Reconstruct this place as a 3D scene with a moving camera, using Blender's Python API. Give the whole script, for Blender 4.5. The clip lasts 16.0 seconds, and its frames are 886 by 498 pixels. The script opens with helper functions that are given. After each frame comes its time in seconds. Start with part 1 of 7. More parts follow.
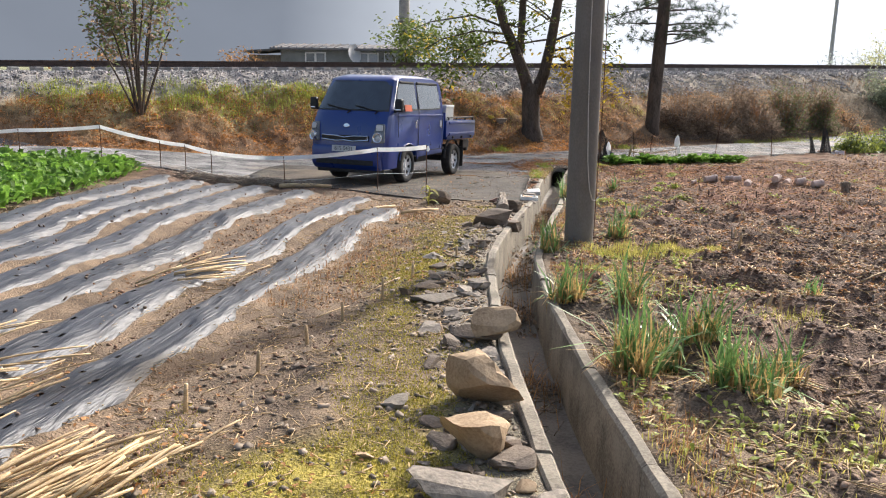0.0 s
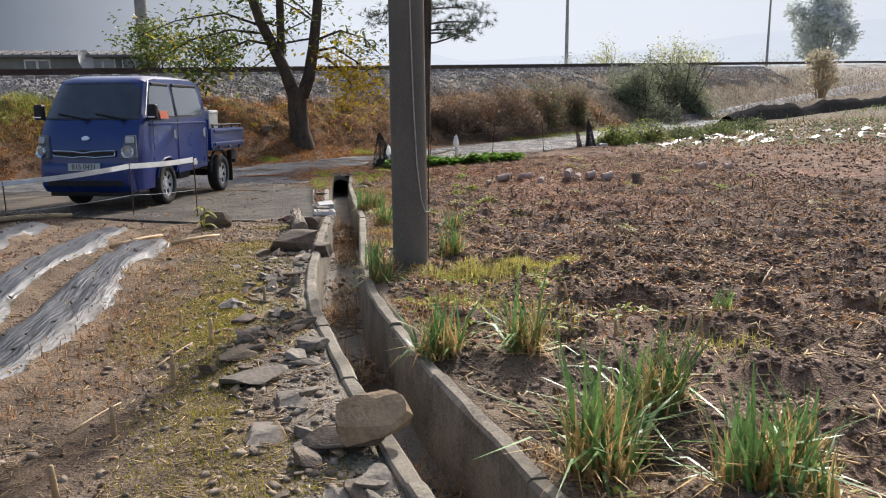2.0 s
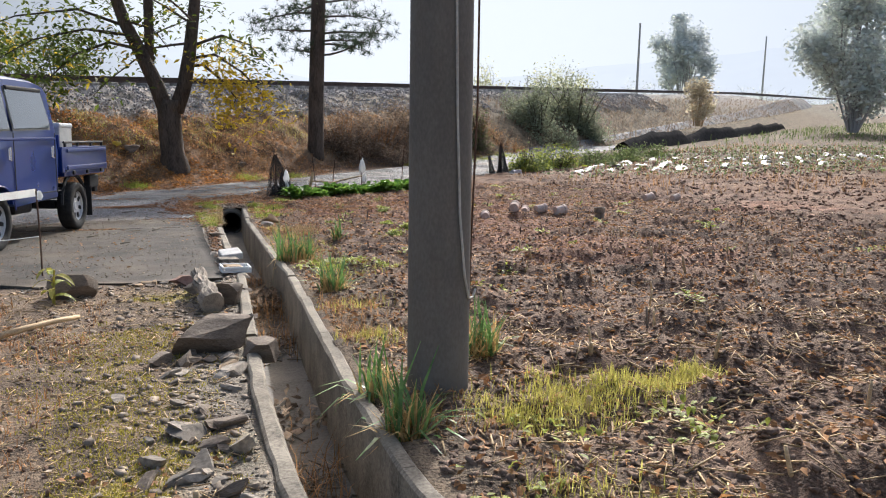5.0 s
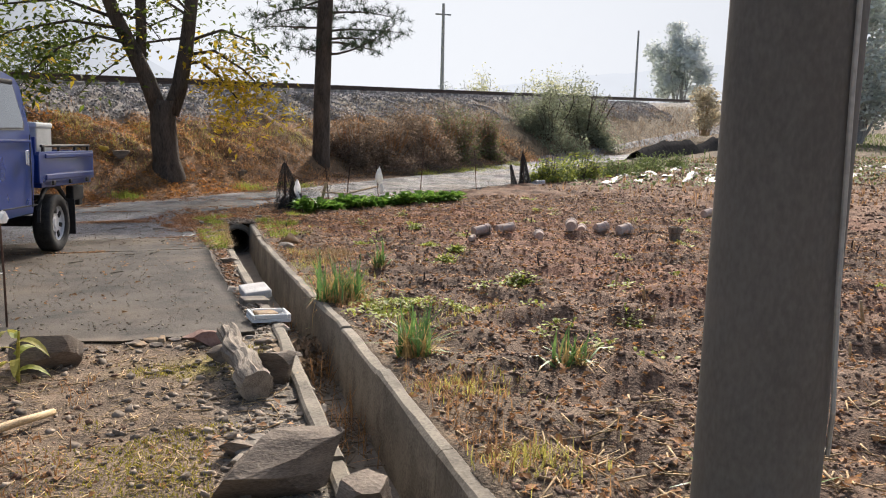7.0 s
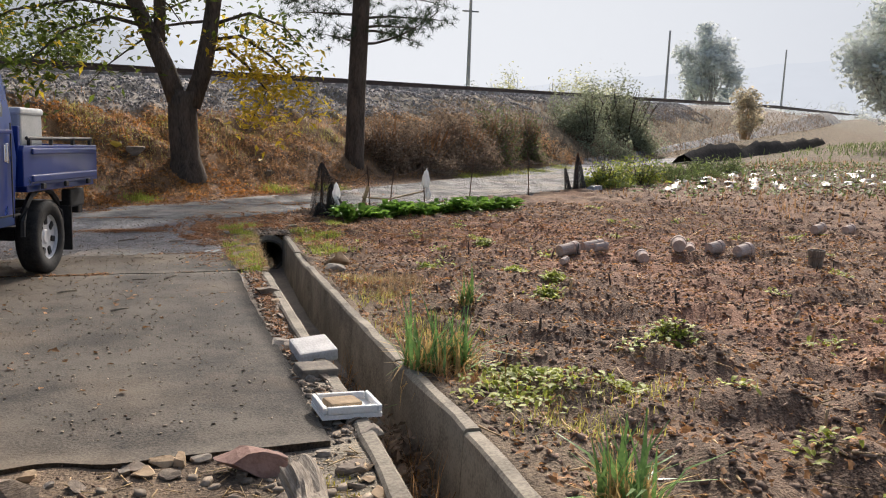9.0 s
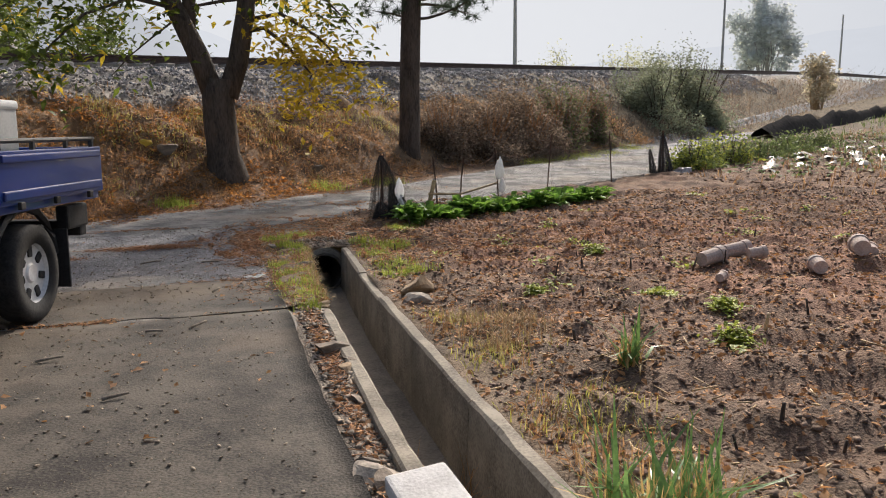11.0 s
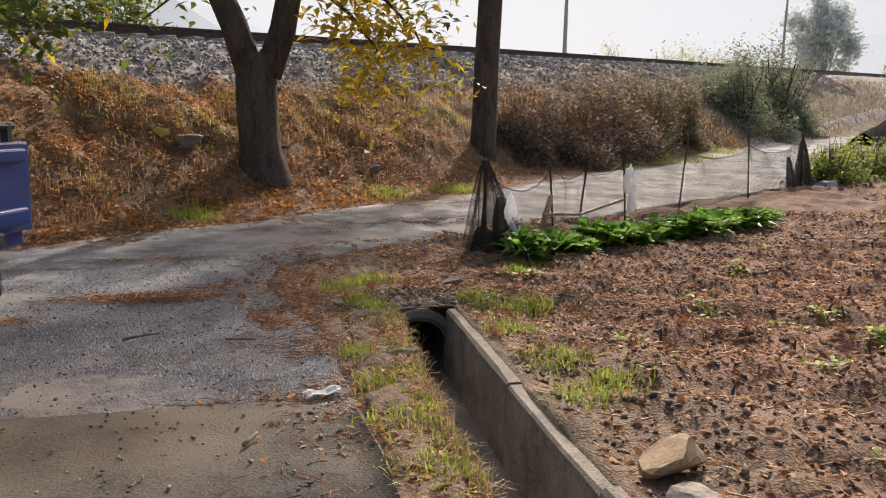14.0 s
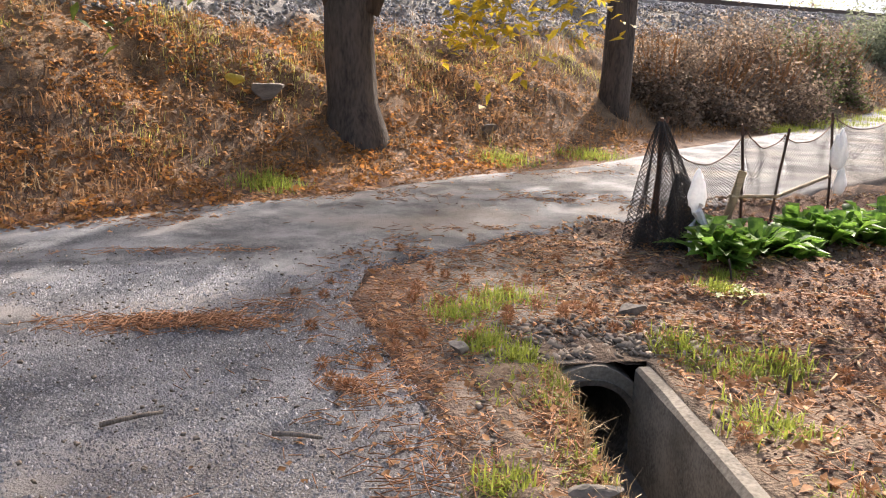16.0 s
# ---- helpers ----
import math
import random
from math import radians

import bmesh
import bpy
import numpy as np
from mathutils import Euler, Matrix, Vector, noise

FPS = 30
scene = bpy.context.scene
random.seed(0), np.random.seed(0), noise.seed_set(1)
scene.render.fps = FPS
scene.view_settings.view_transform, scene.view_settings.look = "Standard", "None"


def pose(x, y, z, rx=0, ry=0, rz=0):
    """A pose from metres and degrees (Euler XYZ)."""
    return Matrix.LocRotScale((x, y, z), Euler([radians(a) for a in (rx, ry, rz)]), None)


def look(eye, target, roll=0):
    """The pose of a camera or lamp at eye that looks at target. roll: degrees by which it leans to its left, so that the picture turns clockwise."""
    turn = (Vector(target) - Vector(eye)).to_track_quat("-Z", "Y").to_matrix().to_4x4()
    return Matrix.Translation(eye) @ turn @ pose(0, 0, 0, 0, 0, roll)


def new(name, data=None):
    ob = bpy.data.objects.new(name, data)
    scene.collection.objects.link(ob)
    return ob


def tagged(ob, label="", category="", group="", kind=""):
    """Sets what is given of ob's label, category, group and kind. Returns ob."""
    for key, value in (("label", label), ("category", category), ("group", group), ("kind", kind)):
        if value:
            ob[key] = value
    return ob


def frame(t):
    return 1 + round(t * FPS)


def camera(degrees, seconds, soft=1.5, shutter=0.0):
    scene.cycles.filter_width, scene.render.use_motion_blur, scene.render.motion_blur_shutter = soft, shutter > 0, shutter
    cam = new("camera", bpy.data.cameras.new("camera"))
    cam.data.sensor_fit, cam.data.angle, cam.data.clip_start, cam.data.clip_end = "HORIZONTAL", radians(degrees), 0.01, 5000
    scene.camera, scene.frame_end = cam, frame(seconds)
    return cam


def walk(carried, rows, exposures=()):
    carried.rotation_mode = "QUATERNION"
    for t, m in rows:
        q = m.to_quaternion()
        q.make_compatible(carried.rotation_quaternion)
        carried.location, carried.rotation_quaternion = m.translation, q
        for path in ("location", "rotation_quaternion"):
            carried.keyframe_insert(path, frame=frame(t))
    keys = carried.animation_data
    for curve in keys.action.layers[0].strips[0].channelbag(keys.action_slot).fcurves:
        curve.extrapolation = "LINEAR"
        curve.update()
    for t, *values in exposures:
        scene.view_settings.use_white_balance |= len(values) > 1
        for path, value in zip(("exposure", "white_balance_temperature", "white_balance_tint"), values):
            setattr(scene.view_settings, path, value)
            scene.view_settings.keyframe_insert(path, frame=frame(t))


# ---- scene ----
cam = camera(57.5, 16.0, 1.1)
METRES, EYE, TILT, LEAN, TURN = 17.0, 1.226, 0.0, 0.0, 8.7
ROWS = [
    (0.0, 0.0, 0.0, 0.0, 0.18, -12.5, -0.81),
    (0.5, -0.0095, 0.024, -0.0004, -4.96, -11.42, -1.12),
    (1.0, -0.0123, 0.05, -0.0047, -12.69, -10.94, -1.46),
    (1.5, -0.0162, 0.08, -0.0069, -15.37, -11.13, -1.12),
    (2.0, -0.0162, 0.108, -0.0122, -17.14, -11.88, 0.61),
    (2.5, -0.0146, 0.1382, -0.0149, -18.93, -12.5, -0.1),
    (3.0, -0.0124, 0.1652, -0.018, -22.06, -12.4, -0.38),
    (3.5, -0.0091, 0.1956, -0.0199, -25.75, -10.95, -1.13),
    (4.0, -0.0119, 0.2244, -0.0218, -26.81, -12.13, -0.93),
    (4.5, -0.0139, 0.2582, -0.0218, -26.47, -10.71, -0.8),
    (7.0, -0.0083, 0.4144, -0.0292, -27.44, -9.67, -1.2),
    (7.5, -0.0023, 0.4461, -0.0315, -28.04, -10.08, -1.75),
    (8.0, -0.0003, 0.4775, -0.0341, -28.12, -10.58, -2.29),
    (8.5, 0.0057, 0.5094, -0.0359, -26.18, -10.56, -1.5),
    (9.0, 0.0096, 0.5422, -0.0369, -26.26, -9.63, -1.87),
    (11.5, 0.0417, 0.6981, -0.0442, -23.13, -11.06, 0.88),
    (12.0, 0.0436, 0.7325, -0.0454, -23.61, -11.34, 0.27),
    (12.5, 0.0481, 0.7625, -0.0454, -23.68, -11.47, -0.24),
    (13.0, 0.0501, 0.7969, -0.0456, -22.1, -10.28, -0.54),
    (13.5, 0.0552, 0.8285, -0.0482, -20.89, -10.68, -0.33),
    (14.0, 0.0603, 0.8624, -0.0505, -21.24, -11.06, -0.85),
    (14.5, 0.0663, 0.8925, -0.0526, -19.34, -11.65, -0.62),
    (15.0, 0.0713, 0.9246, -0.0548, -16.93, -12.31, -0.43),
    (15.5, 0.0781, 0.9541, -0.0576, -17.43, -13.62, -0.41),
    (16.0, 0.0826, 0.9857, -0.0605, -14.48, -14.21, -1.13),
]
EXPOSURES = [(0, 0.57, 6000, 11), (0.5, 0.27, 5900, 11), (1, 0.03, 5900, 11), (1.5, -0.01, 5850, 11), (2.5, 0.22, 5900, 11), (3.5, 0.17, 5740, 10), (4.5, 0.32, 5740, 10), (7, 0.23, 6140, 12), (9, 0.11, 6160, 12), (11.5, 0.01, 6220, 12), (12.5, 0.24, 6220, 12), (13.0, -0.02, 6270, 13), (13.5, 0.07, 6320, 14), (14.5, 0.31, 6470, 15), (15, 0.49, 6480, 16), (16, 0.94, 6300, 16)]
walk(cam, [(t, pose(0, 0, EYE, TILT, LEAN, TURN) @ pose(METRES * x, METRES * y, METRES * z, 90 + pitch, roll, yaw)) for t, x, y, z, yaw, pitch, roll in ROWS], EXPOSURES)

# ---- light ----
SUN_AZ, SUN_EL = 29.0, 33.0
world = bpy.data.worlds.new("hazy_morning")
scene.world = world
world.use_nodes = True
wn = world.node_tree.nodes
sky = wn.new("ShaderNodeTexSky")
sky.sky_type = "NISHITA"
sky.sun_disc = False
sky.sun_elevation, sky.sun_rotation = radians(SUN_EL), radians(SUN_AZ)
sky.dust_density, sky.air_density, sky.ozone_density = 8.0, 1.3, 1.0
wn["Background"].inputs["Strength"].default_value = 0.15
world.node_tree.links.new(sky.outputs[0], wn["Background"].inputs["Color"])
SUN_WAY = Vector((math.sin(radians(SUN_AZ)) * math.cos(radians(SUN_EL)), math.cos(radians(SUN_AZ)) * math.cos(radians(SUN_EL)), math.sin(radians(SUN_EL))))
sun = new("sun", bpy.data.lights.new("sun", "SUN"))
sun.data.energy, sun.data.angle, sun.data.color = 4.1, radians(1.3), (1.0, 0.94, 0.85)
sun.matrix_world = look(SUN_WAY * 60, (0, 0, 0))

# ---- numbers of the plan ----
rng = np.random.default_rng(7)
BY = [-6, 0, 3, 5.3, 8, 9.5, 11, 12.5, 14, 17, 19, 20.6, 24, 40]
BZ = [-.2, -.3, -.38, -.45, -.54, -.60, -.67, -.76, -.85, -.97, -1.06, -1.12, -1.16, -1.2]
CY = [-8, 0, 2, 2.9, 4.4, 5.6, 7, 7.6, 8.7, 10.2, 12.4, 13.4, 15, 17, 18.5, 19.6, 30]
CX = [2.7, .9, .45, .24, -.05, -.24, -.42, -.46, -.46, -.40, -.30, -.31, -.31, -.30, -.25, -.20, -.2]
DITCH_END = 19.8


def sstep(a, b, x):
    t = np.clip((np.asarray(x, float) - a) / (b - a), 0, 1)
    return t * t * (3 - 2 * t)


def vnoise(x, y, seed=0):
    """Smooth value noise in -1..1."""
    x, y = np.asarray(x, float), np.asarray(y, float)
    xi, yi = np.floor(x).astype(np.int64), np.floor(y).astype(np.int64)
    fx, fy = x - xi, y - yi
    fx, fy = fx * fx * (3 - 2 * fx), fy * fy * (3 - 2 * fy)

    def h(a, b):
        n = (a * 374761393 + b * 668265263 + seed * 144665) & 0x7FFFFFFF
        n = ((n ^ (n >> 13)) * 1274126177) & 0x7FFFFFFF
        return ((n ^ (n >> 16)) & 0xFFFF) / 32767.5 - 1
    return (h(xi, yi) * (1 - fx) + h(xi + 1, yi) * fx) * (1 - fy) + (h(xi, yi + 1) * (1 - fx) + h(xi + 1, yi + 1) * fx) * fy


def ditch_x(y):
    return np.interp(y, CY, CX)


def base_z(x, y):
    """The lie of the land without clods and furrows."""
    x, y = np.asarray(x, float), np.asarray(y, float)
    z = np.interp(y, BY, BZ)
    z = z - .09 * sstep(-1.1, -1.7, x) * sstep(9.5, 7.5, y)
    z = z + .42 * sstep(-5.5, -12, x) * sstep(10, 15, y)
    s = -.625 * x + .78 * y
    k = [19.8, 20.6, 21.3, 22.5, 23.7, 25.2, 26.0, 29.4, 30.2, 34]
    e = np.interp(s, k, [-1.16, -.98, -.62, .12, .72, 1.30, 1.36, 1.36, 1.0, -.6])
    e = e + (-.12 + .0145 * np.clip(x, -60, 60)) * sstep(22.5, 25.2, s) * sstep(34, 30, s)
    far = np.interp(s, [34, 90, 300], [-.6, -.6, 2])
    e = np.where(s > 34, far, e)
    w = sstep(19.6, 21.4, s)
    return z * (1 - w) + np.maximum(e, -2) * w


PAVE_NEAR = [(-60, -21), (-30, 1.5), (-16, 11.6), (-9.4, 15.2), (-7, 14.6), (-4.4, 13.7), (-2.0, 12.4), (-.78, 12.3), (-.76, 14), (-.77, 16), (-.78, 17.4), (-.84, 19.2), (-1.2, 20.8), (-1.1, 21.5), (0, 22.35), (.95, 22.8), (3.5, 24.4), (7.4, 26.6), (13, 33.6), (20, 40.2), (45, 62), (80, 93)]
PAVE_FAR = [(-62, -17), (-32, 5.5), (-18, 15.5), (-11.5, 17.7), (-9.5, 19), (-7.5, 20.4), (-5.6, 21.6), (-4.7, 22.1), (-4.1, 22.5), (-3.5, 22.9), (-3.0, 23.2), (-2.4, 23.6), (-1.8, 23.9), (-1.2, 24.2), (0, 25.3), (1.35, 25.9), (3.5, 27.9), (7, 30.9), (13, 37), (20, 43), (45, 65.4), (80, 97)]


def inside(poly, x, y):
    x, y = np.asarray(x, float), np.asarray(y, float)
    r = np.zeros(np.broadcast(x, y).shape, bool)
    for (x1, y1), (x2, y2) in zip(poly, poly[1:] + poly[:1]):
        if y1 != y2:
            r ^= ((y1 > y) != (y2 > y)) & (x < (x2 - x1) * (y - y1) / (y2 - y1) + x1)
    return r


PAVE = PAVE_NEAR + PAVE_FAR[::-1]
ROW_ENDS = [((-2.5, 2.5), (-2.4, 10.4)), ((-3.25, 2.2), (-2.98, 11.4)), ((-3.75, 2.2), (-4.2, 12.4)), ((-4.25, 2.5), (-5.1, 12.9)), ((-4.85, 3.0), (-5.75, 13.1)), ((-5.4, 4.0), (-6.45, 13.3)), ((-6.1, 5.0), (-7.2, 13.6))]


def row_dist(x, y):
    """Distance from the nearest mulched ridge's middle line, for points beside it."""
    d = np.full(np.shape(x), 9.0)
    for (x1, y1), (x2, y2) in ROW_ENDS:
        t = np.clip((y - y1) / (y2 - y1), 0, 1)
        d = np.minimum(d, np.hypot(x - (x1 + (x2 - x1) * t), np.where((y < y1), y1 - y, np.where(y > y2, y - y2, 0))))
    return d


def ground_z(x, y):
    """The soil's surface, with furrows, clods and ridges."""
    x, y = np.asarray(x, float), np.asarray(y, float)
    z = base_z(x, y)
    s = -.625 * x + .78 * y
    right = sstep(.0, .9, x - ditch_x(y)) * (1 - sstep(18.2, 19.6, s)) * sstep(40, 30, np.abs(x))
    furrow = np.sin((y * .93 + x * .36) * 2 * math.pi / .78 + .8 * vnoise(x * .5, y * .5, 3))
    calm = 1 - .25 * sstep(12, 17, y)
    z = z + right * calm * (.035 * furrow + .046 * vnoise(x * 4, y * 4, 1) + .044 * vnoise(x * 7.5, y * 7.5, 2))
    z = z + .016 * vnoise(x * 1.3, y * 1.3, 5) + .008 * vnoise(x * 6, y * 6, 6)
    z = z + .05 * np.exp(-((x + .2) ** 2) / .5 - ((y - 20.3) ** 2) / .12)
    slope = sstep(20.4, 21.6, s) * sstep(26.2, 24.5, s)
    z = z + slope * (.15 * vnoise(x * .9, y * .9, 8) + .10 * vnoise(x * 2.6, y * 2.6, 9))
    z = z + .07 * sstep(.30, .12, row_dist(x, y)) - .02 * sstep(.5, .3, row_dist(x, y))
    return z


def gz(x, y):
    return float(ground_z(np.array(float(x)), np.array(float(y))))


# ---- materials ----
def material(name, rough=.8, metal=0.0, transmission=0.0):
    m = bpy.data.materials.new(name)
    m.use_nodes = True
    p = m.node_tree.nodes["Principled BSDF"]
    p.inputs["Roughness"].default_value = rough
    p.inputs["Metallic"].default_value = metal
    p.inputs["Transmission Weight"].default_value = transmission
    return m, m.node_tree.nodes, m.node_tree.links, p


def mottled(name, dark, light, scale=6.0, rough=.85, bump=.3, fine=60.0, metal=0.0, dist=.01, random_amount=.25, island=False, attribute="", stain=None, translucent=0.0, stretch=(1, 1, 1), spec=.3, ramp_at=(.60, 1.08)):
    """Two tones at two scales, with relief; varied from piece to piece."""
    m, n, l, p = material(name, rough, metal)
    p.inputs["Specular IOR Level"].default_value = spec
    tc = n.new("ShaderNodeTexCoord")
    mp = n.new("ShaderNodeMapping")
    mp.inputs["Scale"].default_value = stretch
    l.new(tc.outputs["Object"], mp.inputs["Vector"])
    a = n.new("ShaderNodeTexNoise")
    a.inputs["Scale"].default_value, a.inputs["Detail"].default_value, a.inputs["Roughness"].default_value = scale, 5, .65
    b = n.new("ShaderNodeTexNoise")
    b.inputs["Scale"].default_value, b.inputs["Detail"].default_value = fine, 3
    l.new(mp.outputs[0], a.inputs["Vector"]), l.new(mp.outputs[0], b.inputs["Vector"])
    add = n.new("ShaderNodeMath")
    add.operation = "ADD"
    l.new(a.outputs[0], add.inputs[0])
    mul = n.new("ShaderNodeMath")
    mul.operation = "MULTIPLY"
    mul.inputs[1].default_value = .7
    l.new(b.outputs[0], mul.inputs[0]), l.new(mul.outputs[0], add.inputs[1])
    ramp = n.new("ShaderNodeValToRGB")
    ramp.color_ramp.elements[0].position, ramp.color_ramp.elements[1].position = ramp_at
    ramp.color_ramp.elements[0].color, ramp.color_ramp.elements[1].color = (*dark, 1), (*light, 1)
    l.new(add.outputs[0], ramp.inputs[0])
    col = ramp.outputs[0]
    if attribute:
        at = n.new("ShaderNodeAttribute")
        at.attribute_name = attribute
        mx = n.new("ShaderNodeMix")
        mx.data_type, mx.blend_type = "RGBA", "MULTIPLY"
        mx.inputs["Factor"].default_value = 1
        l.new(col, mx.inputs["A"]), l.new(at.outputs["Color"], mx.inputs["B"])
        col = mx.outputs["Result"]
    if stain:
        c = n.new("ShaderNodeTexNoise")
        c.inputs["Scale"].default_value, c.inputs["Detail"].default_value = stain[1], 6
        l.new(tc.outputs["Object"], c.inputs["Vector"])
        r2 = n.new("ShaderNodeValToRGB")
        r2.color_ramp.elements[0].position, r2.color_ramp.elements[1].position = .5, .66
        r2.color_ramp.elements[1].color = (.5, .5, .5, 1)
        l.new(c.outputs[0], r2.inputs[0])
        mx = n.new("ShaderNodeMix")
        mx.data_type = "RGBA"
        mx.inputs["B"].default_value = (*stain[0], 1)
        l.new(r2.outputs[0], mx.inputs["Factor"]), l.new(col, mx.inputs["A"])
        col = mx.outputs["Result"]
    if random_amount:
        src = n.new("ShaderNodeNewGeometry").outputs["Random Per Island"] if island else n.new("ShaderNodeObjectInfo").outputs["Random"]
        mr = n.new("ShaderNodeMapRange")
        mr.inputs["To Min"].default_value, mr.inputs["To Max"].default_value = 1 - random_amount, 1 + random_amount
        l.new(src, mr.inputs["Value"])
        hs = n.new("ShaderNodeHueSaturation")
        l.new(mr.outputs[0], hs.inputs["Value"]), l.new(col, hs.inputs["Color"])
        col = hs.outputs[0]
    l.new(col, p.inputs["Base Color"])
    if bump:
        bm_ = n.new("ShaderNodeBump")
        bm_.inputs["Strength"].default_value, bm_.inputs["Distance"].default_value = bump, dist
        l.new(add.outputs[0], bm_.inputs["Height"])
        l.new(bm_.outputs[0], p.inputs["Normal"])
    if translucent:
        tr = n.new("ShaderNodeBsdfTranslucent")
        l.new(col, tr.inputs["Color"])
        ms = n.new("ShaderNodeMixShader")
        ms.inputs[0].default_value = translucent
        out = n["Material Output"]
        l.new(p.outputs[0], ms.inputs[1]), l.new(tr.outputs[0], ms.inputs[2]), l.new(ms.outputs[0], out.inputs["Surface"])
    return m


SOIL = mottled("soil", (.40, .38, .37), (1.75, 1.7, 1.63), 3.0, .95, .9, 70, dist=.025, random_amount=0, attribute="tint", ramp_at=(.64, 1.02))
ASPHALT = mottled("worn_asphalt", (.048, .047, .047), (.29, .28, .27), 1.6, .80, 1.0, 120, dist=.008, ramp_at=(.74, .98), random_amount=0, stain=((.23, .175, .122), .8))
CONCRETE_SLAB = mottled("weathered_concrete_slab", (.026, .022, .0185), (.104, .089, .070), 2.2, .88, .9, 85, dist=.008, ramp_at=(.70, .98), random_amount=.05, stain=((.20, .15, .10), .7))
CONCRETE = mottled("damp_cast_concrete", (.095, .078, .060), (.30, .26, .20), 3.5, .85, .35, 70, dist=.006, stain=((.13, .11, .08), 2.3), random_amount=.08)
DITCH_MUD = mottled("ditch_silt", (.115, .10, .082), (.25, .215, .175), 4, .7, .6, 50)
POLE_C = mottled("grey_pole_concrete", (.13, .115, .098), (.185, .168, .145), 2.0, .8, .12, 90, dist=.002, random_amount=0, stretch=(1, 1, .5), stain=((.10, .09, .08), 1.2))
STONE = mottled("field_stone", (.14, .118, .095), (.32, .272, .215), 7, .85, .5, 45, random_amount=.35)
STONE_I = mottled("field_stones", (.105, .080, .058), (.29, .232, .172), 9, .85, .4, 50, random_amount=.45, island=True)
TAN_STONE = mottled("tan_sandstone", (.23, .155, .088), (.40, .29, .178), 5, .85, .4, 60, random_amount=.08)
DARK_STONE = mottled("dark_layered_stone", (.095, .072, .052), (.225, .175, .130), 5, .8, .5, 60, random_amount=.08, stretch=(1, 1, 4))
CLOD = mottled("soil_clods", (.105, .070, .050), (.245, .17, .122), 14, .95, .6, 70, random_amount=.35, island=True)
CLOD_DRY = mottled("dry_red_clods", (.11, .062, .041), (.24, .15, .102), 14, .95, .6, 70, random_amount=.35, island=True)
BALLAST = mottled("rail_ballast", (.16, .15, .145), (.36, .34, .33), 6, .9, .5, 40, random_amount=.45, island=True)
STRAW = mottled("dry_straw", (.29, .185, .085), (.54, .40, .22), 12, .75, .2, 120, random_amount=.3, island=True, translucent=.15)
STALK = mottled("dry_maize_stalk", (.32, .205, .10), (.62, .46, .26), 9, .6, .25, 80, random_amount=.25, stretch=(1, 1, 6))
NEEDLES = mottled("fallen_pine_needles", (.26, .115, .05), (.46, .24, .12), 10, .8, .1, 60, random_amount=.35, island=True, translucent=.2)
BROWN_LEAF = mottled("fallen_brown_leaf", (.20, .095, .04), (.48, .25, .10), 12, .7, .1, 60, random_amount=.45, island=True, translucent=.35)
ORANGE_LEAF = mottled("rust_orange_leaf", (.22, .085, .022), (.50, .235, .065), 8, .7, .1, 60, random_amount=.5, island=True, translucent=.4)
RUSSET = mottled("russet_dead_leaf", (.20, .10, .04), (.46, .26, .11), 8, .7, .1, 60, random_amount=.5, island=True, translucent=.45)
DRY_WEED = mottled("dry_brown_weeds", (.20, .10, .045), (.46, .27, .125), 6, .85, .1, 60, random_amount=.4, island=True, translucent=.45)
GRASS = mottled("green_grass", (.19, .235, .03), (.42, .45, .08), 5, .55, .0, 40, random_amount=.3, island=True, translucent=.45)
YGRASS = mottled("yellowing_grass", (.32, .30, .05), (.56, .50, .14), 5, .55, .0, 40, random_amount=.25, island=True, translucent=.45)
ONION = mottled("onion_leaf", (.075, .15, .045), (.21, .34, .10), 8, .38, .05, 50, random_amount=.25, island=True, translucent=.3)
ONION_DRY = mottled("withered_onion_leaf", (.42, .26, .10), (.66, .47, .20), 8, .7, .1, 50, random_amount=.3, island=True, translucent=.35)
CROP = mottled("broad_green_leaf", (.06, .14, .02), (.20, .34, .05), 6, .5, .12, 40, random_amount=.4, island=True, translucent=.5)
CHESTNUT = mottled("chestnut_leaf_green", (.05, .082, .012), (.15, .185, .03), 3, .5, .0, 40, random_amount=.4, island=True, translucent=.5)
CHESTNUT_Y = mottled("chestnut_leaf_yellow", (.38, .27, .015), (.70, .53, .05), 3, .5, .0, 40, random_amount=.3, island=True, translucent=.6)
PINE = mottled("pine_needle", (.025, .045, .02), (.07, .10, .045), 4, .6, .0, 40, random_amount=.3, island=True, translucent=.15)
BUSH_G = mottled("bush_leaf_green", (.09, .13, .04), (.22, .26, .09), 4, .6, .0, 40, random_amount=.35, island=True, translucent=.4)
THICKET = mottled("withered_thicket_leaf", (.13, .095, .068), (.32, .245, .18), 4, .8, .0, 40, random_amount=.55, island=True, translucent=.55)
# Tawny reed with mist mixed into its base colour.
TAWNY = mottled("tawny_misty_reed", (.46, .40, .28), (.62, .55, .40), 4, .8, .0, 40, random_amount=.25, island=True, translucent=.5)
EARTH = mottled("leafy_dark_earth", (.07, .046, .030), (.21, .145, .095), 9, .95, .9, 60, dist=.02, random_amount=0)
# Shrub leaf greyed and lightened: the haze is in the colour.
MIST_BUSH = mottled("hazy_shrub_leaf", (.17, .185, .115), (.32, .34, .22), 4, .7, .0, 40, random_amount=.35, island=True, translucent=.5)
BUSH_B = mottled("bush_leaf_brown", (.15, .105, .072), (.32, .235, .16), 4, .8, .0, 40, random_amount=.4, island=True, translucent=.45)
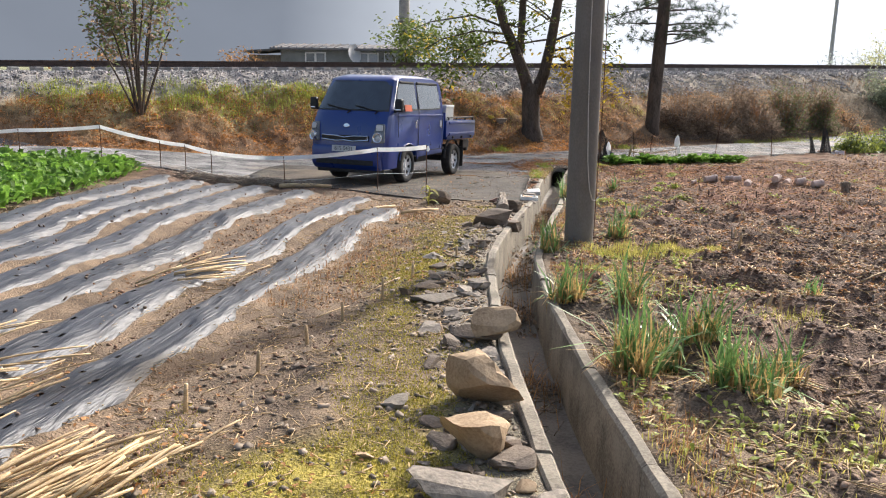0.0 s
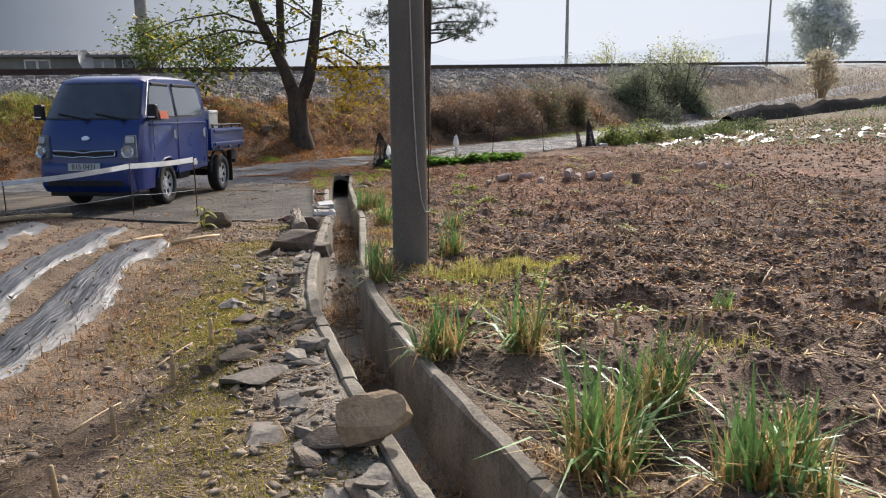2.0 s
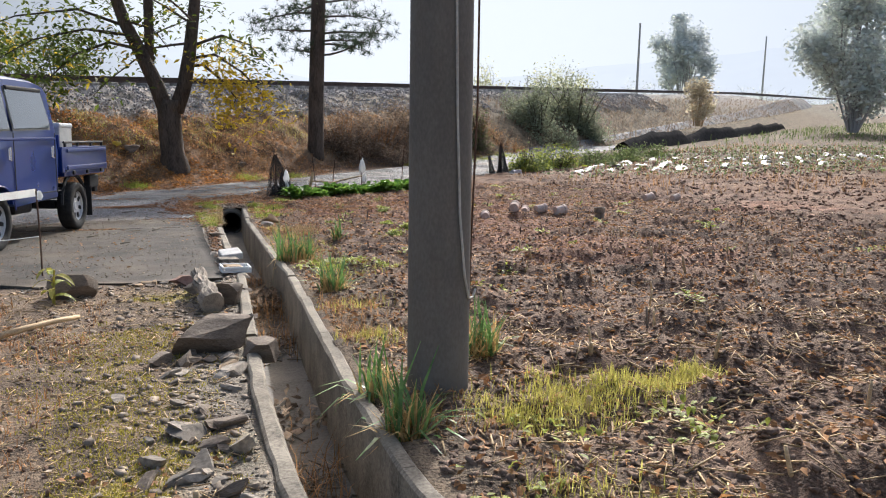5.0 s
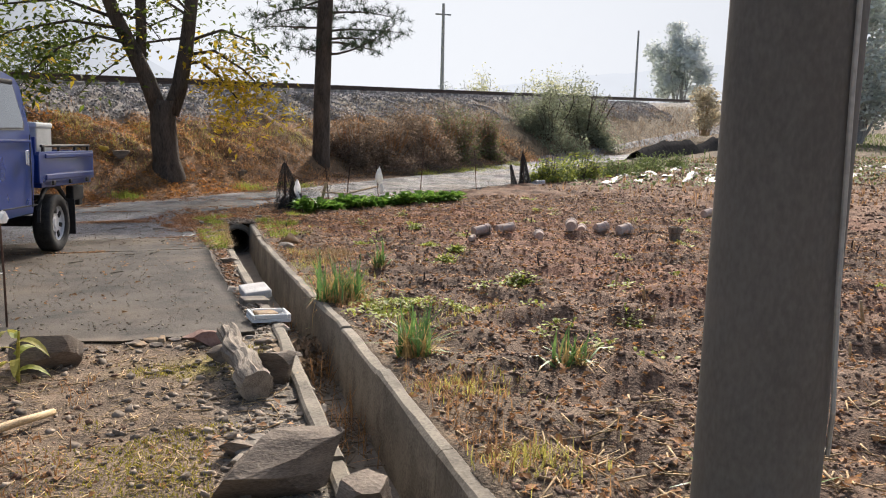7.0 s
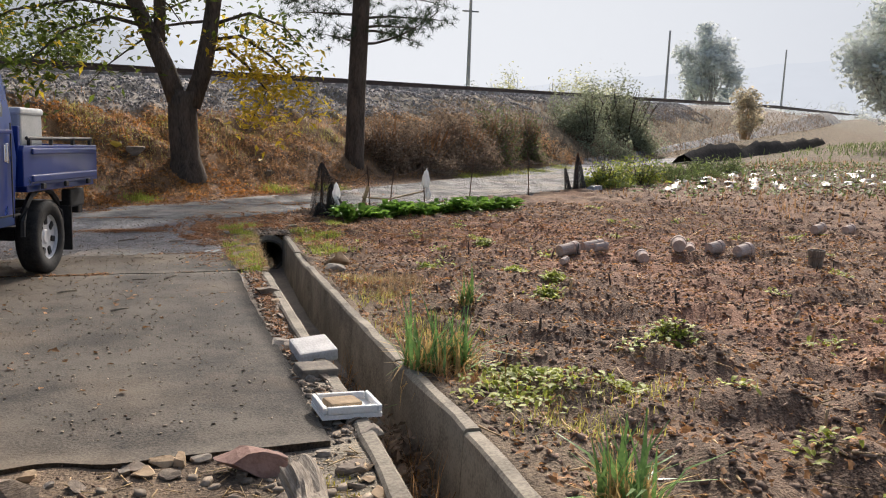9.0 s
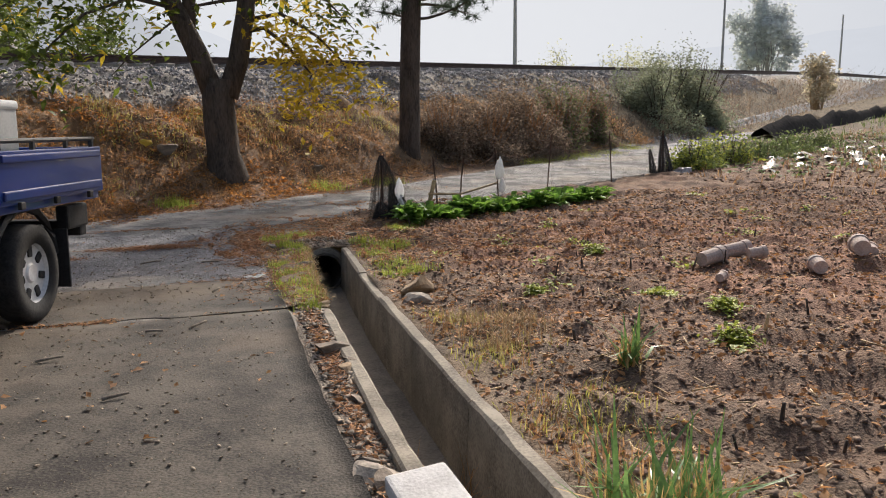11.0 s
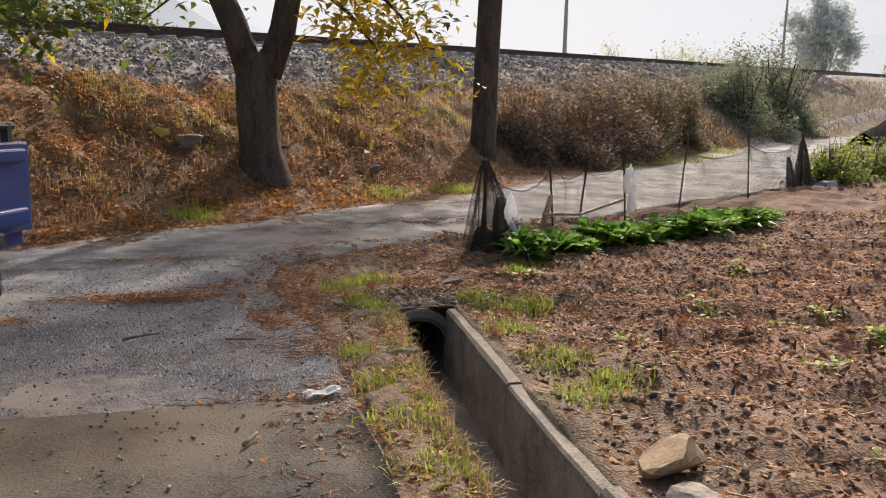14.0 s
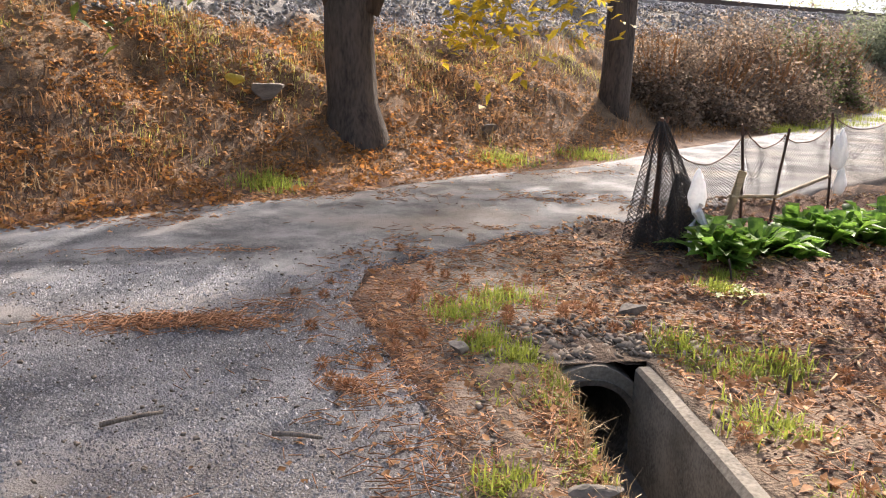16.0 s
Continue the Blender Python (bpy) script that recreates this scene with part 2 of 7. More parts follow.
# The next four leaf colours are paled to paint in the distance haze.
FAR_LEAF = mottled("haze_paled_leaf", (.48, .50, .46), (.62, .64, .58), 2, .8, .0, 40, random_amount=.2, island=True, translucent=.5)
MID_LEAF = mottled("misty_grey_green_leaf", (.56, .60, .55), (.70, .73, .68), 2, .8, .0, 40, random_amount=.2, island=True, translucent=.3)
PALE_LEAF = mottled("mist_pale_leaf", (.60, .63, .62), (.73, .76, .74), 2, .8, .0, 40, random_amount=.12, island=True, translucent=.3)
FAR_YELLOW = mottled("haze_paled_yellow_leaf", (.42, .43, .22), (.62, .60, .34), 2, .8, .0, 40, random_amount=.2, island=True, translucent=.5)
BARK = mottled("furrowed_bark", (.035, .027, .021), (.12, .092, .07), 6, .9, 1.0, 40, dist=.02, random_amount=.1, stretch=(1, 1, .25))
# Far bark and pole colour, lightened to carry the haze.
FAR_BARK = mottled("haze_paled_bark", (.30, .30, .30), (.42, .41, .40), 4, .9, .3, 40)
PLASTIC_FILM = mottled("black_mulch_film", (.022, .023, .028), (.075, .077, .086), 3, .43, .8, 14, dist=.03, random_amount=.15, stretch=(3.4, .3, 1), spec=.30)
FILM_WET = mottled("wet_mulch_film", (.05, .05, .05), (.13, .13, .13), 3, .40, .5, 22, dist=.02, random_amount=.15, spec=.3)
WOOD = mottled("weathered_wood", (.115, .09, .068), (.31, .26, .20), 6, .85, .6, 60, stretch=(3, 3, .4), random_amount=.15)
RUST = mottled("rusty_steel", (.06, .035, .025), (.16, .09, .06), 8, .7, .3, 60, metal=.5)
RAIL_TOP = mottled("rail_steel", (.05, .035, .03), (.11, .08, .07), 8, .6, .2, 60, metal=.4)
SLEEPER = mottled("concrete_sleeper", (.25, .23, .21), (.38, .36, .33), 6, .9, .2, 60)
WHITE_TAPE = mottled("white_plastic_tape", (.74, .74, .74), (.88, .88, .87), 4, .45, .1, 50, random_amount=.05, translucent=.5)
STYRO = mottled("white_polystyrene", (.66, .65, .62), (.84, .83, .80), 8, .8, .25, 90, random_amount=.06)
BLOCK = mottled("pale_concrete_block", (.42, .40, .38), (.62, .60, .57), 8, .9, .4, 80, random_amount=.05)
POT = mottled("pale_pink_clay", (.36, .275, .225), (.55, .44, .37), 8, .8, .15, 60, random_amount=.12)
MOSS = mottled("moss_clump", (.26, .225, .035), (.46, .39, .075), 8, .95, .4, 70, random_amount=.3, island=True, translucent=.3)


def net_material(name, colour, cell, hole):
    m, n, l, p = material(name, .8)
    p.inputs["Base Color"].default_value = (*colour, 1)
    tc = n.new("ShaderNodeTexCoord")
    v = n.new("ShaderNodeTexVoronoi")
    v.feature = "DISTANCE_TO_EDGE"
    v.inputs["Scale"].default_value = cell
    l.new(tc.outputs["Object"], v.inputs["Vector"])
    r = n.new("ShaderNodeMath")
    r.operation = "LESS_THAN"
    r.inputs[1].default_value = hole
    l.new(v.outputs["Distance"], r.inputs[0])
    l.new(r.outputs[0], p.inputs["Alpha"])
    return m


NET_DENSE = net_material("bunched_black_net", (.03, .028, .026), 75, .15)


NET_THREAD = mottled("black_net_thread", (.035, .030, .025), (.075, .062, .05), 9, .75, 0)


# ---- mesh makers ----
def fast_mesh(name, V, F, mat, smooth=False):
    """A mesh from arrays of corners and of faces that all have the same number of corners."""
    V, F = np.asarray(V, np.float32), np.asarray(F, np.int32)
    me = bpy.data.meshes.new(name)
    me.vertices.add(len(V))
    me.vertices.foreach_set("co", V.ravel())
    me.loops.add(F.size)
    me.loops.foreach_set("vertex_index", F.ravel())
    me.polygons.add(len(F))
    me.polygons.foreach_set("loop_start", np.arange(0, F.size, F.shape[1], dtype=np.int32))
    me.polygons.foreach_set("loop_total", np.full(len(F), F.shape[1], np.int32))
    me.update(calc_edges=True)
    if smooth:
        me.polygons.foreach_set("use_smooth", np.ones(len(F), bool))
    me.materials.append(mat)
    return me


def stuff(name, V, F, mat, label, category, smooth=False):
    return tagged(new(name, fast_mesh(name, V, F, mat, smooth)), label, category, kind="stuff")


def part(name, bm, mat, parent=None, label="", smooth=False):
    """Links a bmesh as one mesh object, under a thing or a part where one is given."""
    me = bpy.data.meshes.new(name)
    bmesh.ops.recalc_face_normals(bm, faces=bm.faces)
    bm.to_mesh(me)
    bm.free()
    me.materials.append(mat)
    if smooth:
        me.polygons.foreach_set("use_smooth", np.ones(len(me.polygons), bool))
    ob = new(name, me)
    ob.parent = parent
    if label:
        ob["label"] = label
    return ob


def empty(name, m, label, category, group=""):
    ob = new(name)
    ob.matrix_world = m
    ob.empty_display_size = .1
    return tagged(ob, label, category, group)


def box(sx, sy, sz, at=(0, 0, 0), bevel=0.0, turn=None, seg=2):
    bm = bmesh.new()
    bmesh.ops.create_cube(bm, size=1)
    bmesh.ops.scale(bm, vec=(sx, sy, sz), verts=bm.verts)
    if bevel:
        bmesh.ops.bevel(bm, geom=list(bm.edges), offset=bevel, segments=seg, profile=.6, affect="EDGES")
    if turn:
        bmesh.ops.transform(bm, matrix=turn, verts=bm.verts)
    bmesh.ops.translate(bm, vec=at, verts=bm.verts)
    return bm


def join(*bms):
    out = bmesh.new()
    for b in bms:
        me = bpy.data.meshes.new("tmp")
        b.to_mesh(me)
        b.free()
        out.from_mesh(me)
        bpy.data.meshes.remove(me)
    return out


def tube(points, radii, sides=8, bm=None):
    """A round bar along points, with its own radius at each."""
    bm = bm or bmesh.new()
    pts = [Vector(p) for p in points]
    rings = []
    for i, p in enumerate(pts):
        d = (pts[min(i + 1, len(pts) - 1)] - pts[max(i - 1, 0)]).normalized()
        a = d.cross(Vector((0, 0, 1)) if abs(d.z) < .9 else Vector((1, 0, 0))).normalized()
        b = d.cross(a)
        r = radii[i] if hasattr(radii, "__len__") else radii
        rings.append([bm.verts.new(p + r * (math.cos(2 * math.pi * k / sides) * a + math.sin(2 * math.pi * k / sides) * b)) for k in range(sides)])
    for r1, r2 in zip(rings, rings[1:]):
        for k in range(sides):
            bm.faces.new((r1[k], r1[(k + 1) % sides], r2[(k + 1) % sides], r2[k]))
    bm.faces.new(rings[0]), bm.faces.new(rings[-1])
    return bm


def lathe(profile, sides=20, axis="Z"):
    """A turned shape from (radius, height) pairs."""
    bm = bmesh.new()
    rings = [[bm.verts.new((r * math.cos(2 * math.pi * k / sides), r * math.sin(2 * math.pi * k / sides), z)) for k in range(sides)] for r, z in profile]
    for a, b in zip(rings, rings[1:]):
        for k in range(sides):
            bm.faces.new((a[k], a[(k + 1) % sides], b[(k + 1) % sides], b[k]))
    if profile[0][0] > .0005:
        bm.faces.new(rings[0])
    if profile[-1][0] > .0005:
        bm.faces.new(rings[-1])
    if axis == "X":
        bmesh.ops.rotate(bm, matrix=Matrix.Rotation(radians(90), 3, "Y"), verts=bm.verts)
    return bm


def prism(outline, x0, x1, bevel=0.0):
    """A side outline of (y, z) pairs drawn out from x0 to x1."""
    bm = bmesh.new()
    a = [bm.verts.new((x0, y, z)) for y, z in outline]
    b = [bm.verts.new((x1, y, z)) for y, z in outline]
    n = len(outline)
    bm.faces.new(a), bm.faces.new(b[::-1])
    for i in range(n):
        bm.faces.new((a[i], b[i], b[(i + 1) % n], a[(i + 1) % n]))
    bmesh.ops.recalc_face_normals(bm, faces=bm.faces)
    if bevel:
        bmesh.ops.bevel(bm, geom=list(bm.edges), offset=bevel, segments=2, profile=.6, affect="EDGES")
    return bm


def rock_bm(sx, sy, sz, seed, sub=2, rough=.25, flat=0.0):
    """An angular stone: a ball cut by planes."""
    r = random.Random(seed)
    bm = bmesh.new()
    bmesh.ops.create_icosphere(bm, subdivisions=sub, radius=1)
    planes = [(Vector((r.gauss(0, 1), r.gauss(0, 1), r.gauss(0, 1))).normalized(), r.uniform(.30, .60)) for _ in range(11)]
    planes += [(Vector((0, 0, 1)), .55 - flat * .2), (Vector((0, 0, -1)), .6)]
    for v in bm.verts:
        for n, d in planes:
            k = v.co.dot(n)
            if k > d:
                v.co -= n * (k - d)
        v.co *= 1 + rough * .25 * noise.noise(v.co * 2.3 + Vector((seed, 0, 0)))
        v.co = Vector((v.co.x * sx, v.co.y * sy, v.co.z * sz)) * 1.12
    return bm


def rotations(n, tilt, rs):
    """n turning matrices: any way round, leaning up to tilt radians."""
    a, b, c = rs.uniform(0, 2 * math.pi, n), rs.uniform(-tilt, tilt, n), rs.uniform(-tilt, tilt, n)
    ca, sa, cb, sb, cc, sc = np.cos(a), np.sin(a), np.cos(b), np.sin(b), np.cos(c), np.sin(c)
    o, z = np.ones(n), np.zeros(n)
    Z = np.stack([np.stack([ca, -sa, z], -1), np.stack([sa, ca, z], -1), np.stack([z, z, o], -1)], 1)
    X = np.stack([np.stack([o, z, z], -1), np.stack([z, cb, -sb], -1), np.stack([z, sb, cb], -1)], 1)
    Y = np.stack([np.stack([cc, z, sc], -1), np.stack([z, o, z], -1), np.stack([-sc, z, cc], -1)], 1)
    return Z @ X @ Y


def scatter(templates, P, S, tilt, rs):
    """Copies of small shapes (V, F) at the places P with sizes S, as one pair of arrays."""
    R = rotations(len(P), tilt, rs)
    pick = rs.integers(0, len(templates), len(P))
    Vs, Fs, base = [], [], 0
    S = np.asarray(S)
    S = S if S.ndim == 2 else np.repeat(S[:, None], 3, 1)
    for k, (tv, tf) in enumerate(templates):
        i = np.nonzero(pick == k)[0]
        if not len(i):
            continue
        v = np.einsum("nij,nmj->nmi", R[i], tv[None] * S[i][:, None, :]) + P[i][:, None, :]
        f = tf[None] + (np.arange(len(i)) * len(tv))[:, None, None] + base
        Vs.append(v.reshape(-1, 3)), Fs.append(f.reshape(-1, tf.shape[1]))
        base += len(i) * len(tv)
    return np.concatenate(Vs), np.concatenate(Fs)


def merge(*pairs):
    Vs, Fs, base = [], [], 0
    for v, f in pairs:
        Vs.append(v), Fs.append(f + base)
        base += len(v)
    return np.concatenate(Vs), np.concatenate(Fs)


def template(bm):
    bmesh.ops.triangulate(bm, faces=bm.faces)
    bm.verts.index_update()
    out = np.array([v.co[:] for v in bm.verts]), np.array([[v.index for v in f.verts] for f in bm.faces])
    bm.free()
    return out


PEBBLES = [template(rock_bm(1, .8, .6, 50 + i, 1, .5)) for i in range(6)]


def chip_bm(seed):
    """A flat broken shard: a block with every corner moved."""
    r = random.Random(seed)
    bm = bmesh.new()
    bmesh.ops.create_cube(bm, size=1.25)
    for v in bm.verts:
        v.co = Vector((v.co.x * r.uniform(.45, 1.15), v.co.y * r.uniform(.35, .85), v.co.z * r.uniform(.15, .5)))
    bmesh.ops.triangulate(bm, faces=bm.faces[:])
    return bm


CHIPS = [template(chip_bm(70 + i)) for i in range(12)]
STICK = [(np.array([(-.5, -.5, -.5), (-.5, .5, -.5), (-.5, .5, .5), (-.5, -.5, .5), (.5, -.4, -.4), (.5, .4, -.4), (.5, .4, .4), (.5, -.4, .4)]) * (1, 1, 1),
          np.array([(0, 1, 2, 3), (4, 7, 6, 5), (0, 4, 5, 1), (1, 5, 6, 2), (2, 6, 7, 3), (3, 7, 4, 0)]))]
LEAFLET = [(np.array([(0, 0, 0), (.35, -.5, .08), (.35, .5, .08), (1, 0, -.1), (.4, 0, 0.0)]) * (1, .55, 1), np.array([(0, 1, 4), (0, 4, 2), (1, 3, 4), (4, 3, 2)]))]


def blades(P, height, width, lean, rs, curl=.5):
    """Grass blades at P: two bent quads each."""
    n = len(P)
    h = height * rs.uniform(.5, 1.15, n)
    az = rs.uniform(0, 2 * math.pi, n)
    le = np.abs(rs.normal(0, lean, n))
    d = np.stack([np.cos(az), np.sin(az), np.zeros(n)], -1)
    side = np.stack([-np.sin(az), np.cos(az), np.zeros(n)], -1) * (width * rs.uniform(.6, 1.2, n))[:, None]
    up = np.array([0, 0, 1.0])
    m = P + (h * .55)[:, None] * (up * np.cos(le)[:, None] + d * np.sin(le)[:, None])
    l2 = le * (1 + curl) + curl * .6 * rs.uniform(0, 1, n)
    t = m + (h * .5)[:, None] * (up * np.cos(l2)[:, None] + d * np.sin(l2)[:, None])
    V = np.stack([P - side / 2, P + side / 2, m - side * .4, m + side * .4, t - side * .06, t + side * .06], 1).reshape(-1, 3)
    i = (np.arange(n) * 6)[:, None]
    F = np.concatenate([i + np.array([[0, 1, 3, 2]]), i + np.array([[2, 3, 5, 4]])])
    return V, F


def spots(n, x0, x1, y0, y1, rs, keep=None):
    x, y = rs.uniform(x0, x1, n), rs.uniform(y0, y1, n)
    if keep is not None:
        k = keep(x, y)
        x, y = x[k], y[k]
    return x, y


def onto(x, y, up=0.0):
    return np.stack([x, y, ground_z(x, y) + up], -1)


def off_ditch(x, y, gap=.3):
    return (np.abs(x - ditch_x(y)) > gap) | (y > DITCH_END + .25)


# ---- ground ----
def build_ground():
    out = [.08 * 1.16 ** k for k in range(1, 62)]
    u = np.concatenate([np.arange(-9.5, -.30, .075), [-.30, -.25, -.24, -.1, .1, .24, .25, .30], np.arange(.375, 8.5, .075)])
    ux = np.concatenate([(u[0] - np.cumsum(out))[::-1], u, u[-1] + np.cumsum(out)])
    vy = np.concatenate([np.arange(-2, 19.78, .075), [DITCH_END, DITCH_END + .02], np.arange(19.9, 33, .1)])
    vy = np.concatenate([(vy[0] - np.cumsum(out))[::-1], vy, vy[-1] + np.cumsum(out)])
    U, Y = np.meshgrid(ux, vy, indexing="ij")
    X = U + ditch_x(Y) * sstep(8, 4, np.abs(U)) * sstep(34, 26, np.abs(Y))
    Z = ground_z(X, Y)
    under = (np.abs(U) < .245) & (Y < DITCH_END + .01)
    Z = np.where(under, base_z(X, Y) - .75, Z)
    paved = inside(PAVE, X, Y)
    Z = np.where(paved & ~under, base_z(X, Y) - .05, Z)
    far = np.maximum(np.abs(X), np.abs(Y))
    Z = np.where(far > 300, np.minimum(Z, 0), Z)
    V = np.stack([X, Y, Z], -1).reshape(-1, 3)
    nx, ny = X.shape
    i = np.arange(nx - 1)[:, None] * ny + np.arange(ny - 1)[None]
    F = np.stack([i, i + ny, i + ny + 1, i + 1], -1)
    shaft = under[:-1, :-1] & under[1:, :-1] & ~under[:-1, 1:] & (np.abs(Y[:-1, :-1] - DITCH_END) < .05)
    F = F[~shaft].reshape(-1, 4)
    me = fast_mesh("ground", V, F, SOIL, True)
    x, y = V[:, 0], V[:, 1]
    s = -.625 * x + .78 * y
    n1, n2 = vnoise(x * .7, y * .7, 21), vnoise(x * 2.1, y * 2.1, 22)
    col = np.tile(np.array([.122, .082, .057]), (len(V), 1))

    def lay(c, w):
        nonlocal col
        w = np.clip(w, 0, 1)[:, None]
        col = col * (1 - w) + np.array(c) * w
    rightside = x - ditch_x(y)
    lay((.168, .102, .066), sstep(13, 18, y + 1.5 * n1) * .8)
    lay((.235, .118, .076), sstep(.2, .7, n1 + .2 * n2) * sstep(9, 13, y) * .42 * (rightside > 1))
    lay((.140, .103, .070), (rightside < 0) & (y < 13))
    lay((.235, .195, .042), (rightside < -.25) * sstep(-1.75, -1.2, x) * (y < 12.2) * sstep(-.45, .35, n1 + .5 * n2) * .9)
    lay((0.185, 0.166, 0.138), sstep(-.75, -.45, rightside) * (rightside < 0) * .8)
    lay((.135, .110, .076), sstep(1.6, .3, rightside) * (rightside > 0) * .6)
    lay((.170, .105, .068), sstep(17.2, 18.5, s) * sstep(-5.5, -2.5, x) * .8)
    lay((.18, .115, .068), sstep(20.2, 20.8, s) * .95)
    lay((0.246, 0.191, 0.098), sstep(21.6, 22.4, s + .6 * n1) * sstep(-4, -7, x))
    lay((0.227, 0.216, 0.204), sstep(23.1, 23.6, s + .5 * n2))
    lay((0.197, 0.205, 0.112), sstep(31, 36, s))
    lay((.105, .085, .052), sstep(22, 40, np.hypot(x, y)) * (s < 25) * .85)
    at = me.attributes.new("tint", "FLOAT_COLOR", "POINT")
    at.data.foreach_set("color", np.concatenate([col, np.ones((len(V), 1))], 1).astype(np.float32).ravel())
    return tagged(new("ground", me), "brown tilled soil, stony verge and grassy railway bank", "ground", kind="structure")


build_ground()


def resample(pts, n):
    p = np.array(pts, float)
    d = np.concatenate([[0], np.cumsum(np.hypot(*np.diff(p, axis=0).T))])
    t = np.linspace(0, d[-1], n)
    return np.stack([np.interp(t, d, p[:, 0]), np.interp(t, d, p[:, 1])], -1)


def build_road():
    cols, rows = 24, []
    for (a, b), (c, d) in zip(zip(PAVE_NEAR, PAVE_FAR), zip(PAVE_NEAR[1:], PAVE_FAR[1:])):
        steps = int(min(40, max(3, math.dist(a, c) / .16, math.dist(b, d) / .2)))
        for k in range(steps):
            t = k / steps
            rows.append(((a[0] + (c[0] - a[0]) * t, a[1] + (c[1] - a[1]) * t), (b[0] + (d[0] - b[0]) * t, b[1] + (d[1] - b[1]) * t)))
    rows = np.array(rows)
    w = np.concatenate([[0], np.linspace(.012, .988, cols), [1]])
    P = rows[:, 0][:, None] * (1 - w)[None, :, None] + rows[:, 1][:, None] * w[None, :, None]
    edge = np.array([1.0, *np.zeros(cols), 1.0])
    jag = .10 * vnoise(P[..., 0] * 2.3, P[..., 1] * 2.3, 31) * (edge + .5 * np.roll(edge, 1))[None]
    P = P + jag[..., None]
    Z = base_z(P[..., 0], P[..., 1]) + .012 + .008 * vnoise(P[..., 0], P[..., 1], 33) - .09 * edge[None]
    V = np.concatenate([P, Z[..., None]], -1).reshape(-1, 3)
    nx, ny = Z.shape
    i = np.arange(nx - 1)[:, None] * ny + np.arange(ny - 1)[None]
    F = np.stack([i, i + ny, i + ny + 1, i + 1], -1).reshape(-1, 4)
    tagged(new("road", fast_mesh("road", V, F, ASPHALT, True)), "worn grey asphalt lane strewn with needles", "road", kind="structure")


build_road()


def build_slab(name, outline, lift, mat, label, thick=.12, cell=.14, ragged=0.0):
    """A cast slab that follows the lie of the land, with upright, chipped edges. outline: (x of left edge, x of right edge, y) rows."""
    o = np.array(outline, float)
    ys = np.arange(o[0, 2], o[-1, 2] + .001, cell)
    xl, xr = np.interp(ys, o[:, 2], o[:, 0]), np.interp(ys, o[:, 2], o[:, 1])
    w = np.linspace(0, 1, 46)
    X = xl[:, None] * (1 - w) + xr[:, None] * w
    Y = np.repeat(ys[:, None], len(w), 1)
    X[:, -1] += .008 * vnoise(ys * 5, ys * 0, 41)
    Y[0] += .04 * vnoise(X[0] * 4, X[0] * 0, 42)
    Y[-1] += ragged * vnoise(X[-1] * 2.5, X[-1] * 0, 45)
    Z = base_z(X, Y) + lift + .006 * vnoise(X * 1.5, Y * 1.5, 43)
    Zb = Z - thick
    V = np.concatenate([np.stack([X, Y, Z], -1).reshape(-1, 3), np.stack([X, Y, Zb], -1).reshape(-1, 3)])
    nx, ny = X.shape
    i = (np.arange(nx - 1)[:, None] * ny + np.arange(ny - 1)[None]).ravel()
    F = [np.stack([i, i + 1, i + ny + 1, i + ny], -1)]
    N = nx * ny
    for ring in (np.arange(ny), (nx - 1) * ny + np.arange(ny), np.arange(nx) * ny, np.arange(nx) * ny + ny - 1):
        F.append(np.stack([ring[:-1], ring[1:], ring[1:] + N, ring[:-1] + N], -1))
    me = fast_mesh(name, V, np.concatenate(F), mat)
    return tagged(new(name, me), label, "pavement", kind="structure")


build_slab("pavement_slab", [(-2.2, -.70, 12.18), (-4.6, -.71, 13.8), (-6.2, -.76, 15), (-6.5, -.78, 16.82)], .025, CONCRETE_SLAB, "grey weathered concrete lane slab with chipped edge")
build_slab("pavement_slab_far", [(-6.5, -.78, 16.88), (-6.5, -.80, 17.5), (-6.5, -.84, 18.1)], .020, CONCRETE_SLAB, "grey concrete slab stained dark beside the joint", ragged=.14)


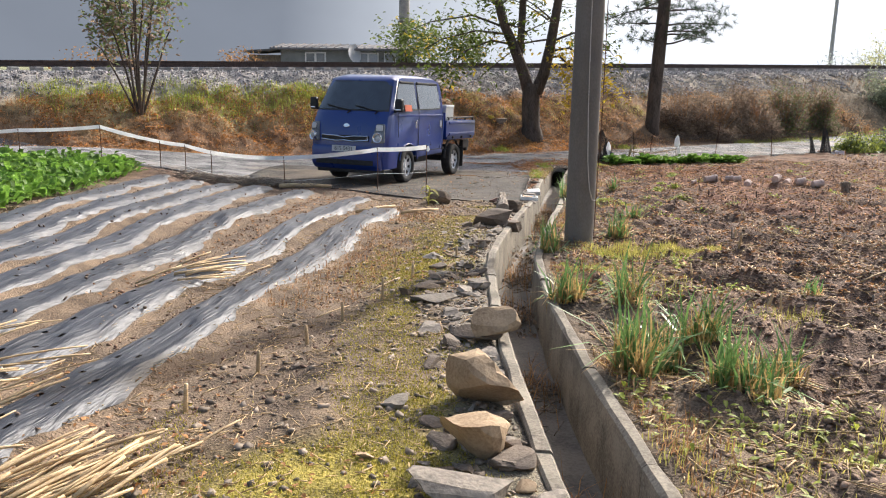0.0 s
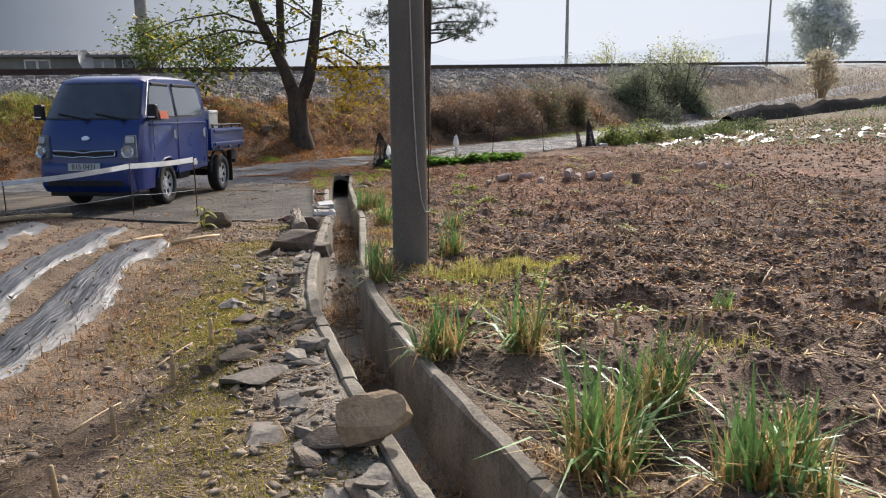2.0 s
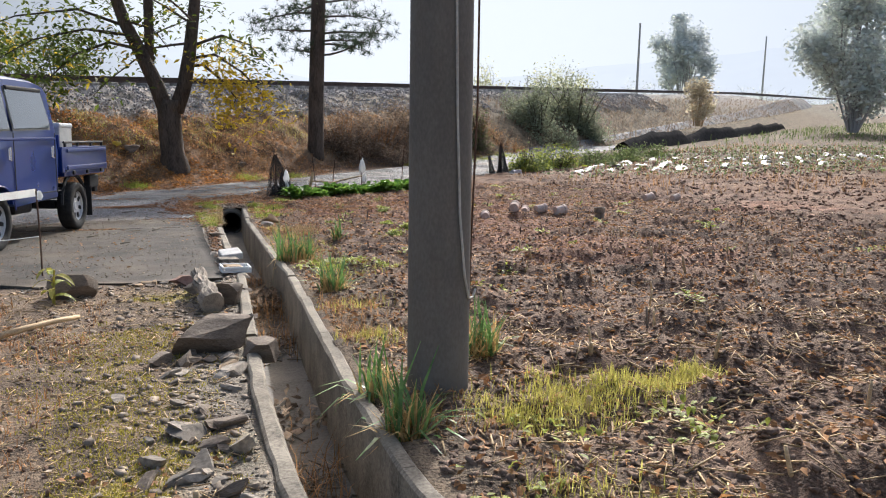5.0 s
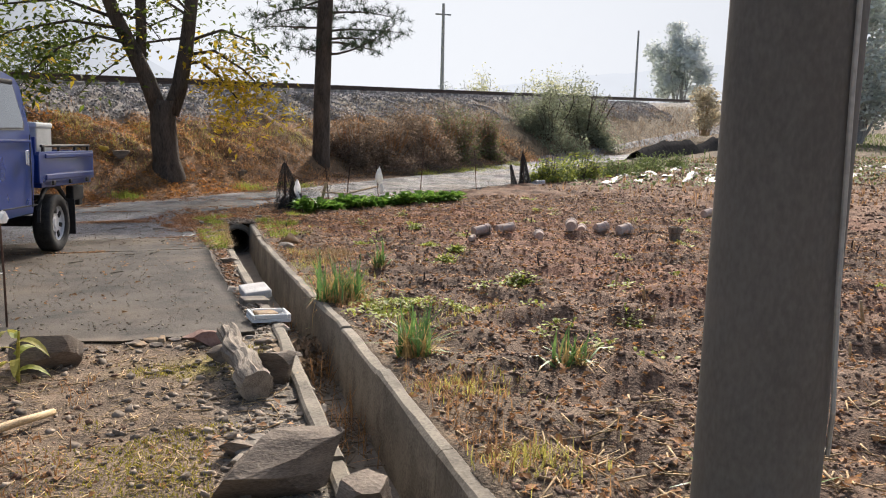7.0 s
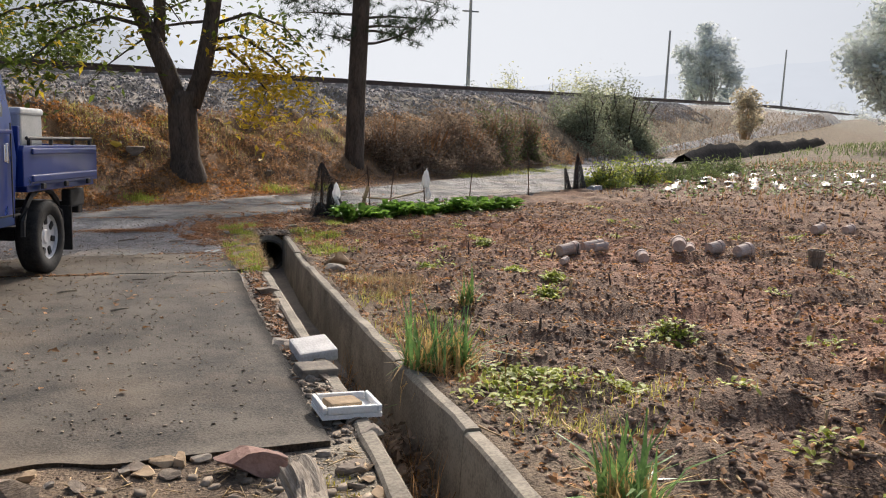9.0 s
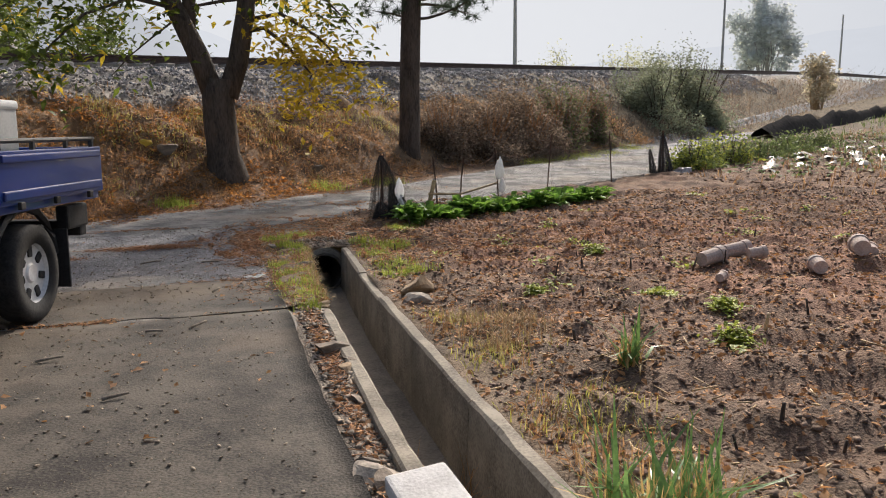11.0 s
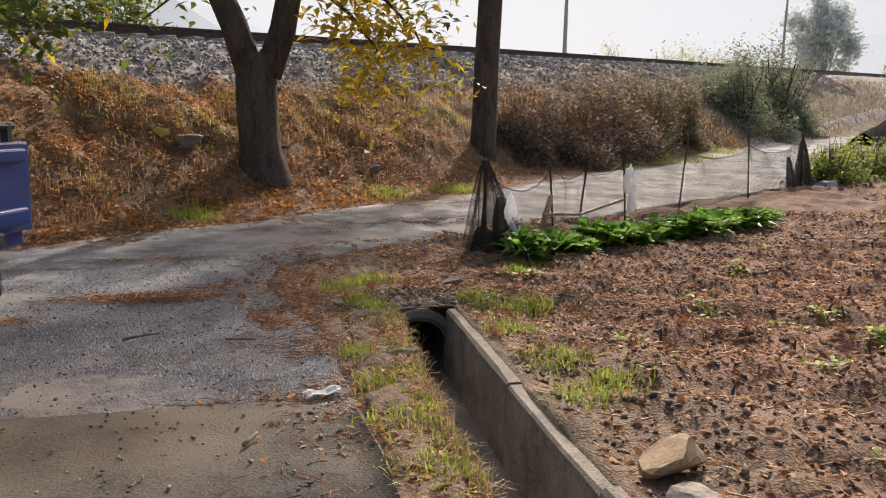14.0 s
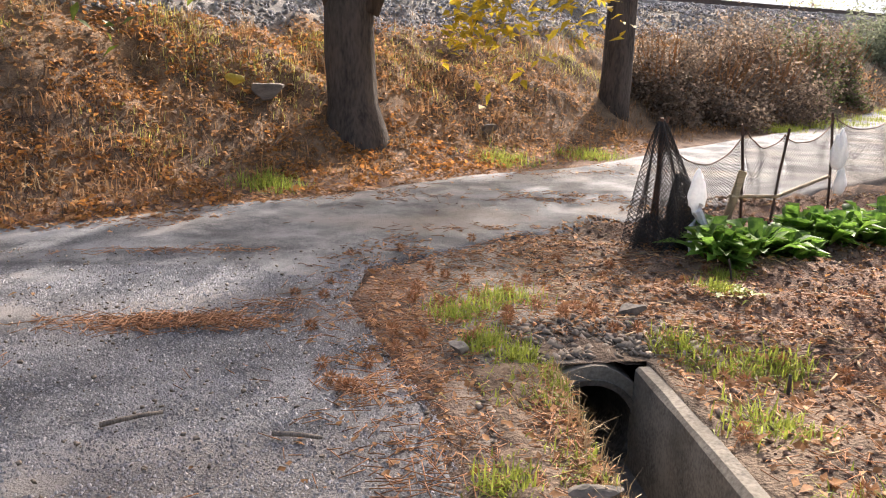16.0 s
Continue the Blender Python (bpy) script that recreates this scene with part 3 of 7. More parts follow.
# ---- ditch ----
def build_ditch():
    ditch = empty("drainage_ditch", pose(0, 0, 0), "open concrete drainage ditch between verge and field", "ditch")
    ditch["kind"] = "structure"
    ys = [-5, -3, -1, .6, 2.0, 3.2, 4.4, 5.6, 6.6, 7.6, 8.6, 9.8, 11.0, 12.2, 13.4, 14.6, 15.8, 17.0, 18.2, DITCH_END]
    for y0, y1 in zip(ys, ys[1:]):
        for side, name in ((-1, "left_wall"), (1, "right_wall")):
            bm = bmesh.new()
            rings = []
            wob = random.uniform(-.012, .012)
            for k in range(7):
                y = y0 + .004 + (y1 - y0 - .008) * k / 6
                c, z = float(ditch_x(y)), float(base_z(ditch_x(y) + side * .3, y))
                top = z + (.03 - .09 * float(sstep(16.6, 17.6, y)) if side < 0 else .015) + wob + .006 * float(vnoise(y * 7, side, 51))
                inner, outer = c + side * .185, c + side * (.265 + .006 * float(vnoise(y * 5, side, 52)))
                chip = .012 + .012 * max(0, float(vnoise(y * 9, side + 4, 53)))
                foot = c + side * .165
                pts = [(foot, z - .5), (inner, top - chip), (inner + side * chip, top), (outer - side * .012, top), (outer, top - .012), (outer, z - .5)]
                rings.append([bm.verts.new((px, y, pz)) for px, pz in pts])
            for a, b in zip(rings, rings[1:]):
                for i in range(6):
                    bm.faces.new((a[i], a[(i + 1) % 6], b[(i + 1) % 6], b[i]))
            bm.faces.new(rings[0]), bm.faces.new(rings[-1])
            part(name, bm, CONCRETE, ditch)
    yy = np.arange(-5, DITCH_END + .9, .12)
    xx = np.linspace(-.2, .2, 9)
    X = ditch_x(yy)[:, None] + xx[None]
    Y = np.repeat(yy[:, None], 9, 1)
    Z = base_z(X, Y) - .43 + .5 * xx[None] ** 2 + .012 * vnoise(X * 8, Y * 3, 54)
    V = np.stack([X, Y, Z], -1).reshape(-1, 3)
    i = (np.arange(len(yy) - 1)[:, None] * 9 + np.arange(8)[None]).ravel()
    ob = new("ditch_floor", fast_mesh("ditch_floor", V, np.stack([i, i + 1, i + 10, i + 9], -1), DITCH_MUD, True))
    ob.parent = ditch
    # culvert mouth: a pipe let into an end wall
    cy, cx = DITCH_END, float(ditch_x(DITCH_END))
    zc = float(base_z(cx, cy)) - .245
    bm = bmesh.new()
    n, R, wall, deep = 28, .185, .028, 1.6
    rings = []
    for r, y in ((R, cy + deep), (R, cy - .02), (R + wall, cy - .03), (R + wall, cy + deep)):
        rings.append([bm.verts.new((cx + r * math.cos(2 * math.pi * k / n), y + .01 * noise.noise((k, r * 9, 0)), zc - .1 * max(0, y - cy) + r * math.sin(2 * math.pi * k / n))) for k in range(n)])
    for a, b in zip(rings, rings[1:]):
        for k in range(n):
            bm.faces.new((a[k], a[(k + 1) % n], b[(k + 1) % n], b[k]))
    # The pipe's concrete is darkened in colour for the shade inside it.
    part("culvert_pipe", bm, mottled("shade_dark_pipe_concrete", (.035, .031, .026), (.12, .105, .085), 6, .9, .3), ditch, "round concrete culvert pipe mouth")
    # Near-black plate added deep in the pipe; its colour paints the shade there.
    dark = mottled("culvert_shade_black", (.012, .011, .01), (.02, .019, .018), 5, .95, 0)
    part("culvert_back", box(.36, .02, .36, (cx, cy + deep - .03, zc - .16)), dark, ditch)
    bm = bmesh.new()
    hole, edge, back = [], [], []
    for k in range(n):
        a = 2 * math.pi * k / n
        c, q = math.cos(a), math.sin(a)
        t = .262 if q > 0 else min(.30 / max(abs(c), 1e-6), .32 / max(abs(q), 1e-6))
        hole.append(bm.verts.new((cx + (R + wall * .8) * c, cy - .012, zc + (R + wall * .8) * q)))
        edge.append(bm.verts.new((cx + t * c, cy - .006 + .01 * noise.noise((k, 2, 0)), zc + t * q + (.02 * noise.noise((k * .7, 5, 0)) if q > 0 else 0))))
        back.append(bm.verts.new((cx + t * c, cy + .14, zc + t * q)))
    for k in range(n):
        j = (k + 1) % n
        bm.faces.new((hole[k], hole[j], edge[j], edge[k])), bm.faces.new((edge[k], edge[j], back[j], back[k]))
    part("end_wall", bm, CONCRETE, ditch, "stained concrete end wall round the pipe")


build_ditch()


def bank_edge(y):
    """How far the earth on the verge side reaches over the ditch, from its middle line."""
    return -.20 + .030 * sstep(17.0, 18.9, y) + .02 * vnoise(np.asarray(y) * 3.1, np.asarray(y) * 0, 55)


def sheet(name, X, Y, Z, mat, label, category):
    nx, ny = X.shape
    i = (np.arange(nx - 1)[:, None] * ny + np.arange(ny - 1)[None]).ravel()
    me = fast_mesh(name, np.stack([X, Y, Z], -1).reshape(-1, 3), np.stack([i, i + ny, i + ny + 1, i + 1], -1), mat, True)
    return tagged(new(name, me), label, category, kind="structure")


def build_culvert_earth():
    """Crumbled earth that has slid over the ditch's edge and over the culvert's mouth."""
    ys = np.arange(16.9, DITCH_END + .02, .03)
    f = np.concatenate([np.linspace(0, 1, 18), [1.0, 1.0, 1.0]])
    low = np.concatenate([np.zeros(18), [.06, .16, .34]])
    c, e = ditch_x(ys), bank_edge(ys)
    X = (c - .52)[:, None] + (e + .52)[:, None] * f[None] + low[None] * (-.06)
    Y = np.repeat(ys[:, None], len(f), 1)
    Z = base_z(X, Y) + .030 * np.sin(math.pi * np.clip(f, 0, 1))[None] ** .7 - .035 * (f[None] < .01) - low[None] - .05 * sstep(.75, 1, f)[None]
    Z = Z + .016 * vnoise(X * 9, Y * 9, 56) + .010 * vnoise(X * 22, Y * 22, 57)
    X = X + .014 * vnoise(Y * 11, Z * 11, 58) * (f[None] > .8)
    sheet("earth_bank", X, Y, Z, EARTH, "crumbly leafy earth sliding over the ditch edge", "earth")
    x, y = np.linspace(-.72, .55, 48), np.linspace(DITCH_END + .015, DITCH_END + .85, 34)
    X, Y = np.meshgrid(x, y, indexing="ij")
    cx = float(ditch_x(DITCH_END))
    front = sstep(DITCH_END + .22, DITCH_END, Y)
    Z = base_z(X, Y) + .05 * np.exp(-((X + .2) ** 2) / .12 - ((Y - DITCH_END - .3) ** 2) / .08)
    Z = Z + front * (-.035 + .045 * np.sqrt(np.clip(1 - ((X - cx) / .27) ** 2, 0, 1)))
    rim = np.minimum(sstep(-.72, -.5, X) * sstep(.55, .36, X), sstep(DITCH_END + .85, DITCH_END + .5, Y))
    Z = Z - .10 * (1 - rim) + .016 * vnoise(X * 8, Y * 8, 59) + .010 * vnoise(X * 21, Y * 21, 60)
    sheet("culvert_earth", X, Y, Z, EARTH, "earth and leaf mould heaped over the culvert mouth", "earth")
    rs = np.random.default_rng(640)
    for nm, n, mat, lab, cat in (("bank_needles", 900, NEEDLES, "rust-brown needles on the ditch edge", "needles"), ("bank_leaves", 520, BROWN_LEAF, "brown leaves lying on the ditch edge", "leaf litter"), ("bank_tufts", 2300, GRASS, "green grass growing over the ditch edge", "grass"), ("hanging_straw", 700, STRAW, "dry straw hanging over the ditch edge", "straw")):
        y = rs.uniform(16.95, DITCH_END, n)
        if nm == "bank_tufts":
            y = np.array((17.2, 17.6, 18.0, 18.4, 18.9, 19.5, 19.7))[rs.integers(0, 7, n)] + rs.normal(0, .10, n)
        e = bank_edge(y)
        x = ditch_x(y) + e - np.abs(rs.normal(0, .03 if nm == "hanging_straw" else .13, n))
        P = np.stack([x, y, base_z(x, y) + .028], -1)
        if nm == "bank_needles":
            V, F = scatter(STICK, P, np.stack([rs.uniform(.04, .10, n), np.full(n, .0026), np.full(n, .0026)], -1), .4, rs)
        elif nm == "bank_leaves":
            V, F = scatter(LEAFLET, P, rs.uniform(.02, .06, n), .6, rs)
        else:
            V, F = blades(P - (0, 0, .02), .06 if nm == "bank_tufts" else .13, .007 if nm == "bank_tufts" else .004, 1.15 if nm == "bank_tufts" else 1.3, rs, .8)
        stuff(nm, V, F, mat, lab, cat)


# ---- utility pole ----
def build_pole():
    z = float(base_z(.15, 8.47))
    pole = empty("utility_pole", pose(.15, 8.47, z), "tall grey concrete utility pole with a hanging wire", "utility pole")
    prof = [(.152, -.3), (.150, 0), (.149, .5), (.147, 1.2), (.143, 2.2), (.132, 4.5), (.11, 9.0), (.105, 9.2), (0, 9.22)]
    part("shaft", lathe(prof, 32), POLE_C, pole, smooth=True)
    cable = [(.04 + .03 * math.sin(k * .35) - .0 * k, -.13 - .0012 * k, 8.5 - k * .42) for k in range(18)] + [(.05, -.150, .9), (.08, -.142, .62), (.115, -.105, .50), (.155, -.05, .49), (.18, -.02, .52)]
    part("hanging_wire", tube(cable, .006, 6), mottled("pale_wire", (.35, .32, .28), (.5, .47, .42), 10, .6, 0), pole, "thin pale wire")
    part("earth_cable", tube([(.135, .03, 8.6), (.15, .0, 5), (.170, -.02, 2.2), (.172, -.02, 1.4), (.160, .0, .75), (.153, .01, .1)], .005, 6), RUST, pole, "dark stiff cable standing off the shaft")


build_pole()


# ---- railway ----
def along(d, s, z=0.0):
    """A place d metres along the railway and s metres across from the origin."""
    return Vector((d * .78 - s * .625, d * .625 + s * .78, z))


def rail_top(p):
    return 1.56 + .0145 * max(-60, min(60, p.x))


def build_rails():
    track = empty("railway_track", pose(0, 0, 0), "rusty railway track on a ballast bank", "railway track")
    track["kind"] = "structure"
    for s in (26.5, 27.95):
        bm = bmesh.new()
        sec = [(-.07, 0), (-.07, .02), (-.012, .04), (-.012, .13), (-.036, .14), (-.036, .18), (.036, .18), (.036, .14), (.012, .13), (.012, .04), (.07, .02), (.07, 0)]
        rings = [[bm.verts.new(along(d, s + a, rail_top(along(d, s)) - .18 + b)) for a, b in sec] for d in (-60, -20, 0, 20, 60, 95, 160)]
        for a, b in zip(rings, rings[1:]):
            for i in range(len(sec)):
                bm.faces.new((a[i], a[(i + 1) % len(sec)], b[(i + 1) % len(sec)], b[i]))
        part("rail", bm, RAIL_TOP, track)
    proto = box(.24, 2.4, .17, bevel=.02, seg=1)
    me = bpy.data.meshes.new("sleeper")
    proto.to_mesh(me), proto.free()
    me.materials.append(SLEEPER)
    for k in range(110):
        ob = new("sleeper", me)
        ob.parent = track
        ob.matrix_local = Matrix.Translation(along(-15 + k * .62, 27.2, rail_top(along(-15 + k * .62, 27.2)) - .265)) @ Matrix.Rotation(math.atan2(.625, .78), 4, "Z")


build_rails()


def build_ballast():
    rs = np.random.default_rng(11)
    n = 34000
    d = rs.uniform(-12, 60, n)
    s = rs.uniform(23.2, 26.5, n) + .25 * vnoise(d * 1.1, d * 0, 61)
    x, y = d * .78 - s * .625, d * .625 + s * .78
    P = onto(x, y, .01)
    S = rs.uniform(.03, .075, n)
    V, F = scatter(PEBBLES, P, S, 1.2, rs)
    stuff("ballast_stones", V, F, BALLAST, "grey crushed-stone ballast on the bank", "ballast")


build_ballast()


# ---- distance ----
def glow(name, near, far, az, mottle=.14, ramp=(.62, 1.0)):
    """Misty distance: haze and sun-side brightness put into an emission colour."""
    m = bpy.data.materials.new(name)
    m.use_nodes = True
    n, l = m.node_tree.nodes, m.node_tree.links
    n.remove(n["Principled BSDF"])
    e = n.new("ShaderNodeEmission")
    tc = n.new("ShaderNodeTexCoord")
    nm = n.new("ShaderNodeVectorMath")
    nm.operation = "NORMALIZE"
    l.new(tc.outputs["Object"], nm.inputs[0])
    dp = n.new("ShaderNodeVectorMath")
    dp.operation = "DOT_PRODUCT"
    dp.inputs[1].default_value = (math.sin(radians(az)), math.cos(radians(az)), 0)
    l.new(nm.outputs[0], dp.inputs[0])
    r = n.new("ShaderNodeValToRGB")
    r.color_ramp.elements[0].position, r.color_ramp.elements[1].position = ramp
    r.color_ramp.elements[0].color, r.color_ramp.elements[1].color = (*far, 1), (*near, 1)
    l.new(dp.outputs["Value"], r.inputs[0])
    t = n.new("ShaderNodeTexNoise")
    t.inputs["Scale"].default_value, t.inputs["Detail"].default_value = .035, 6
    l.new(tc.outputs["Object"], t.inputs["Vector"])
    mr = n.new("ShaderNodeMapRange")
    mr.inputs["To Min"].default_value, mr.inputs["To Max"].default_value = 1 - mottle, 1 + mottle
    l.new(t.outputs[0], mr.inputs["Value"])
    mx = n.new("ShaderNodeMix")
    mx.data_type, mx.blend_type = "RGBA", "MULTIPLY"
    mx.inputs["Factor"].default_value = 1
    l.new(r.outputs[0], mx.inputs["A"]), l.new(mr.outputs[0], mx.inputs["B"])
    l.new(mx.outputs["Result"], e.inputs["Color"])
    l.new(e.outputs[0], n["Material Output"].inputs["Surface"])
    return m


def ridge(name, radius, top, mat, label):
    """A hazy ridge round part of the horizon; top: (azimuth, height) pairs."""
    az = np.arange(top[0][0], top[-1][0] + .1, 1.0)
    h = np.interp(az, [a for a, _ in top], [b for _, b in top])
    h = h * (1 + .05 * vnoise(az * .25, az * 0, 71) + .02 * vnoise(az * .9, az * 0, 72))
    V, rows = [], 5
    for a, t in zip(az, h):
        for k in range(rows):
            f = k / (rows - 1)
            d = radius * (1 + .25 * f)
            V.append((d * math.sin(radians(a)), d * math.cos(radians(a)), -8 + (t + 8) * f ** .8))
    i = (np.arange(len(az) - 1)[:, None] * rows + np.arange(rows - 1)[None]).ravel()
    return tagged(new(name, fast_mesh(name, np.array(V), np.stack([i, i + rows, i + rows + 1, i + 1], -1), mat, True)), label, "hills", kind="structure")


# Mist and hills glow by themselves; their haze is in the emission colours.
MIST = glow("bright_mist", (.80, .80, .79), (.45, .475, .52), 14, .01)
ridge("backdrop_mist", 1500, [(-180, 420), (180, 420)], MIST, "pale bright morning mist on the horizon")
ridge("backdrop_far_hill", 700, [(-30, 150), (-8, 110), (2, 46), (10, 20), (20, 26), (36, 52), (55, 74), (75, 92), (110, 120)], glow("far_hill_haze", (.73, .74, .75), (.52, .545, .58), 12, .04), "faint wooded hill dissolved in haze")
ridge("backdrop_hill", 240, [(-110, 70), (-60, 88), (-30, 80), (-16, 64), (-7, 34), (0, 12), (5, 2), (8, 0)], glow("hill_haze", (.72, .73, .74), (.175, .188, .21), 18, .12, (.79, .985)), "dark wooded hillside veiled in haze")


# ---- truck ----
def build_truck():
    paint, n, l, p = material("blue_truck_paint", .28)
    p.inputs["Base Color"].default_value = (.003, .024, .165, 1)
    p.inputs["Coat Weight"].default_value, p.inputs["Coat Roughness"].default_value = .7, .05
    dust = n.new("ShaderNodeTexNoise")
    dust.inputs["Scale"].default_value, dust.inputs["Detail"].default_value = 3, 6
    tc = n.new("ShaderNodeTexCoord")
    l.new(tc.outputs["Object"], dust.inputs["Vector"])
    mr = n.new("ShaderNodeMapRange")
    mr.inputs["To Min"].default_value, mr.inputs["To Max"].default_value = .2, .42
    l.new(dust.outputs[0], mr.inputs["Value"]), l.new(mr.outputs[0], p.inputs["Roughness"])
    glass, _, _, g = material("tinted_glass", .03, 0, 1.0)
    g.inputs["Base Color"].default_value = (.42, .47, .52, 1)
    g.inputs["Coat Weight"].default_value, g.inputs["Coat IOR"].default_value, g.inputs["Coat Roughness"].default_value = 1.0, 1.8, .03
    # Flat backing behind the panes, coloured dark as the shaded cab inside.
    inner = mottled("cab_shade_backing", (.02, .023, .027), (.05, .054, .06), 5, .6, 0)
    black = mottled("black_trim_plastic", (.012, .012, .013), (.03, .03, .031), 20, .55, .1)
    chrome, _, _, c = material("chrome", .12, 1.0)
    c.inputs["Base Color"].default_value = (.75, .75, .76, 1)
    silver = mottled("silver_wheel_paint", (.50, .50, .51), (.66, .66, .66), 12, .35, .05, metal=.15)
    tyre_m = mottled("tyre_rubber", (.014, .014, .014), (.035, .033, .031), 14, .85, .3)
    lamp, _, _, lm = material("clear_lamp_lens", .05, 0, .6)
    lm.inputs["Base Color"].default_value = (.75, .76, .76, 1)
    housing = mottled("smoked_lamp_housing", (.05, .052, .058), (.16, .165, .175), 14, .12, 0, spec=.8)
    white = mottled("white_plate", (.62, .63, .64), (.72, .73, .73), 10, .5, 0)
    ink = mottled("dark_ink", (.02, .025, .03), (.03, .03, .035), 10, .6, 0)
    grey_box = mottled("pale_grey_tool_box", (.42, .43, .42), (.56, .57, .55), 6, .6, .1)
    red = mottled("red_sticker", (.55, .10, .05), (.7, .2, .1), 20, .5, 0)

    cx, cy = -3.44, 16.17
    f = Vector((-.27, -.963, 0)).normalized()
    zf, zr = float(base_z(cx + f.x * 1.2, cy + f.y * 1.2)), float(base_z(cx - f.x * 1.2, cy - f.y * 1.2))
    pitch = math.degrees(math.atan2(zf - zr, 2.4))
    m = pose(cx, cy, (zf + zr) / 2 + .035, 0, 0, math.degrees(math.atan2(-f.x, f.y))) @ pose(0, 0, 0, pitch, 0, 0)
    long = Matrix.Diagonal((.95, .92, 1, 1))
    truck = empty("pickup_truck", m @ long, "dark blue double-cab pickup truck parked on the lane", "truck")

    # cab, lofted across its width
    side = [(2.20, .29), (2.25, .50), (2.25, .76), (2.21, .98), (2.15, 1.16), (2.07, 1.30), (1.96, 1.45), (1.70, 1.85), (1.58, 1.93), (1.30, 1.98), (.4, 2.0), (-.20, 1.99), (-.42, 1.95), (-.47, 1.82), (-.53, 1.35), (-.55, 1.05), (-.55, .50), (.72, .46), (.81, .50), (.86, .60), (.98, .69), (1.2, .725), (1.42, .69), (1.56, .58), (1.62, .44), (1.64, .30)]

    def shape(xn, y, z):
        a = abs(xn)
        half = .845 - .15 * max(0, z - 1.24) / .76 - .035 * max(0, .9 - z)
        if z < .6:
            half -= .02
        inset = .13 * max(0, (a - .55) / .45) ** 2.2 + (.10 * max(0, (a - .93) / .07) ** 2)
        yy = y - inset if y > 1.65 else y + (.05 * max(0, (a - .85) / .15) ** 2 if y < -.5 else 0)
        zz = z - (.055 * max(0, (a - .7) / .3) ** 2 if z > 1.85 else 0)
        return xn * half, yy, zz
    bm = bmesh.new()
    xs = [-1, -.985, -.95, -.85, -.65, -.35, 0, .35, .65, .85, .95, .985, 1]
    rings = [[bm.verts.new(shape(x, *p2)) for p2 in side] for x in xs]
    k = len(side)
    for a, b in zip(rings, rings[1:]):
        for i in range(k):
            bm.faces.new((a[i], a[(i + 1) % k], b[(i + 1) % k], b[i]))
    bm.faces.new(rings[0]), bm.faces.new(rings[-1])
    body = part("cab_body", bm, paint, truck, "blue painted double cab", smooth=False)
    for e in body.data.polygons:
        e.use_smooth = True
    body.data.set_sharp_from_angle(angle=radians(32))

    def screen(name, lo, hi, spread, mat, off, parent, cols=10):
        """A bowed pane on the cab's front between two (y, z) heights."""
        b2 = bmesh.new()
        grid = []
        for r in range(5):
            t = r / 4
            y, z = lo[0] + (hi[0] - lo[0]) * t, lo[1] + (hi[1] - lo[1]) * t
            grid.append([b2.verts.new(Vector(shape(-spread + 2 * spread * q / cols, y, z)) + Vector((0, off * .86, off * .5))) for q in range(cols + 1)])
        for a, b in zip(grid, grid[1:]):
            for q in range(cols):
                b2.faces.new((a[q], a[q + 1], b[q + 1], b[q]))
        return part(name, b2, mat, parent, smooth=True)
    # Dark panel added behind the glass in place of a dim interior.
    backing = screen("windscreen_frame", (2.062, 1.315), (1.70, 1.855), .945, inner, .004, truck)
    screen("windscreen", (2.045, 1.335), (1.716, 1.83), .92, glass, .012, truck)

    def side_pane(name, pts, mat, off, parent, sgn):
        b2 = bmesh.new()
        vs = []
        for y, z in pts:
            x = (.845 - .15 * max(0, z - 1.24) / .76 + off) * sgn
            vs.append(b2.verts.new((x, y, z)))
        b2.faces.new(vs)
        ex = bmesh.ops.extrude_face_region(b2, geom=list(b2.faces))
        bmesh.ops.translate(b2, vec=(-sgn * .003, 0, 0), verts=[v for v in ex["geom"] if isinstance(v, bmesh.types.BMVert)])
        return part(name, b2, mat, parent)
    for sgn in (-1, 1):
        front_w = [(1.74, 1.34), (.82, 1.37), (.82, 1.83), (1.46, 1.83), (1.55, 1.74)]
        rear_w = [(.70, 1.37), (-.30, 1.39), (-.34, 1.46), (-.28, 1.83), (.70, 1.83)]
        for w in (front_w, rear_w):
            side_pane("side_window_frame", [(y + (.03 if y > sum(q[0] for q in w) / len(w) else -.03), z + (.025 if z > 1.6 else -.025)) for y, z in w], inner, .002, truck, sgn)
            side_pane("side_window", w, glass, .009, truck, sgn)
        # door seams, handles, sill line, window visors
        for y, z0 in ((.76, .54), (-.42, .56), (1.66, .86)):
            part("door_seam", box(.008, .012, 1.32 - z0, (sgn * .843, y, (1.32 + z0) / 2)), black, truck)
        part("sill_seam", box(.012, 1.3, .014, (sgn * .836, .1, .58)), black, truck)
        for y in (.90, -.30):
            part("door_handle", join(box(.02, .05, .14, (sgn * .852, y, 1.08), .008), box(.03, .02, .16, (sgn * .862, y, 1.08), .008)), chrome, truck, "bright vertical handle")
        for y0, y1 in ((.84, 1.44), (-.28, .68)):
            part("rain_visor", box(.05, y1 - y0, .05, (sgn * .728, (y0 + y1) / 2, 1.845), .015), black, truck)
        part("shoulder_line", box(.014, 2.1, .03, (sgn * .846, .62, 1.25), .006), paint, truck)
        part("pillar_trim", tube([(sgn * .80, 1.82, 1.36), (sgn * .745, 1.60, 1.74), (sgn * .70, 1.46, 1.90)], .014, 6), chrome, truck)
        part("arch_lip", tube([(sgn * .845, 1.2 + .39 * math.cos(a), .42 + .31 * math.sin(a)) for a in np.linspace(.05, math.pi - .05, 14)], .012, 6), paint, truck)
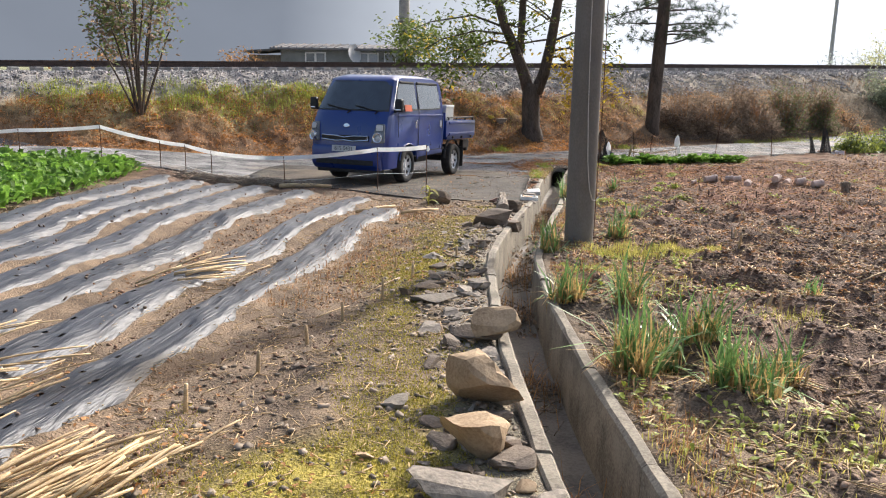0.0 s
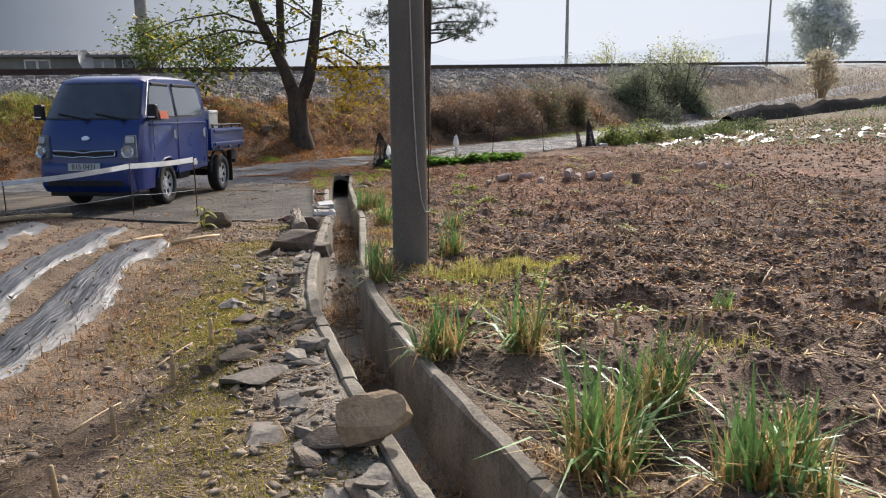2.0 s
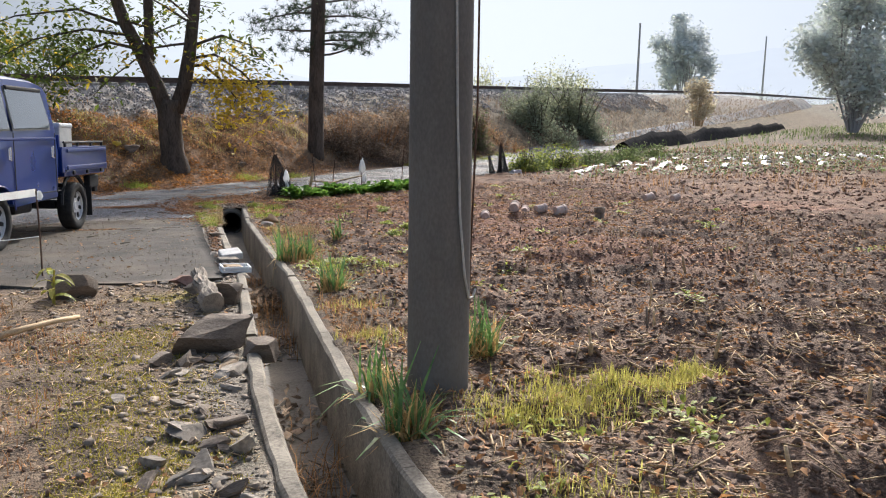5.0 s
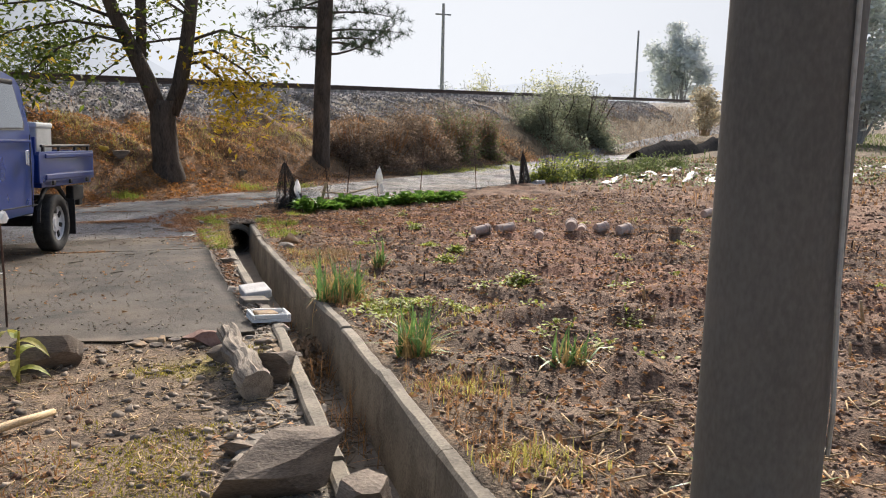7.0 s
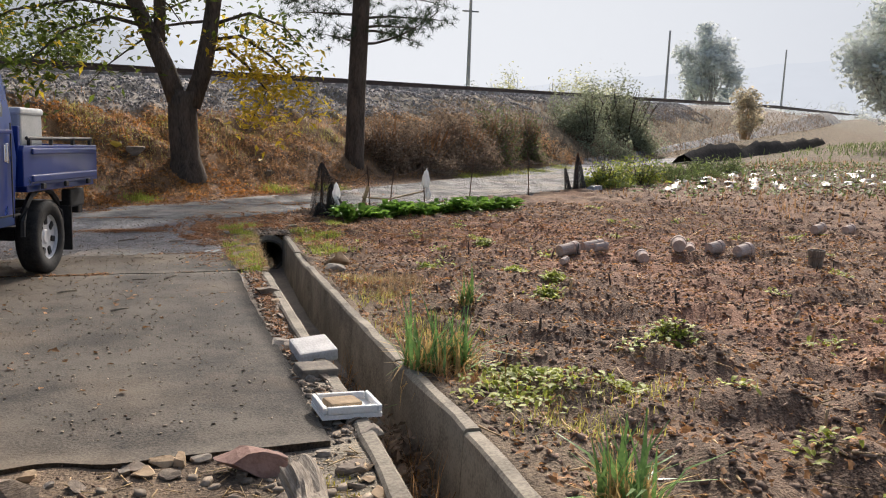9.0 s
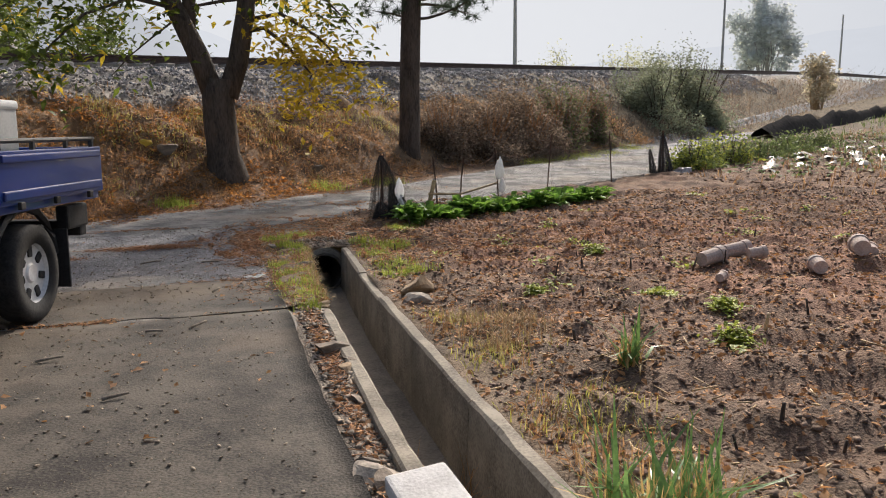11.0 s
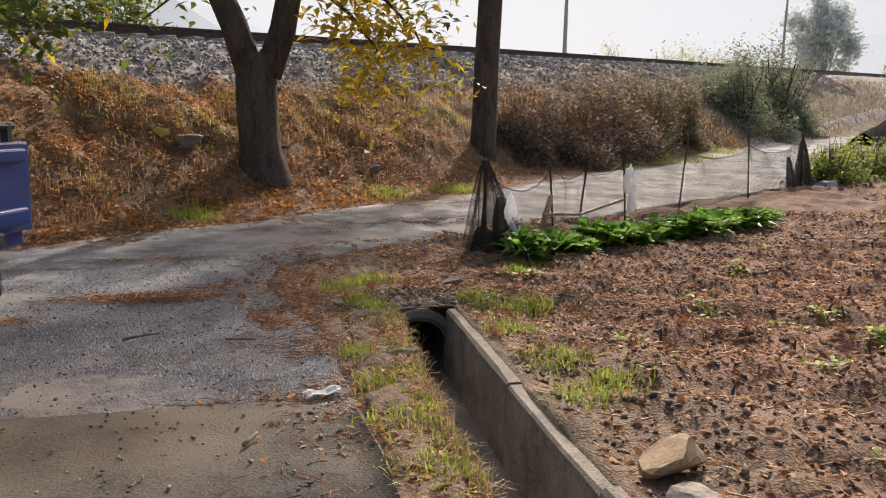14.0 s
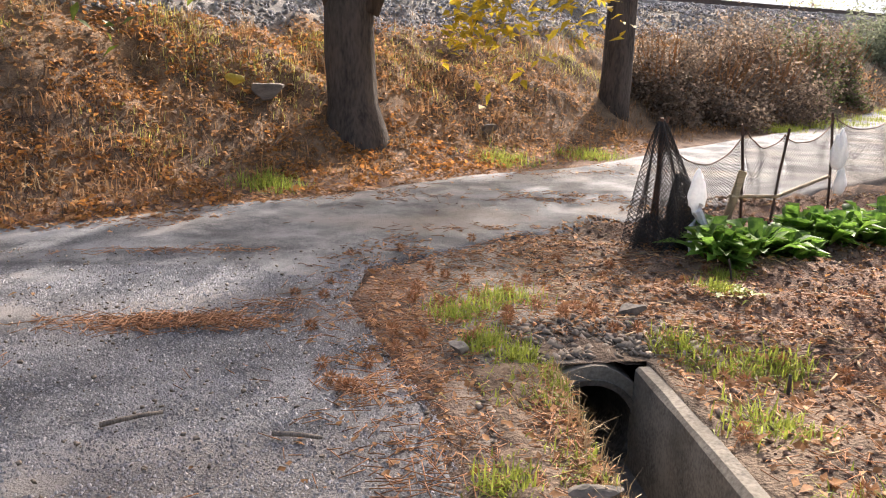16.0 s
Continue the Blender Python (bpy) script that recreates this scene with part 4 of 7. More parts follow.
        # mirror
        mir = part("mirror", join(box(.16, .11, .23, (sgn * .945, 1.85, 1.43), .05, seg=3)), black, truck, "black door mirror")
        part("mirror_arm", tube([(sgn * .80, 1.80, 1.32), (sgn * .93, 1.85, 1.35)], .03, 8), black, mir)
        part("mirror_trim", box(.11, .02, .025, (sgn * .945, 1.905, 1.355), .008), chrome, mir)
        # headlamp
        turn = Matrix.Rotation(radians(-sgn * 24), 4, "Z")
        shell = box(.27, .12, .34, (0, 0, 0), .035, seg=3)
        for v in shell.verts:
            t = v.co.z / .34 + .5
            v.co.x = v.co.x * (1 - .42 * t) + sgn * .05 * t
            v.co.y -= .07 * t
        hl = part("headlight", shell, housing, truck, "dark headlight with clear lens")
        hl.matrix_local = Matrix.Translation((sgn * .685, 2.205, .93)) @ turn
        part("reflector", lathe([(0, .012), (.04, .016), (.055, .03), (.085, .05), (.092, .044), (.092, 0)], 20), chrome, hl).matrix_local = pose(sgn * -.01, .05, -.075, -86, 0, 0)
        part("lens", lathe([(0, .022), (.035, .018), (.05, .0)], 16), lamp, hl).matrix_local = pose(sgn * -.01, .085, -.075, -86, 0, 0)
        part("indicator", box(.13, .03, .10, (sgn * .03, .018, .10), .02, Matrix.Rotation(radians(12), 4, "X")), white, hl)
        part("fog_lamp", box(.10, .05, .13, (sgn * .66, 2.185, .50), .02), white, truck, "small pale bumper lamp")
        part("mud_flap", box(.30, .02, .42, (sgn * .68, -1.66, .36), .005), black, truck)
    # front details
    part("bumper", prism([(2.05, .26), (2.19, .26), (2.275, .36), (2.285, .60), (2.26, .70), (2.05, .70)], -.74, .74, .05), paint, truck)
    part("bumper_gap", box(1.25, .03, .09, (0, 2.275, .40), .01), black, truck)
    part("valance", box(1.36, .25, .14, (0, 2.04, .27), .03), black, truck)
    grille = part("grille", box(1.02, .05, .10, (0, 2.25, .83), .015), black, truck, "black slot grille")
    gp = [(-.50, .80), (-.50, .875), (-.18, .865), (0, .84), (.18, .865), (.50, .875), (.50, .80), (.18, .775), (0, .79), (-.18, .775), (-.50, .80)]
    part("grille_rim", tube([(x, 2.284 - .10 * max(0, abs(x) - .3) ** 2, z) for x, z in gp], .013, 6), chrome, grille)
    part("badge", lathe([(0, 0), (.055, 0), (.068, .006), (.056, .012), (0, .010)], 24), chrome, truck, "oval chrome badge").matrix_local = pose(0, 2.195, 1.05, -76, 0, 0) @ Matrix.Diagonal((1, .55, 1, 1))
    plate = part("number_plate", box(.52, .012, .11, (0, 2.302, .64), .004), white, truck, "white number plate")
    cu = bpy.data.curves.new("plate_text", "FONT")
    cu.body, cu.size, cu.align_x, cu.align_y = "81S 0431", .108, "CENTER", "CENTER"
    tmp = new("plate_text", cu)
    dg = bpy.context.evaluated_depsgraph_get()
    tm = bpy.data.meshes.new_from_object(tmp.evaluated_get(dg))
    bpy.data.objects.remove(tmp)
    tm.materials.clear()
    tm.materials.append(ink)
    digits = new("plate_digits", tm)
    digits.parent = plate
    digits.matrix_local = pose(0, 2.3105, .64, 90, 0, 180)
    for x0, x1 in ((-.62, -.10), (-.02, .52)):
        part("wiper", tube([(x0 + .06, 2.115, 1.27), (x0, 2.085, 1.32), (x1, 2.03, 1.41)], .013, 6), black, truck)
    # wheels
    for y, dx in ((1.2, .73), (-1.2, .72)):
        for sgn in (-1, 1):
            wheel = new("wheel")
            wheel.parent = truck
            wheel.matrix_local = pose(sgn * dx, y, .325, 0, 0, 0 if sgn > 0 else 180)
            part("tyre", lathe([(.20, -.095), (.30, -.10), (.322, -.085), (.327, -.04), (.327, .04), (.322, .085), (.30, .10), (.20, .095), (.20, -.095)], 36, "X"), tyre_m, wheel, smooth=True)
            rim = part("rim", lathe([(0, .055), (.055, .06), (.07, .045), (.19, .045), (.205, .09), (.215, .095), (.215, -.05)], 36, "X"), silver, wheel, "silver wheel cover")
            for q in range(7):
                a = 2 * math.pi * q / 7
                part("wheel_slot", box(.012, .05, .075, (.05, 0, .145), .012), black, rim).matrix_local = Matrix.Rotation(a, 4, "X")
    # chassis and load bed
    part("chassis", join(box(.10, 3.2, .14, (-.40, -.6, .48), .01), box(.10, 3.2, .14, (.40, -.6, .48), .01), box(1.0, .12, .12, (0, -1.2, .34), .02), box(1.0, .12, .12, (0, 1.2, .34), .02), box(.5, .5, .26, (-.35, .05, .45), .05), box(.36, .9, .28, (.52, -.1, .44), .08)), black, truck, "dark underframe and tank")
    part("bed_floor", box(1.62, 1.54, .07, (0, -1.53, .78), .01), paint, truck)
    for sgn in (-1, 1):
        sg = part("side_gate", prism([(-.64, .80), (-2.30, .80), (-2.30, 1.10), (-2.28, 1.14), (-.66, 1.14), (-.64, 1.10)], sgn * .79, sgn * .84, .008), paint, truck, "blue drop side")
        part("pressed_rib", box(.02, 1.48, .06, (sgn * .848, -1.54, .86), .009), paint, sg)
        part("pressed_rib", box(.02, 1.48, .05, (sgn * .848, -1.54, 1.09), .009), paint, sg)
        part("grab_rail", tube([(sgn * .80, -.80, 1.20), (sgn * .80, -2.28, 1.20)], .016, 8), black, truck)
        for y in (-.85, -1.3, -1.8, -2.24):
            part("rail_stay", box(.03, .03, .08, (sgn * .80, y, 1.17)), black, truck)
        for y in (-1.0, -1.5, -2.05):
            part("gate_latch", box(.03, .06, .05, (sgn * .85, y, .79), .008), black, truck)
        part("rear_guard", box(.10, .36, .18, (sgn * .66, -2.12, .62), .02), black, truck)
        part("wheel_arch", tube([(sgn * .74, -1.2 + .42 * math.cos(a), .40 + .36 * math.sin(a)) for a in np.linspace(-.1, math.pi, 10)], .03, 6), black, truck)
    tail = part("tail_gate", box(1.68, .05, .34, (0, -2.30, .97), .01), paint, truck, "blue tailgate")
    part("gate_rib", box(1.5, .02, .05, (0, -2.332, .97), .008), paint, tail)
    part("rear_bumper", box(1.4, .12, .12, (0, -2.22, .52), .02), black, truck)
    part("head_board", join(box(1.60, .04, .5, (0, -.66, 1.05), .01), tube([(-.7, -.64, 1.28), (-.7, -.64, 1.6), (.7, -.64, 1.6), (.7, -.64, 1.28)], .022, 8)), paint, truck)
    sticker = part("door_sticker", box(.006, .30, .12, (-.838, 1.24, 1.385), 0, Matrix.Rotation(radians(8), 4, "Y")), red, truck, "orange-red sticker on the window")
    box_ob = empty("tool_box", m @ pose(-.50, -.90, .815), "pale grey plastic tool box in the truck bed", "box")
    part("box_body", box(.46, .40, .60, (0, 0, .30), .02), grey_box, box_ob)
    part("box_lid", box(.48, .42, .06, (0, 0, .61), .02), grey_box, box_ob)


build_truck()


# ---- trees ----
def limb_points(start, way, length, n, bend, rs, droop=0.0):
    p, d = Vector(start), Vector(way).normalized()
    out = [p.copy()]
    for i in range(n):
        d = (d + Vector((rs.normal(0, bend), rs.normal(0, bend), rs.normal(0, bend) - droop))).normalized()
        p = p + d * (length / n)
        out.append(p.copy())
    return out


def leaf_sprays(points, per, size, rs, hang=.12, spread=.3):
    """Drooping rosettes of long leaves about each point."""
    P = np.repeat(np.array(points), per, 0)
    n = len(P)
    az = rs.uniform(0, 2 * math.pi, n)
    el = rs.normal(-hang, .40, n)
    d = np.stack([np.cos(az) * np.cos(el), np.sin(az) * np.cos(el), np.sin(el)], -1)
    side = np.cross(d, np.array([0, 0, 1.0]) + rs.normal(0, .35, (n, 3)))
    side /= np.linalg.norm(side, axis=1)[:, None] + 1e-9
    up = np.cross(side, d)
    s = size * rs.uniform(.6, 1.25, n)[:, None]
    P = P + rs.normal(0, spread * .4, (n, 3))
    w = .21
    V = np.stack([P, P + s * (.4 * d + w * side + .05 * up), P + s * (.4 * d - w * side + .05 * up), P + s * (d - .12 * up), P + s * .45 * d], 1).reshape(-1, 3)
    i = (np.arange(n) * 5)[:, None, None]
    F = (i + np.array([(0, 1, 4), (0, 4, 2), (1, 3, 4), (4, 3, 2)])[None]).reshape(-1, 3)
    return V, F


def build_chestnut():
    rs = np.random.default_rng(21)
    bx, by = -1.22, 26.2
    bz = float(ground_z(bx, by))
    tree = empty("chestnut_tree", pose(bx, by, bz), "forked chestnut tree with green and yellow autumn leaves", "tree")
    trunk = tube([(.05, 0, -1.0), (.04, 0, -.22), (.02, 0, .18), (-.02, 0, .8), (-.02, 0, 1.25), (0, 0, 1.5)], [.52, .40, .30, .27, .28, .27], 14)
    for v in trunk.verts:
        v.co += Vector((v.co.x, v.co.y, 0)).normalized() * (.05 * noise.noise(v.co * 3))
    part("trunk", trunk, BARK, tree, smooth=True)
    mains = [([(-.10, 0, 1.2), (-.30, 0, 1.85), (-.62, .05, 2.6), (-.95, 0, 3.3), (-1.25, -.1, 4.3), (-1.5, -.2, 5.6), (-1.7, -.2, 7.2)], [.20, .19, .165, .15, .13, .10, .05]),
             ([(.12, 0, 1.2), (.34, 0, 1.8), (.50, 0, 2.6), (.60, -.05, 3.3), (.75, 0, 4.4), (.9, .2, 5.8), (1.1, .2, 7.4)], [.20, .185, .165, .15, .13, .10, .05]),
             ([(-.45, .1, 2.2), (-.42, .2, 3.0), (-.40, .25, 4.2), (-.2, .2, 5.6), (0, .1, 7.6)], [.11, .12, .115, .09, .04])]
    green, yellow = [], []
    for pts, rad in mains:
        limb = part("limb", tube(pts, rad, 10), BARK, tree, smooth=True)
        for q in range(9):
            j = rs.integers(3, len(pts))
            t = rs.uniform(0, 1)
            st = Vector(pts[j - 1]).lerp(Vector(pts[j]), t)
            az = rs.uniform(0, 2 * math.pi)
            ln = rs.uniform(1.3, 3.2)
            bp = limb_points(st, (math.cos(az), math.sin(az) * .9, rs.uniform(-.05, .6)), ln, 6, .16, rs, .08)
            part("branch", tube(bp, np.linspace(.035, .007, 7).tolist(), 5), BARK, limb)
            for b in bp[2:]:
                for _ in range(3 if b.z < 4.8 else 1):
                    tgt = green if rs.uniform() < .9 else yellow
                    o = b + Vector((rs.normal(0, .30), rs.normal(0, .30), rs.normal(-.08, .22)))
                    tgt.append(o[:])
    # low boughs: a yellow one hanging towards the pine, green ones out over the lane
    low = [([(.45, 0, 2.3), (.8, -.3, 2.35), (1.2, -.5, 2.0), (1.55, -.6, 1.55), (1.3, -.6, 1.05)], yellow, 34, .26),
           ([(.5, 0, 2.5), (1.1, -.2, 2.6), (1.7, -.4, 2.2), (2.1, -.4, 1.8), (2.25, -.4, 1.5)], yellow, 24, .26),
           ([(.55, 0, 2.8), (1.3, .3, 3.1), (2.0, .5, 2.9), (2.5, .6, 2.4)], green, 20, .28),
           ([(-.7, 0, 2.7), (-1.3, -.4, 2.8), (-2.0, -.7, 2.5), (-2.5, -.9, 2.0), (-2.7, -1.0, 1.7)], green, 30, .32),
           ([(-.8, 0, 3.0), (-1.8, -.2, 3.1), (-2.9, -.5, 2.8), (-3.7, -.6, 2.3)], green, 24, .34),
           ([(-.9, 0, 3.2), (-2.0, .4, 3.6), (-3.4, .6, 3.4), (-4.6, .5, 2.9)], green, 24, .40)]
    for pts, tgt, n, sp in low:
        part("bough", tube(pts, np.linspace(.045, .008, len(pts)).tolist(), 6), BARK, tree, smooth=True)
        P = np.array(pts)
        for _ in range(int(n * 3.2)):
            t = rs.uniform(.25, 1) * (len(P) - 1)
            j = min(int(t), len(P) - 2)
            o = P[j] + (P[j + 1] - P[j]) * (t - j) + rs.normal(0, sp, 3) * (1, 1, .8) + (0, 0, -.15)
            (tgt if rs.uniform() < .88 else yellow).append(o)
    for _ in range(8):
        a, r = rs.uniform(0, 2 * math.pi), 3.6 * math.sqrt(rs.uniform(.02, 1))
        green.append((r * math.cos(a) * 1.05, r * math.sin(a) * .9, rs.uniform(3.6, 8.4)))
    for pts, mat, nm, lab in ((green, CHESTNUT, "green_leaves", "long green leaves"), (yellow, CHESTNUT_Y, "yellow_leaves", "yellow autumn leaves")):
        V, F = leaf_sprays(pts, 6, .19, rs)
        ob = new(nm, fast_mesh(nm, V, F, mat))
        ob.parent = tree
        ob["label"] = lab


build_chestnut()


def build_pine():
    rs = np.random.default_rng(33)
    bx, by = 2.85, 29.35
    tree = empty("pine_tree", pose(bx, by, float(ground_z(bx, by))), "straight pine tree with dark needle clusters", "tree")
    tr = tube([(0, 0, -.4), (0, 0, 0), (.02, 0, .5), (.03, 0, 1.6), (.10, 0, 3.2), (.16, 0, 5), (.2, 0, 7.5), (.2, 0, 10)], [.28, .25, .235, .225, .21, .20, .15, .05], 14)
    for v in tr.verts:
        v.co += Vector((v.co.x, v.co.y, 0)).normalized() * (.025 * noise.noise(v.co * 5))
    part("trunk", tr, BARK, tree, smooth=True)
    Vs = []
    boughs = [(2.95, 172, .9), (2.9, -10, 2.1), (3.2, 15, 2.3), (3.5, -5, 2.1), (3.3, -35, 1.6), (3.6, 170, 1.7), (3.75, 80, 1.7), (4.0, -30, 1.9), (4.1, 190, 2.0), (4.3, 120, 1.6), (4.4, 10, 2.0)]
    boughs += [(rs.uniform(4.9, 8.2), rs.uniform(-75, 115), rs.uniform(1.6, 2.6)) for _ in range(11)] + [(rs.uniform(6, 9.6), rs.uniform(0, 360), rs.uniform(1.0, 1.8)) for _ in range(7)]
    for z, az, ln in boughs:
        a = radians(az)
        bp = limb_points((.12, 0, z), (math.cos(a), math.sin(a), .12), ln, 6, .09, rs, .02)
        part("bough", tube(bp, np.linspace(.04, .008, 7).tolist(), 6), BARK, tree)
        for b in bp[2:]:
            for _ in range(7 if z < 4.6 else 11):
                c = np.array(b) + rs.normal(0, .23, 3) * (1, 1, .5) + (0, 0, .06)
                m = 26
                d = rs.normal(0, 1, (m, 3)) + (0, 0, .35)
                d /= np.linalg.norm(d, axis=1)[:, None]
                sd = np.cross(d, rs.normal(0, 1, (m, 3)))
                sd = sd / (np.linalg.norm(sd, axis=1)[:, None] + 1e-9) * .006
                Vs.append(np.stack([c - sd, c + sd, c + d * .19], 1).reshape(-1, 3))
    V = np.concatenate(Vs)
    ob = new("needles", fast_mesh("needles", V, np.arange(len(V)).reshape(-1, 3), PINE))
    ob.parent = tree


build_pine()


def leafy_plant(name, x, y, w, h, n, size, mats, label, category, seed, stems=9, lift=.1, stem_mat=None, up=.3, ground=None, group="", tight=.19):
    """A bush: stems fanning up from the ground and a loose, uneven crown of leaves."""
    rs = np.random.default_rng(seed)
    z = gz(x, y) if ground is None else ground
    bush = empty(name, pose(x, y, z), label, category, group)
    for k in range(stems):
        a, r = rs.uniform(0, 2 * math.pi), rs.uniform(.1, .9)
        tip = Vector((w * r * math.cos(a), w * r * .8 * math.sin(a), h * rs.uniform(.5, .95) * (1 - .35 * r * r)))
        foot = Vector((tip.x * .35, tip.y * .35, -.1)) if lift < .5 else Vector((.05 * w * math.cos(a), .05 * w * math.sin(a), -.1))
        pts = [foot, foot.lerp(tip, .4) + Vector((rs.normal(0, .04 * w), rs.normal(0, .04 * w), h * .06)), foot.lerp(tip, .75) + Vector((rs.normal(0, .05 * w), rs.normal(0, .05 * w), h * .05)), tip]
        part("stem", tube(pts, [.007 * h + .005, .005 * h + .004, .004 * h + .003, .003], 5), stem_mat or BARK, bush)
    share = n // len(mats)
    knots = rs.normal(0, 1, (26, 3))
    knots /= np.linalg.norm(knots, axis=1)[:, None]
    knots *= rs.uniform(.35, .9, 26)[:, None]
    for j, mat in enumerate(mats):
        c = knots[rs.integers(0, 26, share)] + rs.normal(0, tight, (share, 3))
        c *= np.minimum(1, 1.02 / (np.linalg.norm(c, axis=1) + 1e-9))[:, None]
        mid, tall = (lift + h) / 2, (h - lift) / 2
        P = np.stack([c[:, 0] * w, c[:, 1] * w * .85, mid + c[:, 2] * tall], -1)
        if lift < .3:
            P[:, 2] = np.abs(c[:, 2]) * rs.uniform(.05, 1, share) ** .45 * h + .03
            if ground is None:
                P[:, 2] += ground_z(P[:, 0] + x, P[:, 1] + y) - z
        S = size * rs.uniform(.5, 1.3, share)
        V, F = scatter(LEAFLET, P, S, 1.1, rs)
        ob = new("foliage", fast_mesh("foliage", V, F, mat))
        ob.parent = bush
    return bush


def build_bushes():
    leafy_plant("young_tree", -11.1, 19.9, 1.4, 4.4, 3400, .13, [BUSH_G, BUSH_B], "slender young tree with sparse dull green leaves on the bank", "tree", 1, 12, .7)
    for i, (x, y, w, h, n, s, mats, lab) in enumerate([
            (4.0, 30.3, 1.0, 1.45, 9000, .075, [THICKET, THICKET, BUSH_B], "withered brown bramble thicket below the bank"),
            (5.2, 31.0, 1.2, 1.60, 10000, .075, [THICKET, THICKET, BUSH_B], "withered brown bramble thicket below the bank"),
            (6.7, 32.1, 1.3, 1.75, 10000, .08, [THICKET, BUSH_B, THICKET], "withered brown bramble thicket below the bank"),
            (8.4, 33.6, 1.3, 1.95, 10000, .08, [THICKET, THICKET, BUSH_G], "brown shrub with wilting leaves"),
            (10.0, 35.2, 1.0, 1.8, 7000, .085, [THICKET, BUSH_B, BUSH_G], "brown shrub with wilting leaves"),
            (11.6, 36.3, 1.2, .8, 1600, .07, [DRY_WEED], "low russet weeds beside the lane"),
            (14.8, 39.6, 1.9, 2.4, 9000, .11, [MIST_BUSH, MIST_BUSH], "dark dense roadside shrub"),
            (18.2, 42.6, 2.2, 3.4, 10000, .13, [MIST_BUSH], "tall green roadside shrub"),
            (9.0, 27.5, .7, .95, 2600, .085, [BUSH_G, GRASS], "low green hedge plant at the field edge"),
            (10.4, 28.4, .9, .95, 2600, .09, [GRASS, BUSH_G], "low green hedge plant at the field edge"),
            (12.2, 29.4, 1.0, .7, 1500, .09, [BUSH_G, BUSH_G], "low green hedge plant at the field edge"),
            (14.4, 31.2, 1.1, .7, 1500, .09, [BUSH_G, BUSH_G], "low green hedge plant at the field edge"),
            (16.8, 33.4, 1.2, .65, 1500, .09, [BUSH_G, BUSH_G], "low green hedge plant at the field edge")]):
        leafy_plant("bush", x, y, w, h, n, s, mats, lab, "bush", 40 + i, 40 if THICKET in mats else 22, .05, DRY_WEED if THICKET in mats or BUSH_B in mats else None, tight=.15)
    # beyond the railway
    for i, (x, y, w, h, n, s, mats, lab, zz) in enumerate([
            (-7.2, 36.5, 1.6, 4.2, 2600, .16, [CHESTNUT, BUSH_G], "young tree with yellowing leaves behind the railway", -.6),
            (-5.2, 38.0, 1.5, 4.0, 2200, .16, [CHESTNUT, BUSH_G], "young tree with yellowing leaves behind the railway", -.6),
            (-19, 33.0, 3.2, 3.0, 900, .14, [DRY_WEED], "rust-coloured autumn shrub behind the railway", -.6),
            (-14.5, 35, 1.4, 2.8, 700, .14, [DRY_WEED], "rust-coloured autumn shrub behind the railway", -.6)]):
        leafy_plant("shrub", x, y, w, h, n, s, mats, lab, "shrub", 80 + i, 12, 1.0, None, ground=zz)
    # Far plants take leaf and bark colours with the mist painted in.
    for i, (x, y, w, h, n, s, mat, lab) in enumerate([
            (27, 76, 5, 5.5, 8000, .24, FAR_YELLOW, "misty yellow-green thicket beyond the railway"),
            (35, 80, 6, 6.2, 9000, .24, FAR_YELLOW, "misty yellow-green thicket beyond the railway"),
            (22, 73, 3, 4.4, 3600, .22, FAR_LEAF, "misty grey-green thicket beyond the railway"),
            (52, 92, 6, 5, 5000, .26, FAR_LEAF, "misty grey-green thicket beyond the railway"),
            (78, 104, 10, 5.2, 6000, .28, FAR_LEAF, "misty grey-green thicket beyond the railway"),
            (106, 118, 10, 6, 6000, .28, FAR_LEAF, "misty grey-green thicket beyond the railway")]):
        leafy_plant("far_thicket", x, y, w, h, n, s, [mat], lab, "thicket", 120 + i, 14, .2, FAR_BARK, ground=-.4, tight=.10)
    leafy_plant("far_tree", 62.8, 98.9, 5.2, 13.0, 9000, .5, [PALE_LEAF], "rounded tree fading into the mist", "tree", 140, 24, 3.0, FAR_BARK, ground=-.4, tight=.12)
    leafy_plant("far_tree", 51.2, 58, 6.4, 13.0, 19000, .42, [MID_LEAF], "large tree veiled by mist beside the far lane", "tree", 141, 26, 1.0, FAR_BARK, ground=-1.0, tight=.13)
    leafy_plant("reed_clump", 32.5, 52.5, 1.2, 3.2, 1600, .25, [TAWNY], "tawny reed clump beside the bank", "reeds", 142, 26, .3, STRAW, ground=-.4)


build_bushes()


